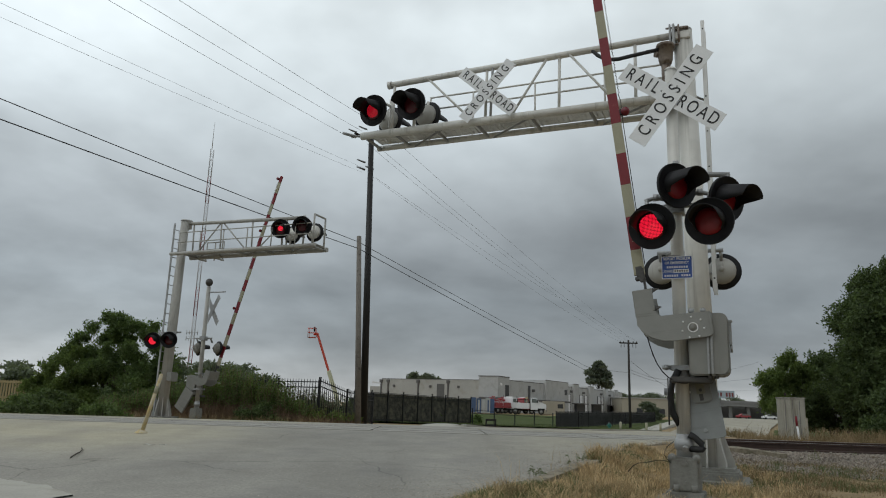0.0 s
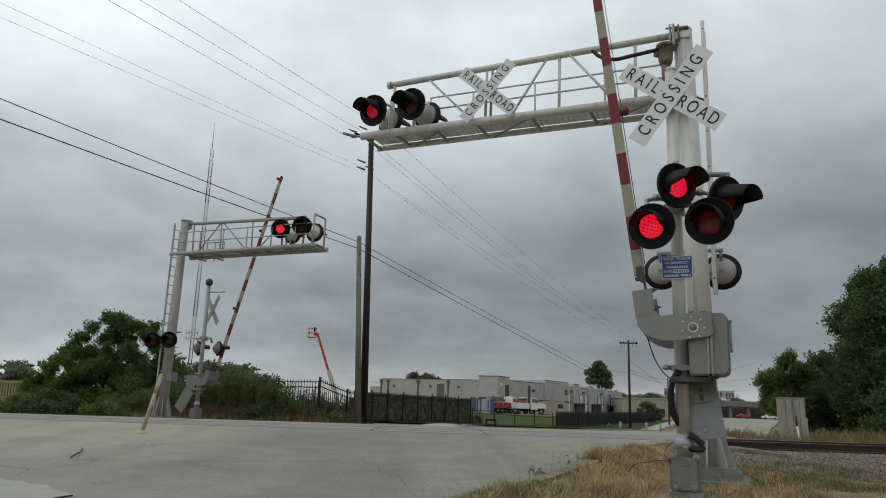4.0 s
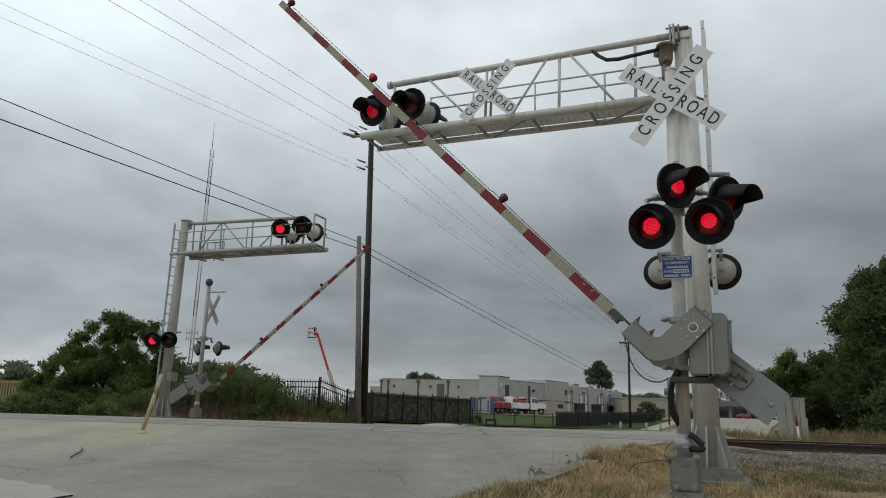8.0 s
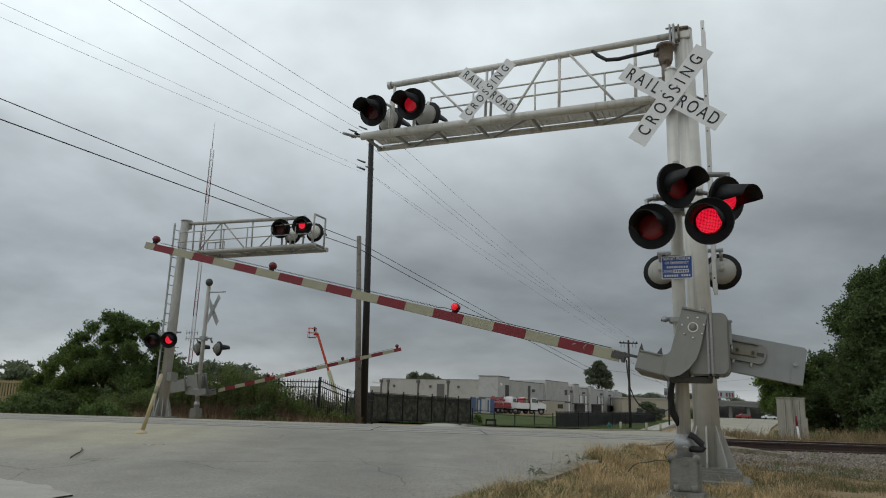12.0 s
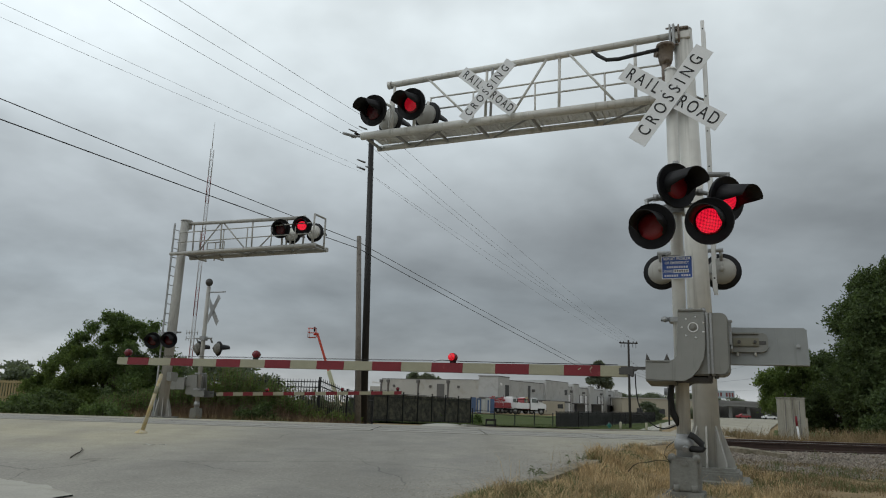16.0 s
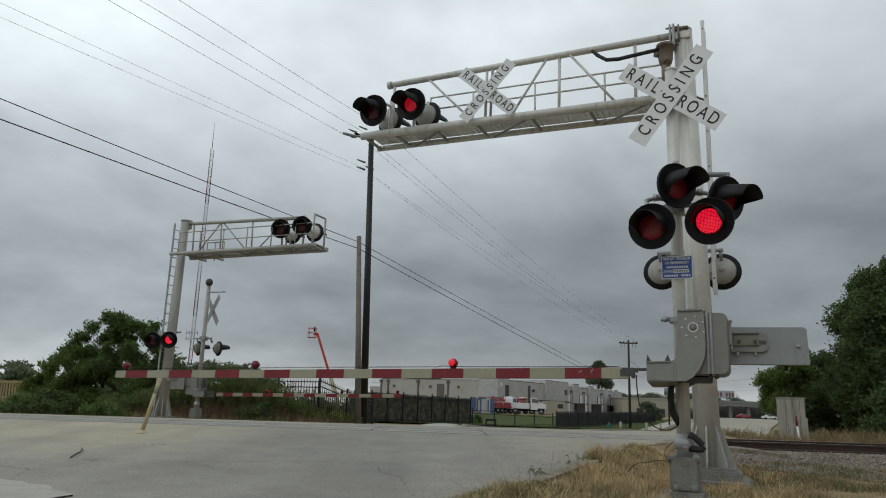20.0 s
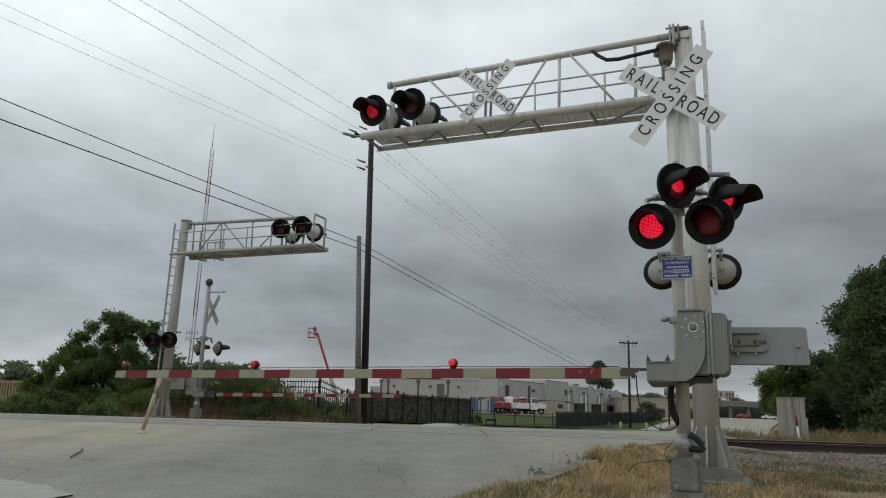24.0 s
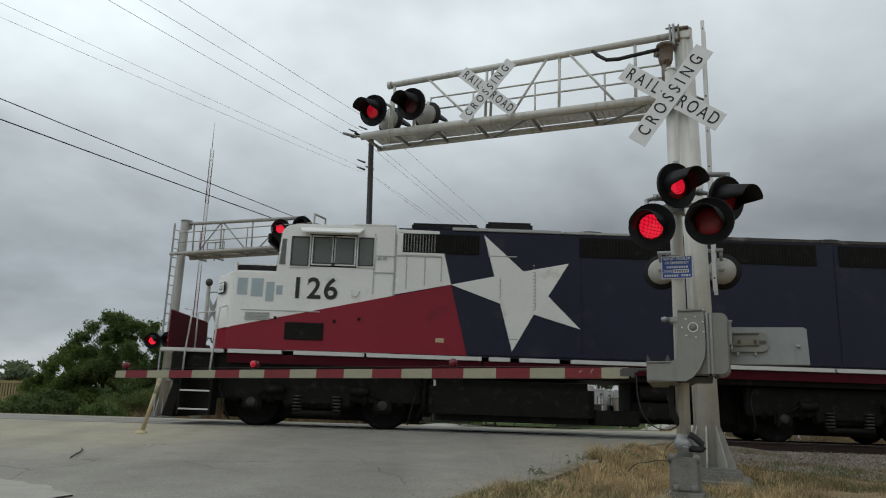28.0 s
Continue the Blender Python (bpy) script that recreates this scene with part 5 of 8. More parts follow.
    for x0, x1, z0, z1 in ((-0.88, -0.1, 3.8, 4.23), (-0.1, 0.8, 3.8, 4.23), (3.0, 5.3, 3.82, 4.26), (6.0, 8.2, 3.8, 4.26), (8.7, 10.4, 3.8, 4.26)):
        g = shape("grille", UNDER, L, [(box, x0, x1, S - 0.008, S, z0, z1)], "dark air intake grille")
        k = x0 + 0.05
        bar = None
        while k < x1 - 0.03:
            if bar is None:
                bar = shape("grille_bar", GASKET if x0 < -0.5 else LOCO_ROOF, g, [(box, -0.005, 0.005, S - 0.022, S - 0.008, z0 + 0.02, z1 - 0.02)])
                bar.location = (k, 0, 0)
            else:
                ob = new("grille_bar", bar.data)
                ob.parent, ob.location = g, (k, 0, 0)
            k += 0.065
    shape("grille_frame", LOCO_WHITE, L, [(box, -0.93, -0.1, S - 0.02, S, 4.23, 4.27), (box, -0.93, -0.88, S - 0.02, S, 3.78, 4.25), (box, -0.93, -0.1, S - 0.02, S, 3.75, 3.8)])
    # roof gear
    shape("radiator_hatch", LOCO_ROOF, L, [(box, -0.72, 0.78, -1.25, 1.25, 4.38, 4.55, None, 0.04)])
    shape("exhaust_hatch", LOCO_ROOF, L, [(box, 0.95, 2.0, -1.3, 1.3, 4.38, 4.62, None, 0.05)])
    for x0, x1 in ((2.81, 3.87), (6.49, 7.35), (8.24, 9.28)):
        r = (x1 - x0) / 2
        shape("roof_fan", LOCO_ROOF, L, [(turned, [(0.0, r), (0.1, r), (0.14, r * 0.8), (0.15, 0)], pose((x0 + x1) / 2, -0.75, 4.36, 90), 24)], "round roof cooling fan")
    shape("roof_edge", GASKET, L, [(box, 0.2, 2.6, S - 0.02, -1.3, 4.33, 4.4, None, 0.01), (box, 2.63, 5.2, S - 0.02, -1.3, 4.33, 4.385, None, 0.01)], "pale worn roof edge strip")
    shape("roof_edge", WORN_ROOF, L, [(box, 5.25, 8.3, S - 0.015, -1.25, 4.3, 4.39, None, 0.02), (box, 8.35, 11.6, S - 0.015, -1.25, 4.3, 4.39, None, 0.02)], "sooty roof edge with pale scrapes")
    shape("cab_roof_rib", LOCO_WHITE, L, [(box, -2.0, -1.05, -1.5, -1.2, 4.38, 4.42, None, 0.01), (box, -3.0, -2.1, -1.2, 1.2, 4.38, 4.41)])
    # windows
    for x0, x1, z0, z1 in ((-3.3, -2.94, 3.44, 4.06), (-2.82, -2.4, 3.5, 4.06), (-2.37, -1.95, 3.5, 4.06), (-1.83, -1.53, 3.48, 4.08)):
        w = shape("cab_window", GLASS, L, [(box, x0, x1, S - 0.01, S + 0.01, z0, z1)], "dark cab window pane")
        for pad, deep, mat2, label2 in ((0.018, 0.032, IRON, "window_gasket"), (0.05, 0.02, LOCO_WHITE, "window_frame")):
            a0, a1, c0, c1 = x0 - pad, x1 + pad, z0 - pad, z1 + pad
            shape(label2, mat2, w, [(box, a0, a1, S - deep, S, c0, z0), (box, a0, a1, S - deep, S, z1, c1), (box, a0, x0, S - deep, S, z0, z1), (box, x1, a1, S - deep, S, z0, z1)])
    shape("window_surround", UNDER, L, [(box, -2.93, -1.87, S - 0.007, S + 0.01, 3.42, 4.14)], "black surround of the sliding windows")
    shape("door_seam", GASKET, L, [(box, -1.5, -1.48, S - 0.012, S, 2.85, 4.2), (box, -1.48, -1.05, S - 0.012, S, 3.32, 3.34)])
    for x in (-1.42, -1.3):
        shape("door_plate", GASKET, L, [(box, x, x + 0.08, S - 0.02, S, 3.62, 3.7)])
    for x, z in ((-3.55, 2.27), (-2.28, 2.24), (-1.75, 2.3)):
        shape("small_fitting", UNDER, L, [(box, x - 0.03, x + 0.03, S - 0.03, S, z - 0.03, z + 0.03)])
    bm = bmesh.new()
    v = verts(bm, [(-3.15, S, 4.3), (-1.75, S, 4.3), (-1.8, S - 0.3, 4.15), (-3.05, S - 0.3, 4.15), (-3.15, S, 4.27), (-1.75, S, 4.27), (-1.8, S - 0.3, 4.12), (-3.05, S - 0.3, 4.12)])
    for q in ((0, 1, 2, 3), (4, 5, 6, 7), (0, 1, 5, 4), (1, 2, 6, 5), (2, 3, 7, 6), (3, 0, 4, 7)):
        bm.faces.new([v[i] for i in q])
    part("sun_visor", bm, LOCO_WHITE, L, "white sun visor over the cab windows")
    for y0, y1 in ((-1.35, -0.4), (0.4, 1.35)):
        tilt = pose(-3.63, 0, 3.3, 0, 4, 0)
        w = shape("windscreen", GLASS, L, [(box, -0.03, 0.02, y0, y1, 0.12, 0.8, tilt, 0.01)], "dark windscreen pane")
    shape("side_light_pane", GLASS, L, [(plate, [(-3.56, 3.45), (-3.52, 4.02), (-3.43, 4.02), (-3.43, 3.45)], S - 0.008, S)])
    shape("brow_visor", UNDER, L, [(box, -3.85, -3.3, -1.3, 1.3, 4.12, 4.17, pose(0, 0, 0), 0.01), (box, -3.9, -3.83, -1.3, 1.3, 3.98, 4.18)])
    shape("nose_hatch", LOCO_ROOF, L, [(box, -4.5, -3.62, -1.35, 1.1, 3.27, 3.44, None, 0.02)])
    shape("hatch_frame", LOCO_WHITE, L, [(box, -4.56, -4.5, -1.4, 1.15, 3.26, 3.49, None, 0.008), (box, -4.5, -3.62, -1.4, -1.35, 3.26, 3.31), (box, -4.5, -3.62, -1.3, 1.1, 3.44, 3.47)])
    # writing and markings
    lettering("126", 0.64, pose(-2.76, S - 0.006, 2.915) @ pose(0, 0, 0, 90), L, LETTER, 0.012, 1.12)
    for x0, x1, z0, z1 in ((-4.42, -4.2, 2.75, 3.12), (-4.12, -3.86, 2.72, 3.12), (-3.8, -3.62, 2.62, 3.05), (-3.58, -3.44, 2.78, 2.98)):
        shape("logo_shape", LOGO, L, [(box, x0, x1, S - 0.004, S, z0, z1)])
    board = shape("number_board", BLACK, L, [(box, -0.22, 0.22, -0.03, 0.0, -0.13, 0.13, pose(-4.85, -1.16, 2.93, 0, 0, -56.5), 0.02)], "framed number board on the nose corner")
    shape("board_face", SIGN_WHITE, board, [(box, -0.19, 0.19, -0.036, -0.03, -0.1, 0.1, pose(-4.85, -1.16, 2.93, 0, 0, -56.5))])
    lettering("126", 0.17, pose(-4.85, -1.16, 2.93, 0, 0, -56.5) @ pose(0, -0.038, -0.01, 90), board, LETTER, 0.001)
    # vents
    for k in range(5):
        shape("louvre", GASKET, L, [(box, -4.2, -3.68, S - 0.03, S, 2.22 + 0.035 * k, 2.24 + 0.035 * k)])
    shape("seam_line", GASKET, L, [(box, -4.3, -2.6, S - 0.01, S, 2.42, 2.44)])
    shape("side_vent", UNDER, L, [(box, -3.33, -2.5, S - 0.03, S, 1.82, 2.19, None, 0.01)], "black square side vent")
    shape("grab_iron", NICKEL, L, [(tube, [(-1.95, S, 2.92), (-1.95, S - 0.06, 2.84), (-1.9, S - 0.07, 2.78), (-1.82, S - 0.07, 2.78), (-1.78, S, 2.9)], 0.018, 6)])
    shape("builders_plate", YELLOW, L, [(box, -0.1, 0.08, S - 0.01, S, 1.86, 1.95)])
    # sill, frame, pilot and steps
    for x0, x1 in ((-4.5, -3.35), (-3.1, -1.6), (-1.55, 0.9), (1.05, 1.5), (1.7, 2.55), (2.8, 5.6), (5.65, 8.4), (8.45, 11.6)):
        shape("sill_plate", NICKEL, L, [(box, x0, x1, S - 0.03, S + 0.1, 1.5, 1.585, None, 0.006)], "white sill strip")
    for x0, x1 in ((-4.5, 0.9), (0.95, 5.6), (5.65, 11.6)):
        shape("sill_band", MAROON, L, [(box, x0, x1, S + 0.02, S + 0.1, 1.3, 1.49)], "dark maroon band below the sill")
    shape("underframe", UNDER, L, [(box, -5.4, 11.8, -1.4, 1.4, 1.18, 1.5, None, 0.02)])
    shape("fuel_tank", UNDER, L, [(box, -0.2, 3.35, -1.35, 1.35, 0.24, 1.1, None, 0.14)], "black fuel tank")
    shape("air_reservoir", UNDER, L, [(rod, (4.3, -1.2, 0.95), (5.9, -1.2, 0.95), 0.17, None, 14), (box, 4.3, 5.2, -1.3, -0.6, 0.4, 0.75, None, 0.03)])
    shape("front_platform", NICKEL, L, [(box, -5.95, -4.6, -1.5, 1.5, 1.5, 1.58, None, 0.015)], "white front platform lip")
    shape("pilot", UNDER, L, [(box, -5.7, -5.45, -1.45, 1.45, 0.9, 1.5, None, 0.02), (plate, [(-5.45, 0.95), (-5.62, 0.95), (-5.82, 0.16), (-5.6, 0.14)], -1.35, 1.35)], "black pilot plough")
    shape("coupler", UNDER, L, [(box, -6.1, -5.6, -0.15, 0.15, 0.72, 1.0, None, 0.04)])
    for y0, y1 in ((-1.25, -0.04), (0.04, 1.25)):
        W = y1 - y0
        ch = shape("end_plate", LOCO_RED, L, [(box, -5.9, -5.88, y0, y1, 1.6, 2.42, None, 0.008)], "red and white striped end plate")
        # Backing sheet: red paint with the shade behind the plate in its colour.
        shape("end_plate_back", MAROON, L, [(box, -5.877, -5.86, y0, y1, 1.6, 2.4)], "red back of the end plate, darkened as in shade")
        bm = bmesh.new()
        for k in range(5):
            t = k * 0.34 - 0.6
            pts = []
            for s in (t, t + 0.16):
                a = (s, 0.0) if s >= 0 else (0.0, -s)
                e = (s + 0.78, 0.78) if s + 0.78 <= W else (W, W - s)
                pts.append((a, e))
            (a0, e0), (a1, e1) = pts
            if a0[1] > 0.7 or a1[0] > W - 0.06:
                continue
            flip = (lambda p: (y0 + p[0])) if y0 < 0 else (lambda p: (y1 - p[0]))
            bm.faces.new(verts(bm, [(-5.905, flip(p), 1.62 + p[1]) for p in (a0, a1, e1, e0)]))
        part("chevron", bm, SIGN_WHITE, ch)
    for z in (0.31, 0.69, 1.06):
        shape("step", NICKEL, L, [(box, -5.42, -4.8, S - 0.02, S + 0.02, z - 0.012, z + 0.02), (box, -5.42, -4.8, S, -1.1, z - 0.012, z)], "cab step with a white edge")
    shape("step_side", UNDER, L, [(box, -5.46, -5.42, S, -1.1, 0.2, 1.5), (box, -4.8, -4.76, S, -1.1, 0.2, 1.5)])
    for pts in ([(-5.4, S - 0.03, 0.95), (-5.38, S - 0.06, 1.5), (-5.32, S - 0.04, 2.38), (-5.5, S + 0.05, 2.42)], [(-4.84, S - 0.03, 0.95), (-4.8, S - 0.06, 1.5), (-4.74, S - 0.05, 2.45), (-4.6, S + 0.02, 2.5)], [(-5.55, -0.5, 1.6), (-5.55, -0.5, 2.45), (-5.0, -0.5, 2.5)]):
        shape("handrail", NICKEL, L, [(tube, pts, 0.02, 8)], "white handrail")
    for y in (-1.05, 1.05):
        shape("ditch_light", LAMP_WHITE, L, [(turned, [(0.0, 0.055), (0.02, 0.04), (0.025, 0)], pose(-5.72, y, 1.35, 0, 0, 90), 14)], "lit warm ditch light")
    for z in (2.72, 2.97):
        shape("headlight", LAMP_WHITE, L, [(turned, [(0.0, 0.07), (0.02, 0.05), (0.025, 0)], pose(-5.12, 0.1, z, 0, 0, 90), 14)], "lit headlight")
        shape("headlight_rim", GASKET, L, [(turned, [(0.0, 0.12), (0.03, 0.11), (0.03, 0.088), (0.0, 0.088)], pose(-5.11, 0.1, z, 0, 0, 90), 16)])
    for x0, x1, z0 in ((-4.75, -0.35, 0.16), (6.6, 11.0, 0.16), (4.3, 6.6, 0.3)):
        shape("traction_gear", UNDER, L, [(box, x0, x1, -0.6, 0.6, z0, 1.2, None, 0.05)])
    shape("pipe_rack", UNDER, L, [(box, -0.42, -0.12, -1.1, 0.4, 0.3, 1.2, None, 0.04), (rod, (-0.3, -1.2, 0.35), (-0.3, -1.2, 1.15), 0.05), (rod, (-0.15, -1.15, 0.4), (-0.15, -1.15, 1.15), 0.035)])
    shape("battery_box", UNDER, L, [(box, 3.35, 4.3, -1.3, -0.2, 0.24, 0.56, None, 0.03)])
    # trucks
    for cx in (-2.58, 8.8):
        side = []
        for y in (-1.12, 1.12):
            side += [(box, cx - 2.2, cx + 2.2, y - 0.07, y + 0.07, 0.55, 1.15, None, 0.03), (box, cx - 0.75, cx + 0.75, y - 0.09, y + 0.09, 0.42, 0.8, None, 0.05), (rod, (cx - 0.5, y - 0.12, 0.3), (cx + 0.5, y - 0.12, 0.3), 0.06), (box, cx - 0.5, cx + 0.5, y - 0.14, y - 0.05, 0.5, 0.62, None, 0.02)]
            for s in (-1.4, 1.4):
                side += [(box, cx + s - 0.2, cx + s + 0.2, y - 0.13, y + 0.05, 0.34, 0.7, None, 0.05), (rod, (cx + s - 0.38, y, 0.5), (cx + s - 0.38, y, 0.85), 0.09), (rod, (cx + s + 0.38, y, 0.5), (cx + s + 0.38, y, 0.85), 0.09)]
        shape("bogie_frame", UNDER, L, side, "black bogie frame")
        for s in (-1.4, 1.4):
            shape("axle_cap", JOURNAL, L, [(turned, [(0.0, 0.11), (0.03, 0.1), (0.04, 0.06), (0.045, 0)], pose(cx + s, -1.25, 0.5, 0, 0, 180), 14)], "grimy grey axle cap")
            shape("brake_cylinder", UNDER, L, [(rod, (cx + s * 0.5, -1.28, 0.78), (cx + s * 0.78, -1.28, 0.78), 0.09, None, 12), (rod, (cx + s * 0.78, -1.28, 0.78), (cx + s * 0.95, -1.26, 0.62), 0.025)])
            shape("sand_hose", JOURNAL, L, [(tube, [(cx + s * 1.45, -1.2, 1.15), (cx + s * 1.5, -1.24, 0.8), (cx + s * 1.42, -1.15, 0.35), (cx + s * 1.38, -0.9, 0.12)], 0.018, 6)])
            shape("spring", JOURNAL, L, [(rod, (cx + s * 0.3, -1.22, 0.35 + 0.07 * k), (cx + s * 0.3, -1.22, 0.39 + 0.07 * k), 0.1, None, 12) for k in range(5)])
        for s in (-1.4, 1.4):
            for y in (-0.72, 0.72):
                k = -1 if y < 0 else 1
                shape("wheel", UNDER, L, [(turned, [(-0.07, 0.0), (-0.07, 0.53), (-0.04, 0.53), (-0.035, 0.508), (0.07, 0.505), (0.075, 0.43), (0.05, 0.4), (0.05, 0.15), (0.09, 0.12), (0.09, 0)], pose(cx + s, y, 0.508) if k > 0 else pose(cx + s, y, 0.508, 0, 0, 180), 32)], "steel wheel")
        shape("brake_pipe", UNDER, L, [(tube, [(cx + 2.0, -1.2, 1.15), (cx + 2.25, -1.25, 0.95), (cx + 2.3, -1.2, 0.6), (cx + 2.15, -1.15, 0.3)], 0.03, 6)])
    MOVERS.append((L, [(t, pose(35.4 * (28.0 - t), 16.97, 0)) for t in (0.0, 7.0, 14.0, 21.0, 26.0, 27.0, 28.0)]))
    return L


locomotive()
# ---------- trees and bushes ----------
BARK = material("grey_brown_bark", (0.07, 0.056, 0.043), 0.9, 0, 0.3, 5, 40, 0.5)


def leafy(m, share=0.4):
    """Lets light through the leaves."""
    n, l = m.node_tree.nodes, m.node_tree.links
    b = n["Principled BSDF"]
    tr, mx, br = n.new("ShaderNodeBsdfTranslucent"), n.new("ShaderNodeMixShader"), n.new("ShaderNodeMix")
    br.data_type, br.blend_type = "RGBA", "MULTIPLY"
    br.inputs["Factor"].default_value = 1.0
    br.inputs[7].default_value = (1.5, 1.6, 0.8, 1)
    l.new(b.inputs["Base Color"].links[0].from_socket, br.inputs[6])
    l.new(br.outputs[2], tr.inputs["Color"])
    mx.inputs[0].default_value = share
    l.new(b.outputs[0], mx.inputs[1])
    l.new(tr.outputs[0], mx.inputs[2])
    l.new(mx.outputs[0], n["Material Output"].inputs["Surface"])
    return m


LEAF = leafy(material("dark_green_leaves", (0.1, 0.142, 0.056), 0.6, 0, 0.6, 0.6, 12, 0, island=1.2, spec=0.2))
LEAF_DARK = leafy(material("deep_green_leaves", (0.076, 0.106, 0.045), 0.6, 0, 0.7, 0.6, 12, 0, island=1.2, spec=0.2), 0.3)
# Paler dull green: haze over the far trees is put into this colour.
LEAF_FAR = leafy(material("dull_hazed_green_leaves", (0.14, 0.16, 0.12), 0.7, 0, 0.5, 0.3, 6, 0, island=1.0, spec=0.1), 0.3)
LEAF_PALE = leafy(material("olive_green_leaves", (0.11, 0.15, 0.05), 0.6, 0, 0.5, 0.6, 12, 0, island=1.2, spec=0.2))


def leaf_mesh(blobs, per, size, seed, spread=1.0):
    """Leaves along drooping sprays: blobs are (x, y, z, rx, ry, rz); sprays reach out past each blob and leave gaps between them."""
    rng = np.random.default_rng(seed)
    V = []
    for bx, by, bz, rx, ry, rz in blobs:
        vol = (rx * ry * rz) ** (1 / 3)
        sprays = max(5, int(34 * vol))
        d = rng.normal(size=(sprays, 3))
        d /= np.linalg.norm(d, axis=1)[:, None]
        d[:, 2] = d[:, 2] * 0.85 + 0.12
        n = int(per * 0.9)
        for k in d * rng.uniform(0.3, 1.5, (sprays, 1)) * (rx, ry, rz):
            t = rng.uniform(0.05, 1.0, (n, 1)) ** 0.8
            p = k * t + (bx, by, bz)
            p[:, 2:] -= 0.3 * vol * t * t
            p += rng.normal(size=(n, 3)) * (0.09 + 0.17 * vol * spread) * (1.12 - 0.75 * t)
            a = rng.normal(size=(n, 3)) + k / vol * 0.8
            a /= np.linalg.norm(a, axis=1)[:, None]
            b = np.cross(a, rng.normal(size=(n, 3)))
            b /= np.linalg.norm(b, axis=1)[:, None]
            s = rng.uniform(0.6, 1.3, (n, 1)) * size
            V.append(np.stack([p - a * s, p + b * s * 0.42, p + a * s, p - b * s * 0.42], 1).reshape(-1, 3))
    V = np.concatenate(V)
    F = np.arange(len(V)).reshape(-1, 4)
    return V, F


def plant(name, x, y, blobs, trunk, per, size, seed, mat, label, category, group="", spread=1.0):
    """A tree or bush: stem, limbs and a crown of leaves; blobs are relative to its foot."""
    z = ground_z(x, y)
    t = thing(name, pose(x, y, z), label, category, group)
    rnd = random.Random(seed)
    tall = max(b[2] for b in blobs)
    forks = 1 if trunk > 0.12 else 3
    for k in range(forks):
        bm = bmesh.new()
        off = Vector((rnd.uniform(-0.3, 0.3), rnd.uniform(-0.3, 0.3), 0)) if forks > 1 else Vector()
        top = Vector((rnd.uniform(-0.2, 0.2), rnd.uniform(-0.2, 0.2), tall * 0.55)) + off * 2
        mid = top * 0.5 + Vector((rnd.uniform(-0.1, 0.1), 0, 0)) + off * 0.5
        rod(bm, off + Vector((0, 0, -0.2)), mid, trunk, trunk * 0.75, 8)
        rod(bm, mid, top, trunk * 0.75, trunk * 0.5, 8)
        part("trunk" if forks == 1 else "stem", bm, BARK, t)
    for b in blobs[:10]:
        bm = bmesh.new()
        a = Vector((0, 0, tall * rnd.uniform(0.2, 0.5)))
        e = Vector(b[:3])
        m = a.lerp(e, 0.5) + Vector((0, 0, 0.12))
        rod(bm, a, m, trunk * 0.45, trunk * 0.3, 6)
        rod(bm, m, e, trunk * 0.3, trunk * 0.08, 6)
        part("limb", bm, BARK, t)
    V, F = leaf_mesh(blobs, per, size, seed, spread)
    raw("crown", V, F, mat, t)
    return t


def clump(seed, n, rx, ry, z0, z1, r0, r1):
    rnd = random.Random(seed)
    out = []
    for _ in range(n):
        z = rnd.uniform(z0, z1)
        k = 1 - 0.45 * max(0, (z - z0) / max(0.01, z1 - z0)) ** 2
        out.append((rnd.uniform(-rx, rx) * k, rnd.uniform(-ry, ry), z, rnd.uniform(r0, r1), rnd.uniform(r0, r1), rnd.uniform(r0, r1) * 0.8))
    return out


def dome(seed, n, rx, ry, top, r0, r1, low=0.5):
    """Blobs that fill a dome from near the ground up to its top."""
    rnd = random.Random(seed)
    out = []
    while len(out) < n:
        x, y, z = rnd.uniform(-1, 1), rnd.uniform(-1, 1), rnd.uniform(0, 1)
        if x * x + y * y + z * z < 1 and x * x + z * z > 0.05:
            r = rnd.uniform(r0, r1)
            out.append((x * rx, y * ry, low + z * (top - low - r * 0.6), r, r, r * 0.8))
    # sprigs that break the outline
    for _ in range(n // 2):
        a, e = rnd.uniform(0, 6.283), rnd.uniform(0.1, 1.4)
        k, r = rnd.uniform(0.75, 0.95), rnd.uniform(0.55, 0.95) * r0
        out.append((math.cos(a) * math.cos(e) * rx * k, math.sin(a) * math.cos(e) * ry * k, low + math.sin(e) * (top - low) * k, r, r, r * 1.3))
    return out


# trees and scrub left of the far signals
plant("tree", -14.8, 33.5, dome(1, 34, 2.5, 1.5, 4.85, 0.4, 0.65, 1.5) + [(0.9, 0.2, 4.05, 0.45, 0.5, 0.4), (1.35, 0, 3.7, 0.5, 0.5, 0.45), (1.5, 0.2, 4.1, 0.3, 0.3, 0.35), (1.75, 0, 3.1, 0.5, 0.5, 0.4), (1.9, 0.1, 2.5, 0.5, 0.5, 0.4), (-1.7, 0, 3.55, 0.45, 0.5, 0.4), (-2.3, 0, 2.9, 0.5, 0.5, 0.35), (-2.0, 0, 3.2, 0.5, 0.5, 0.4), (-2.7, 0, 2.5, 0.5, 0.5, 0.4), (-3.1, 0, 2.1, 0.45, 0.5, 0.4), (-1.3, 0, 4.0, 0.45, 0.5, 0.4), (-0.6, 0, 4.5, 0.4, 0.4, 0.4)] + dome(4, 12, 2.4, 1.2, 2.0, 0.4, 0.6, 0.3), 0.1, 70, 0.062, 11, LEAF, "broad leafy green tree behind the crossing", "tree", "trees behind the crossing", 0.72)
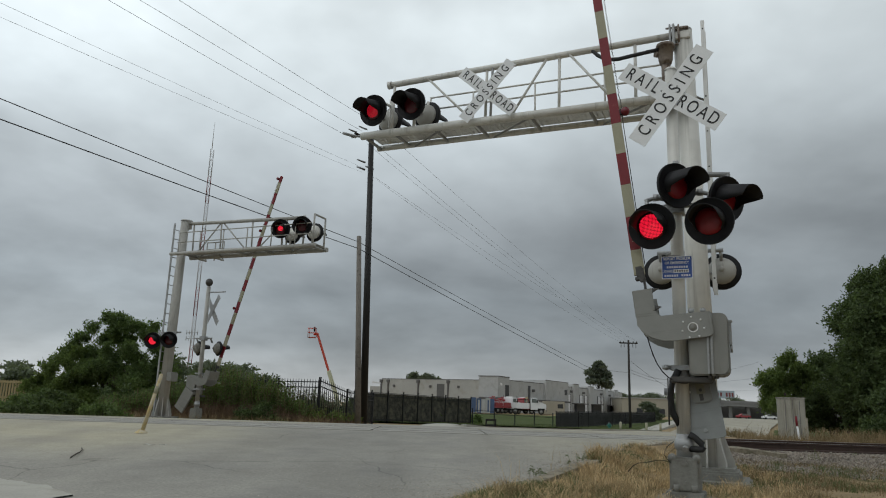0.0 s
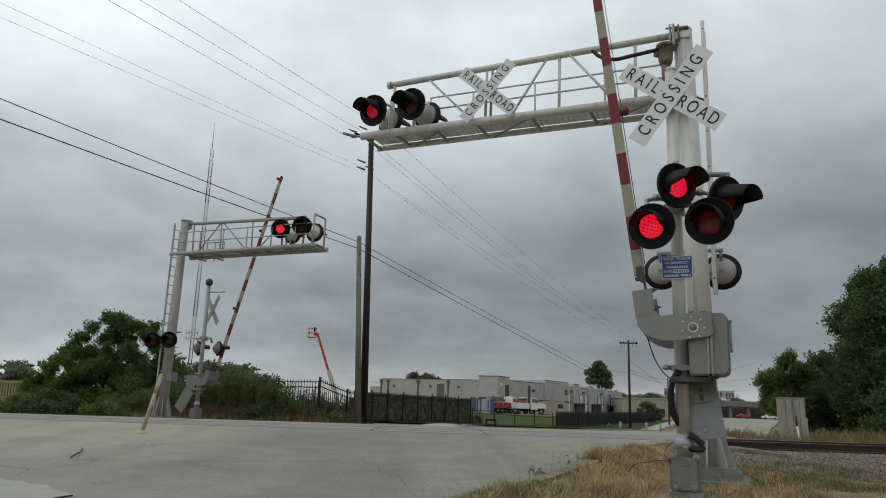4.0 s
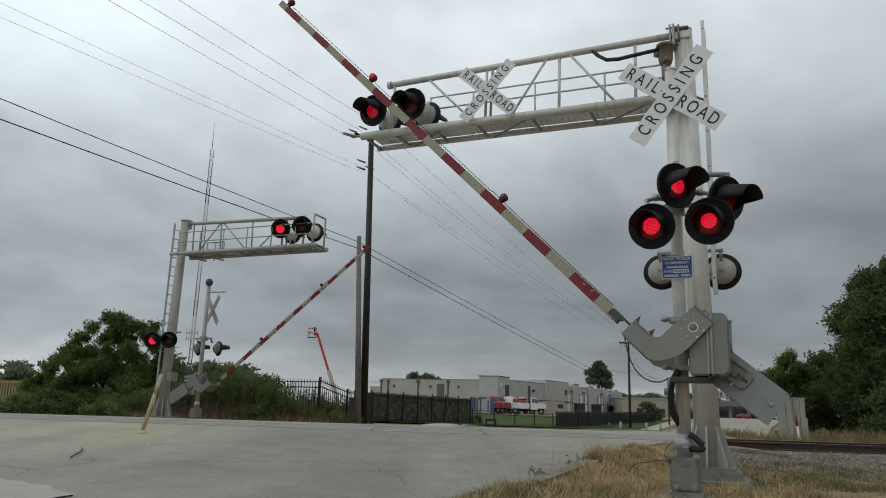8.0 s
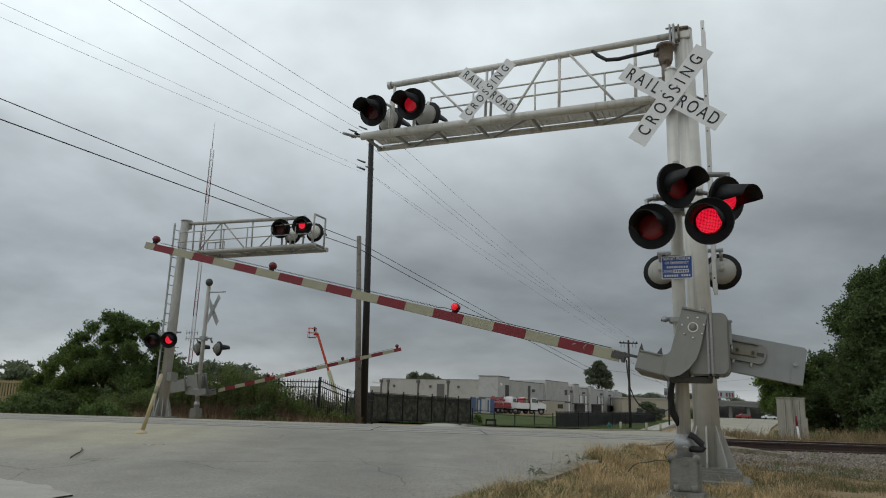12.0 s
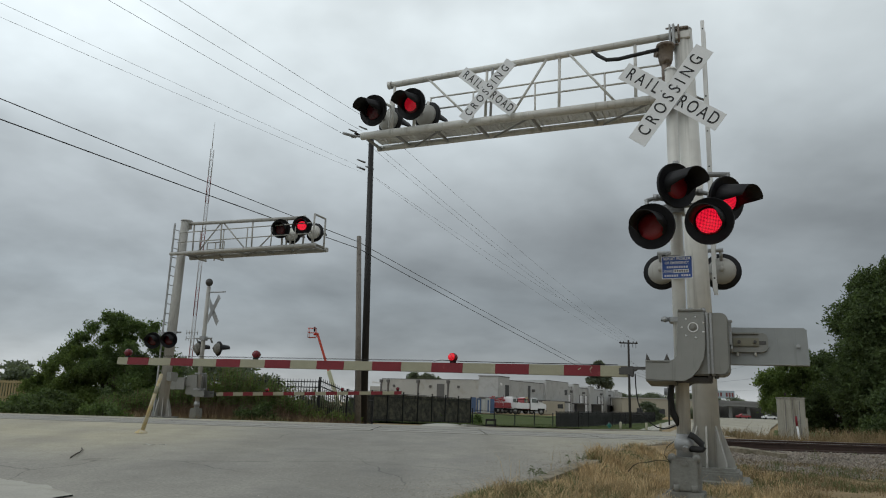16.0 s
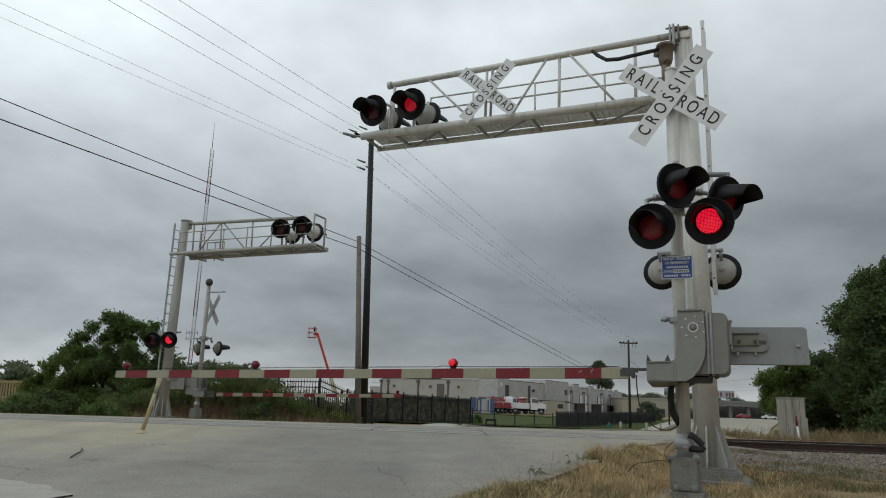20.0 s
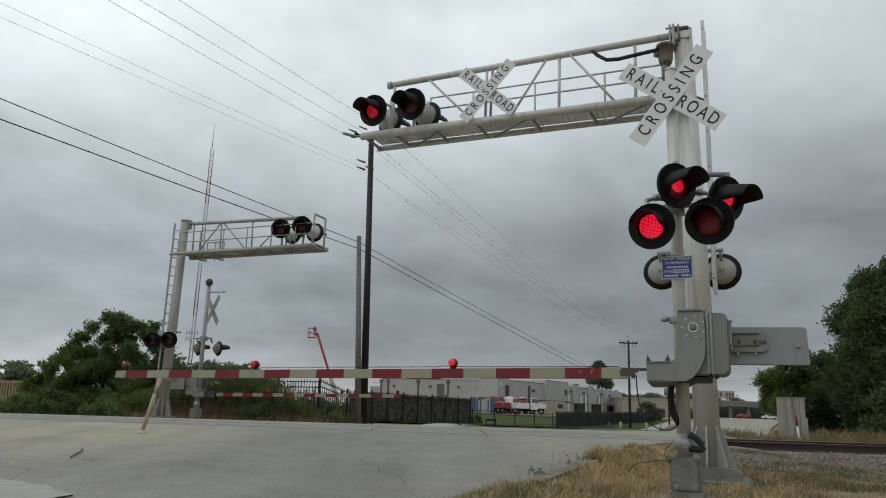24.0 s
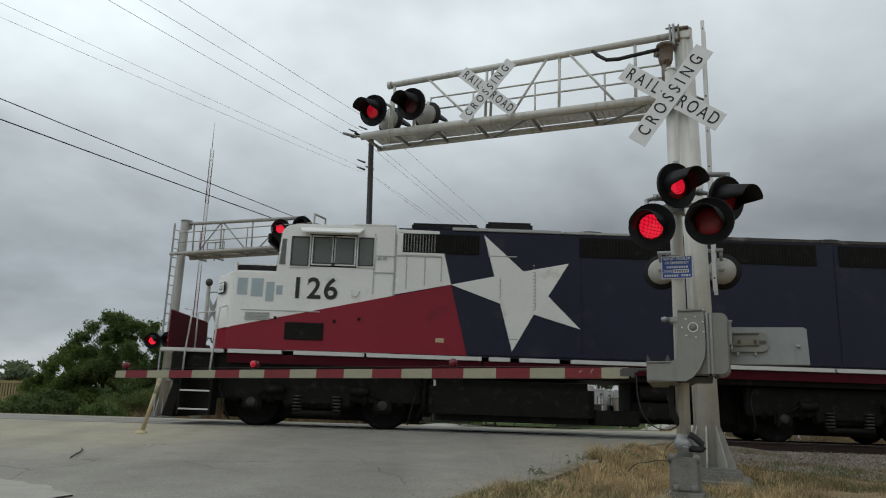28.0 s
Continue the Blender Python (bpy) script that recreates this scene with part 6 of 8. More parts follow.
plant("tree", -16.7, 33.0, dome(2, 20, 1.8, 1.0, 3.0, 0.35, 0.6), 0.07, 130, 0.055, 12, LEAF_PALE, "lower leafy tree beside the track", "tree", "trees behind the crossing", 0.72)
plant("bush", -17.7, 33.5, dome(3, 8, 1.0, 0.7, 1.7, 0.35, 0.55, 0.3), 0.05, 90, 0.065, 13, LEAF, "dark green bush beside the fence", "bush", "bushes beyond the track")
for k, (x, y, h, rx) in enumerate(((-9.4, 30.2, 1.7, 1.0), (-10.9, 30.0, 1.7, 0.9), (-12.6, 29.6, 1.1, 1.2), (-14.6, 28.4, 0.9, 1.2), (-15.9, 29.0, 0.8, 0.9), (-17.6, 29.4, 0.35, 1.2), (-8.2, 30.4, 1.8, 0.9))):
    plant("bush", x, y, dome(20 + k, 9, rx, 0.7, h, 0.3, 0.5, 0.2), 0.04, 65, 0.07, 30 + k, LEAF_DARK if k in (2, 3, 6) else LEAF, "scrubby green bush beside the track", "bush", "bushes beyond the track", 0.8)
for k, (x, y, h) in enumerate(((-7.6, 46.5, 1.3), (-5.2, 47.5, 1.5), (-3.2, 50.0, 1.3), (-1.2, 52.5, 1.4), (0.6, 55.0, 1.2), (2.0, 57.0, 1.0), (-9.5, 42.0, 1.6), (-11.5, 39.0, 1.8))):
    plant("bush", x, y, dome(60 + k, 8, 1.5, 0.7, h, 0.4, 0.6, 0.1), 0.04, 40, 0.1, 70 + k, LEAF, "dark brush behind the iron fence", "bush", "brush behind the fence")
for k, (x, y, h, rx) in enumerate(((-10.2, 22.6, 0.35, 0.7), (-12.0, 22.0, 0.4, 0.9), (-13.6, 22.4, 0.3, 0.8), (-6.6, 27.0, 0.7, 0.9))):
    plant("bush", x, y, dome(90 + k, 6, rx, 0.5, h, 0.2, 0.3, 0.1), 0.02, 50, 0.055, 95 + k, LEAF_DARK if k % 2 else LEAF, "low weedy bush at the edge of the track", "bush", "bushes beyond the track")
DRY_STEM = material("brown_dry_stems", (0.15, 0.1, 0.06), 0.9, 0, 0.5, 1.0, 20, 0, island=0.8)


def tall_weeds(x, y, rx, ry, h, n, seed, mat):
    """A stand of upright weeds: thin brown stems with green leaves on their upper part and dead grass at the foot."""
    rng = np.random.default_rng(seed)
    z = ground_z(x, y)
    t = thing("weeds", pose(x, y, z), "tall green weeds with brown stems by the track", "weeds", "weeds beyond the track")
    v, f, V = [], [], []
    for _ in range(n):
        px, py = rng.uniform(-rx, rx), rng.uniform(-ry, ry)
        top = h * (1 - 0.3 * (px / rx) ** 2) * rng.uniform(0.6, 1.08)
        lx, ly = rng.normal(0, 0.09, 2) * top
        k = len(v)
        for u, w in ((-0.02, 0.009), (0.5, 0.007), (1.0, 0.003)):
            cx, cy, cz = px + lx * max(0, u) ** 1.5, py + ly * max(0, u) ** 1.5, top * u
            v += [(cx - w, cy, cz), (cx + w, cy + w, cz), (cx, cy - w, cz)]
        f += [(k + r + a, k + r + (a + 1) % 3, k + r + 3 + (a + 1) % 3, k + r + 3 + a) for r in (0, 3) for a in range(3)]
        m = int(26 * top)
        u = rng.uniform(0.3, 1.0, (m, 1)) ** 0.7
        p = np.concatenate([px + lx * u ** 1.5, py + ly * u ** 1.5, top * u], 1) + rng.normal(size=(m, 3)) * 0.075 * (1.25 - u)
        a = rng.normal(size=(m, 3)) * (1, 1, 0.6) + (0, 0, 0.35)
        a /= np.linalg.norm(a, axis=1)[:, None]
        b = np.cross(a, rng.normal(size=(m, 3)))
        b /= np.linalg.norm(b, axis=1)[:, None]
        q = rng.uniform(0.03, 0.075, (m, 1)) * (1.2 - 0.5 * u)
        V.append(np.stack([p, p + a * q + b * q * 0.35, p + a * 2 * q, p + a * q - b * q * 0.35], 1).reshape(-1, 3))
    raw("stems", v, f, DRY_STEM, t)
    V = np.concatenate(V)
    raw("leaves", V, np.arange(len(V)).reshape(-1, 4), mat, t)

    def foot():
        return rng.uniform(-rx, rx) * 1.1, rng.uniform(-ry, ry) - 0.3, 0.0

    raw("dead_grass", *blades(int(n * 6), foot, 0.15, h * 0.42, 0.007, 0.7), DRY_STEM, t)
    return t


for k, (x, y, h) in enumerate(((-10.4, 29.0, 1.5), (-9.4, 28.8, 1.9), (-8.5, 28.9, 2.1), (-7.8, 28.7, 2.0), (-7.1, 28.8, 1.85), (-6.4, 28.9, 1.65), (-5.8, 29.2, 1.05), (-12.3, 28.4, 0.9), (-11.4, 28.6, 1.1))):
    tall_weeds(x, y, 0.65, 0.6, h, 110, 400 + k, LEAF_PALE if k in (2, 4) else LEAF)
for k, (x, y, h) in enumerate(((-6.5, 33.2, 1.7), (-5.8, 33.6, 1.5), (-5.2, 34.0, 1.3), (-4.6, 34.6, 1.2), (-7.4, 33.0, 1.9))):
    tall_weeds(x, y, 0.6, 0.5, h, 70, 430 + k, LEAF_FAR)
for k, (x, y, h) in enumerate(((-5.2, 29.8, 0.75), (-4.4, 30.4, 0.6), (-3.7, 31.3, 0.5))):
    tall_weeds(x, y, 0.55, 0.4, h, 45, 445 + k, LEAF_PALE)
# dense trees at the right
plant("tree", 18.4, 27.0, dome(5, 70, 3.4, 1.7, 7.6, 0.7, 1.1) + dome(105, 22, 2.8, 1.2, 3.0, 0.6, 0.9, 0.3), 0.14, 130, 0.07, 41, LEAF_DARK, "tall dense dark green tree by the track", "tree", "trees beside the track")
plant("tree", 24.5, 29.0, dome(6, 48, 3.0, 1.7, 8.6, 0.9, 1.3), 0.15, 110, 0.075, 42, LEAF_DARK, "tall dense green tree by the track", "tree", "trees beside the track")
plant("tree", 17.0, 26.2, dome(15, 44, 1.9, 1.3, 6.9, 0.5, 0.85), 0.1, 130, 0.068, 47, LEAF_DARK, "dense dark green tree with an uneven edge", "tree", "trees beside the track")
plant("tree", 17.2, 27.4, clump(115, 46, 1.75, 1.2, 1.8, 6.6, 0.5, 0.8), 0.12, 120, 0.066, 117, LEAF_DARK, "tall dark green tree with a dense crown", "tree", "trees beside the track")
plant("tree", 16.7, 30.5, dome(7, 38, 2.1, 1.2, 3.7, 0.45, 0.7), 0.09, 130, 0.062, 43, LEAF_DARK, "drooping green tree behind the equipment cabinet", "tree", "trees beside the track")
plant("tree", 14.95, 30.6, dome(8, 18, 1.25, 0.9, 3.75, 0.35, 0.55, 1.5), 0.08, 140, 0.06, 44, LEAF_PALE, "small olive green tree", "tree", "trees beside the track")
plant("bush", 16.4, 25.0, clump(9, 10, 2.0, 0.7, 0.3, 1.5, 0.5, 0.8), 0.05, 140, 0.062, 45, LEAF_DARK, "dark bush at the foot of the trees", "bush", "bushes beside the track")
plant("bush", 19.5, 24.4, clump(10, 12, 2.6, 0.7, 0.3, 2.0, 0.6, 0.9), 0.05, 140, 0.062, 46, LEAF_DARK, "dark bush at the foot of the trees", "bush", "bushes beside the track")
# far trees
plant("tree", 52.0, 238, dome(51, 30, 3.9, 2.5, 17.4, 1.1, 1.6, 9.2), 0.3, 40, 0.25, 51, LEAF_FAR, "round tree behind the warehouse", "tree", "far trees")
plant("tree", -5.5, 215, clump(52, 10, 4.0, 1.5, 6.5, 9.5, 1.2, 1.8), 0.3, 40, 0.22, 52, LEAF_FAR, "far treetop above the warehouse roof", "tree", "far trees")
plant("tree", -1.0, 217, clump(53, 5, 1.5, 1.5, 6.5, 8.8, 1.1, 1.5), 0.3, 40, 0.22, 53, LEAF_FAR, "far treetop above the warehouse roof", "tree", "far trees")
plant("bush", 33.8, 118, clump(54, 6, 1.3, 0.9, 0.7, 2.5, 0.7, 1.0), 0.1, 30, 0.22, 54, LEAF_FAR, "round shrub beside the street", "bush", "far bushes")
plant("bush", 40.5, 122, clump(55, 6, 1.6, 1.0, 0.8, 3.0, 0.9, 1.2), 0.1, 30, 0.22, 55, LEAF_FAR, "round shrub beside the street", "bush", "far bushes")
rnd = random.Random(5)
far_blobs = [(rnd.uniform(-95, -25), rnd.uniform(95, 110), rnd.uniform(0.5, 4.6), 2.2, 2, 1.4) for _ in range(60)]
far_blobs += [(rnd.uniform(75, 120), rnd.uniform(262, 285), rnd.uniform(1, 6.5), 3.2, 3, 2.0) for _ in range(40)]
far_blobs += [(rnd.uniform(52, 80), rnd.uniform(262, 285), rnd.uniform(4, 6.0), 3.2, 3, 1.6) for _ in range(26)]
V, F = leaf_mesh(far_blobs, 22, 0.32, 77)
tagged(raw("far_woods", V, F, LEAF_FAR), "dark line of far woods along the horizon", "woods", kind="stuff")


# ---------- fences ----------
def fence_run(a, b, height, bays, gap, label, category="fence", pickets=True, screen=None, start=None, fall=None):
    """Iron fence from a to b: posts, rails and pickets."""
    a, b = Vector(a), Vector(b)
    d = b - a
    length = d.length
    ang = math.degrees(math.atan2(d.y, d.x))
    z0 = ground_z(*a) if start is None else start
    slope = (ground_z(*b) - z0 if fall is None else -fall) / length
    f = thing("fence", pose(a.x, a.y, z0, 0, 0, ang), label, category, "iron fences")
    post = rail = pick = None
    for i in range(bays + 1):
        u = length * i / bays
        if post is None:
            ob = shape("post", IRON, f, [(box, -0.035, 0.035, -0.035, 0.035, -0.1, height + 0.06, None, 0.006), (box, -0.045, 0.045, -0.045, 0.045, height + 0.06, height + 0.09)])
            post = ob.data
        else:
            ob = new("post", post)
            ob.parent = f
        ob.location = (u, 0, slope * u)
    for z in (0.15, height - 0.28, height - 0.06):
        shape("fence_rail", IRON, f, [(plate, [(0, z - 0.02), (length, z - 0.02 + slope * length), (length, z + 0.02 + slope * length), (0, z + 0.02)], -0.018, 0.018)])
    if pickets:
        n = int(length / gap)
        if n > 300:
            n = 300
        for i in range(n):
            u = (i + 0.5) * length / n
            if pick is None:
                ob = shape("picket", IRON, f, [(box, -0.01, 0.01, -0.01, 0.01, 0.06, height - 0.01), (plate, [(-0.012, height - 0.01), (0.012, height - 0.01), (0, height + 0.07)], -0.01, 0.01)])
                pick = ob.data
            else:
                ob = new("picket", pick)
                ob.parent = f
            ob.location = (u, 0, slope * u)
    if screen:
        shape("screen", screen, f, [(plate, [(0, 0.05), (length, 0.05 + slope * length), (length, height - 0.1 + slope * length), (0, height - 0.1)], 0.03, 0.045)], "dark overgrown mesh screen")
    return f


MESH = material("black_fence_mesh", (0.075, 0.075, 0.07), 0.8, 0, 0.5, 0.8, 10, 0.3)
SCREEN = material("dark_overgrown_mesh", (0.042, 0.04, 0.03), 0.9, 0, 0.9, 1.4, 9, 0.5, (0.095, 0.088, 0.06), 0.52)
fence_run((-10.5, 32.4), (-4.96, 30.7), 1.75, 3, 0.13, "black iron picket fence behind the bushes")
fence_run((-4.96, 30.7), (-3.98, 32.3), 1.75, 1, 0.13, "black iron picket fence running down from its corner", start=-0.3, fall=0.42)
fence_run((-3.98, 32.3), (-3.1, 35.2), 1.75, 1, 0.13, "black iron picket fence running down from its corner", start=-0.72, fall=0.1)
fence_run((-5.17, 45.82), (2.45, 54.8), 1.88, 8, 0.13, "dark iron fence with an overgrown screen", pickets=False, screen=SCREEN, fall=0.14)
fence_run((2.6, 55.0), (9.6, 61.5), 1.2, 4, 1.0, "low open black rail fence along the lawn", pickets=False)
fence_run((10.2, 63.5), (33.0, 112), 1.45, 14, 0.18, "low black picket fence with a dark mesh screen", screen=MESH)


# ---------- poles and wires ----------
def pole(name, x, y, top, r, mat, label, lean=0.0):
    z = ground_z(x, y)
    p = thing(name, pose(x, y, z), label, "utility pole", "utility poles")
    shape("shaft", mat, p, [(rod, (0, 0, -0.3), (lean, 0, top - z), r, r * 0.72, 14), (turned, [(0, r * 0.72), (0.03, r * 0.5), (0.04, 0)], pose(lean, 0, top - z, 90))])
    return p, top - z


STEEL = material("black_brown_steel_pole", (0.022, 0.021, 0.02), 0.55, 0.3, 0.25, 3, 40, 0.05)
INSUL = material("grey_insulator", (0.16, 0.16, 0.165), 0.4, 0, 0.2, 5, 40, 0)
p, h = pole("utility_pole", -3.18, 32.0, 12.95, 0.17, STEEL, "tall black steel utility pole beside the road", -0.36)
shape("pole_arm", STEEL, p, [(rod, (-0.4, 0, h - 0.25), (-1.1, -0.4, h - 0.2), 0.05), (rod, (-0.4, 0, h - 0.25), (0.5, 0.3, h - 0.2), 0.05)])
for dx, dy, dz in ((-1.0, -0.4, -0.15), (-0.55, -0.3, 0.05), (0.3, -0.2, -0.1), (-0.55, -0.25, -1.55), (-0.6, 0.2, -1.75), (-0.2, 0.25, -1.7)):
    shape("insulator", INSUL, p, [(rod, (dx, dy, h + dz), (dx - 0.35, dy - 0.25, h + dz + 0.05), 0.045, 0.03)])
pole("utility_pole", -3.3, 31.0, 7.7, 0.14, WOOD_POLE, "short weathered wooden pole beside the steel pole", -0.42)
p, h = pole("utility_pole", 19.55, 75.0, 7.75, 0.14, DARK_WOOD, "dark wooden utility pole with a crossarm")
shape("crossarm", DARK_WOOD, p, [(box, -0.95, 0.95, -0.06, 0.06, h - 0.35, h - 0.22, pose(0, 0, 0, 0, 0, 0))])
for dx in (-0.85, -0.5, 0.5, 0.85):
    shape("insulator", INSUL, p, [(rod, (dx, 0, h - 0.22), (dx, 0, h - 0.05), 0.05, 0.03), (rod, (dx * 0.9, 0, h - 0.36), (dx * 0.9, 0, h - 0.75), 0.035)])
p, h = pole("utility_pole", 27.6, 88.0, 4.6, 0.1, DARK_WOOD, "small dark pole with a transformer")
shape("transformer", INSUL, p, [(rod, (-0.3, 0, h - 2.0), (-0.3, 0, h - 1.2), 0.2, None, 14)])


def wire(pts, r, sag, mat, label):
    """A hanging wire through the given points."""
    t = thing("power_line", pose(0, 0, 0), label, "power line", "overhead wires")
    bm = bmesh.new()
    for a, b in zip(pts, pts[1:]):
        a, b = Vector(a), Vector(b)
        n = 14
        line = []
        for i in range(n + 1):
            k = i / n
            q = a.lerp(b, k)
            q.z -= sag * 4 * k * (1 - k)
            line.append(q)
        tube(bm, line, r, 5)
    part("wire", bm, mat, t)


wire([(-13.92, 12.1, 7.89), (-3.75, 31.0, 7.47), (14.68, 72.0, 4.69)], 0.014, 0.05, WIRE, "dark sagging service cable over the crossing")
wire([(-13.8, 12.1, 7.25), (-3.73, 31.0, 7.17), (14.4, 72.0, 4.4)], 0.017, 0.05, WIRE, "dark sagging service cable over the crossing")
wire([(-10.32, 11.89, 9.85), (-4.68, 31.6, 12.64)], 0.0065, 0.05, THIN_WIRE, "thin bare power line to the steel pole")
wire([(-9.44, 11.82, 9.77), (-3.99, 31.8, 12.96)], 0.0065, 0.05, THIN_WIRE, "thin bare power line to the steel pole")
wire([(-8.34, 11.75, 9.69), (-3.28, 32.0, 13.35)], 0.0065, 0.05, THIN_WIRE, "thin bare power line to the steel pole")
wire([(-12.65, 9.05, 8.61), (-3.7, 32.0, 11.16)], 0.0042, 0.05, THIN_WIRE, "thin pale power line below the pole top")
wire([(-12.5, 9.05, 8.18), (-3.9, 32.0, 11.01)], 0.0042, 0.05, THIN_WIRE, "thin pale power line below the pole top")
wire([(-3.71, 32.0, 12.41), (18.85, 75.0, 7.76)], 0.006, 0.45, THIN_WIRE, "thin power line running on along the street")
wire([(-3.12, 32.0, 12.23), (19.32, 75.0, 7.78)], 0.006, 0.45, THIN_WIRE, "thin power line running on along the street")
wire([(-2.67, 32.0, 12.86), (20.14, 75.0, 7.8)], 0.006, 0.45, THIN_WIRE, "thin power line running on along the street")
wire([(-3.5, 32.0, 10.89), (18.73, 75.0, 7.52)], 0.005, 0.45, THIN_WIRE, "thin pale power line running on along the street")
wire([(-3.23, 32.0, 10.76), (20.61, 75.0, 7.59)], 0.005, 0.45, THIN_WIRE, "thin pale power line running on along the street")
wire([(14.68, 72.0, 4.69), (19.65, 75.0, 4.43)], 0.014, 0.05, WIRE, "dark cable meeting the wooden pole")
wire([(19.78, 75.0, 4.72), (28.16, 88.0, 4.46), (57.42, 130.0, 10.03)], 0.014, 0.3, WIRE, "dark cable between the far poles")
wire([(19.77, 75.0, 4.43), (28.14, 88.0, 3.92), (57.25, 130.0, 7.23)], 0.012, 0.2, WIRE, "dark cable between the far poles")
wire([(19.8, 75.0, 5.59), (28.11, 88.0, 3.25), (57.12, 130.0, 5.05)], 0.012, 0.2, WIRE, "dark cable between the far poles")
# ---------- warehouse and yard ----------
PANELWALL = material("pale_tilt_up_concrete", (0.41, 0.4, 0.37), 0.85, 0, 0.14, 0.25, 8, 0.05, (0.36, 0.345, 0.305), 0.58)
PANELWALL2 = material("grey_white_tilt_up_concrete", (0.44, 0.44, 0.428), 0.85, 0, 0.14, 0.25, 8, 0.05, (0.36, 0.355, 0.335), 0.58)
JOINT = material("dark_joint", (0.12, 0.115, 0.11), 0.8, 0, 0.2, 2, 20, 0)
DOCK = material("dark_dock_opening", (0.03, 0.031, 0.033), 0.5, 0, 0.3, 2, 20, 0)
BEIGE = material("beige_block_wall", (0.36, 0.33, 0.26), 0.85, 0, 0.12, 0.3, 10, 0.05)
PLAIN_WHITE = material("white_vehicle_paint", (0.72, 0.72, 0.72), 0.35, 0, 0.06, 2, 30, 0)
VEH_RED = material("red_vehicle_paint", (0.3, 0.04, 0.046), 0.35, 0, 0.15, 2, 30, 0)
VEH_BLUE = material("blue_tarpaulin", (0.06, 0.1, 0.19), 0.5, 0, 0.2, 2, 30, 0)
TYRE = material("black_tyre", (0.015, 0.015, 0.015), 0.8, 0, 0.2, 4, 40, 0.1)
ORANGE = material("orange_lift_paint", (0.55, 0.07, 0.04), 0.45, 0, 0.15, 2, 30, 0)
LIFT_YELLOW = material("pale_yellow_lift_paint", (0.56, 0.53, 0.36), 0.45, 0, 0.15, 2, 30, 0)


def warehouse():
    w = thing("warehouse", pose(0, 0, -1.32), "long pale concrete warehouse with loading docks", "warehouse")
    turn = math.degrees(math.atan2(40, -70))
    A = pose(8.71, 149.15, 0, 0, 0, turn)  # the blank wall runs back to the left of the corner block
    seams = (0.0, 7.7, 15.0, 22.65, 24.5)
    for a, b in zip(seams, seams[1:]):
        shape("wall_panel", PANELWALL, w, [(box, a + 0.03, b - 0.03, -14, 0.0, -0.3, 7.1, A, 0.02)], "pale concrete wall panel")
        shape("downpipe", JOINT, w, [(box, b - 0.14, b + 0.14, 0, 0.2, 1.5, 6.6, A), (box, b - 0.32, b + 0.32, 0, 0.35, 6.35, 6.95, A)])
        shape("parapet", JOINT, w, [(box, a, b, -0.2, 0.06, 7.1, 7.2, A)])
    shape("end_canopy", PLAIN_WHITE, w, [(box, 24.4, 27.2, -4, -0.4, 6.2, 6.5, A)])
    shape("end_wing", PANELWALL, w, [(box, 24.5, 31, -14, -5, -0.3, 5.6, A, 0.02)])
    for u in (21.1, 12.0, 5.2):
        shape("wall_lamp", JOINT, w, [(box, u - 0.22, u + 0.22, 0, 0.3, 5.4, 5.9, A)])
    shape("side_door", JOINT, w, [(box, 8.6, 10.4, 0, 0.05, 3.0, 6.2, A)], "dull closed door")
    # taller corner block
    C = pose(11.8, 146.0, 0, 0, 0, turn)
    shape("corner_block", PANELWALL2, w, [(box, 0, 4.25, -5.6, 0, -0.3, 7.85, C, 0.02)], "taller grey corner block")
    shape("block_coping", JOINT, w, [(box, -0.08, 4.33, -5.7, 0.08, 7.85, 7.98, C)])
    shape("canopy", JOINT, w, [(box, -0.6, 3.6, -4.6, 1.2, 3.35, 3.75, C, 0.02)])
    shape("recess", DOCK, w, [(box, -0.04, 0.0, -5.4, -3.6, 3.9, 6.3, C)])
    shape("corner_lamp", LAMP_DULL, w, [(box, -0.3, 0.0, -1.5, -1.15, 6.1, 6.6, C)])
    # dock wall that runs away from the corner
    D = pose(15.6, 153.0, 0, 0, 0, math.degrees(math.atan2(70, 40)))
    steps = ((-2, 8.0, 7.3, 0.1), (8.0, 17.4, 7.35, 0.1), (17.4, 32.3, 8.2, -0.5), (32.3, 36.5, 7.3, 0.1), (36.5, 40.6, 8.1, -0.4), (40.6, 48.9, 7.35, 0.1), (48.9, 53, 7.95, -0.4), (53, 62.8, 7.3, 0.1), (62.8, 66, 7.85, -0.4), (66, 73, 7.25, 0.1), (73, 76, 7.75, -0.4), (76, 82, 7.2, 0.1))
    for u0, u1, h, front in steps:
        shape("dock_wall", PANELWALL2, w, [(box, u0 + 0.04, u1 - 0.04, front, 14, -0.3, h, D, 0.02)], "grey white dock wall panel")
        shape("coping", JOINT, w, [(box, u0, u1, front - 0.06, front + 0.3, h, h + 0.1, D)])
    for u0, u1 in ((33.4, 34.9), (42.0, 44.3), (45.9, 47.8), (57.3, 59.6), (60.4, 62.2), (69.6, 71.4), (71.9, 72.9), (77.0, 78.6)):
        shape("dock_door", PLAIN_WHITE, w, [(box, u0, u1, -0.06, 0.12, 0.4, 5.45, D)], "tall white dock door")
        shape("door_frame", JOINT, w, [(box, u0 - 0.2, u0, -0.1, 0.12, 0.4, 5.6, D), (box, u1, u1 + 0.2, -0.1, 0.12, 0.4, 5.6, D)])
    for u0, u1 in ((36.9, 43.5), (50.5, 56.6), (64.8, 70.0)):
        shape("dock_opening", DOCK, w, [(box, u0, u1, -1.0, 0.12, 0.2, 3.2, D)], "dark loading bay")
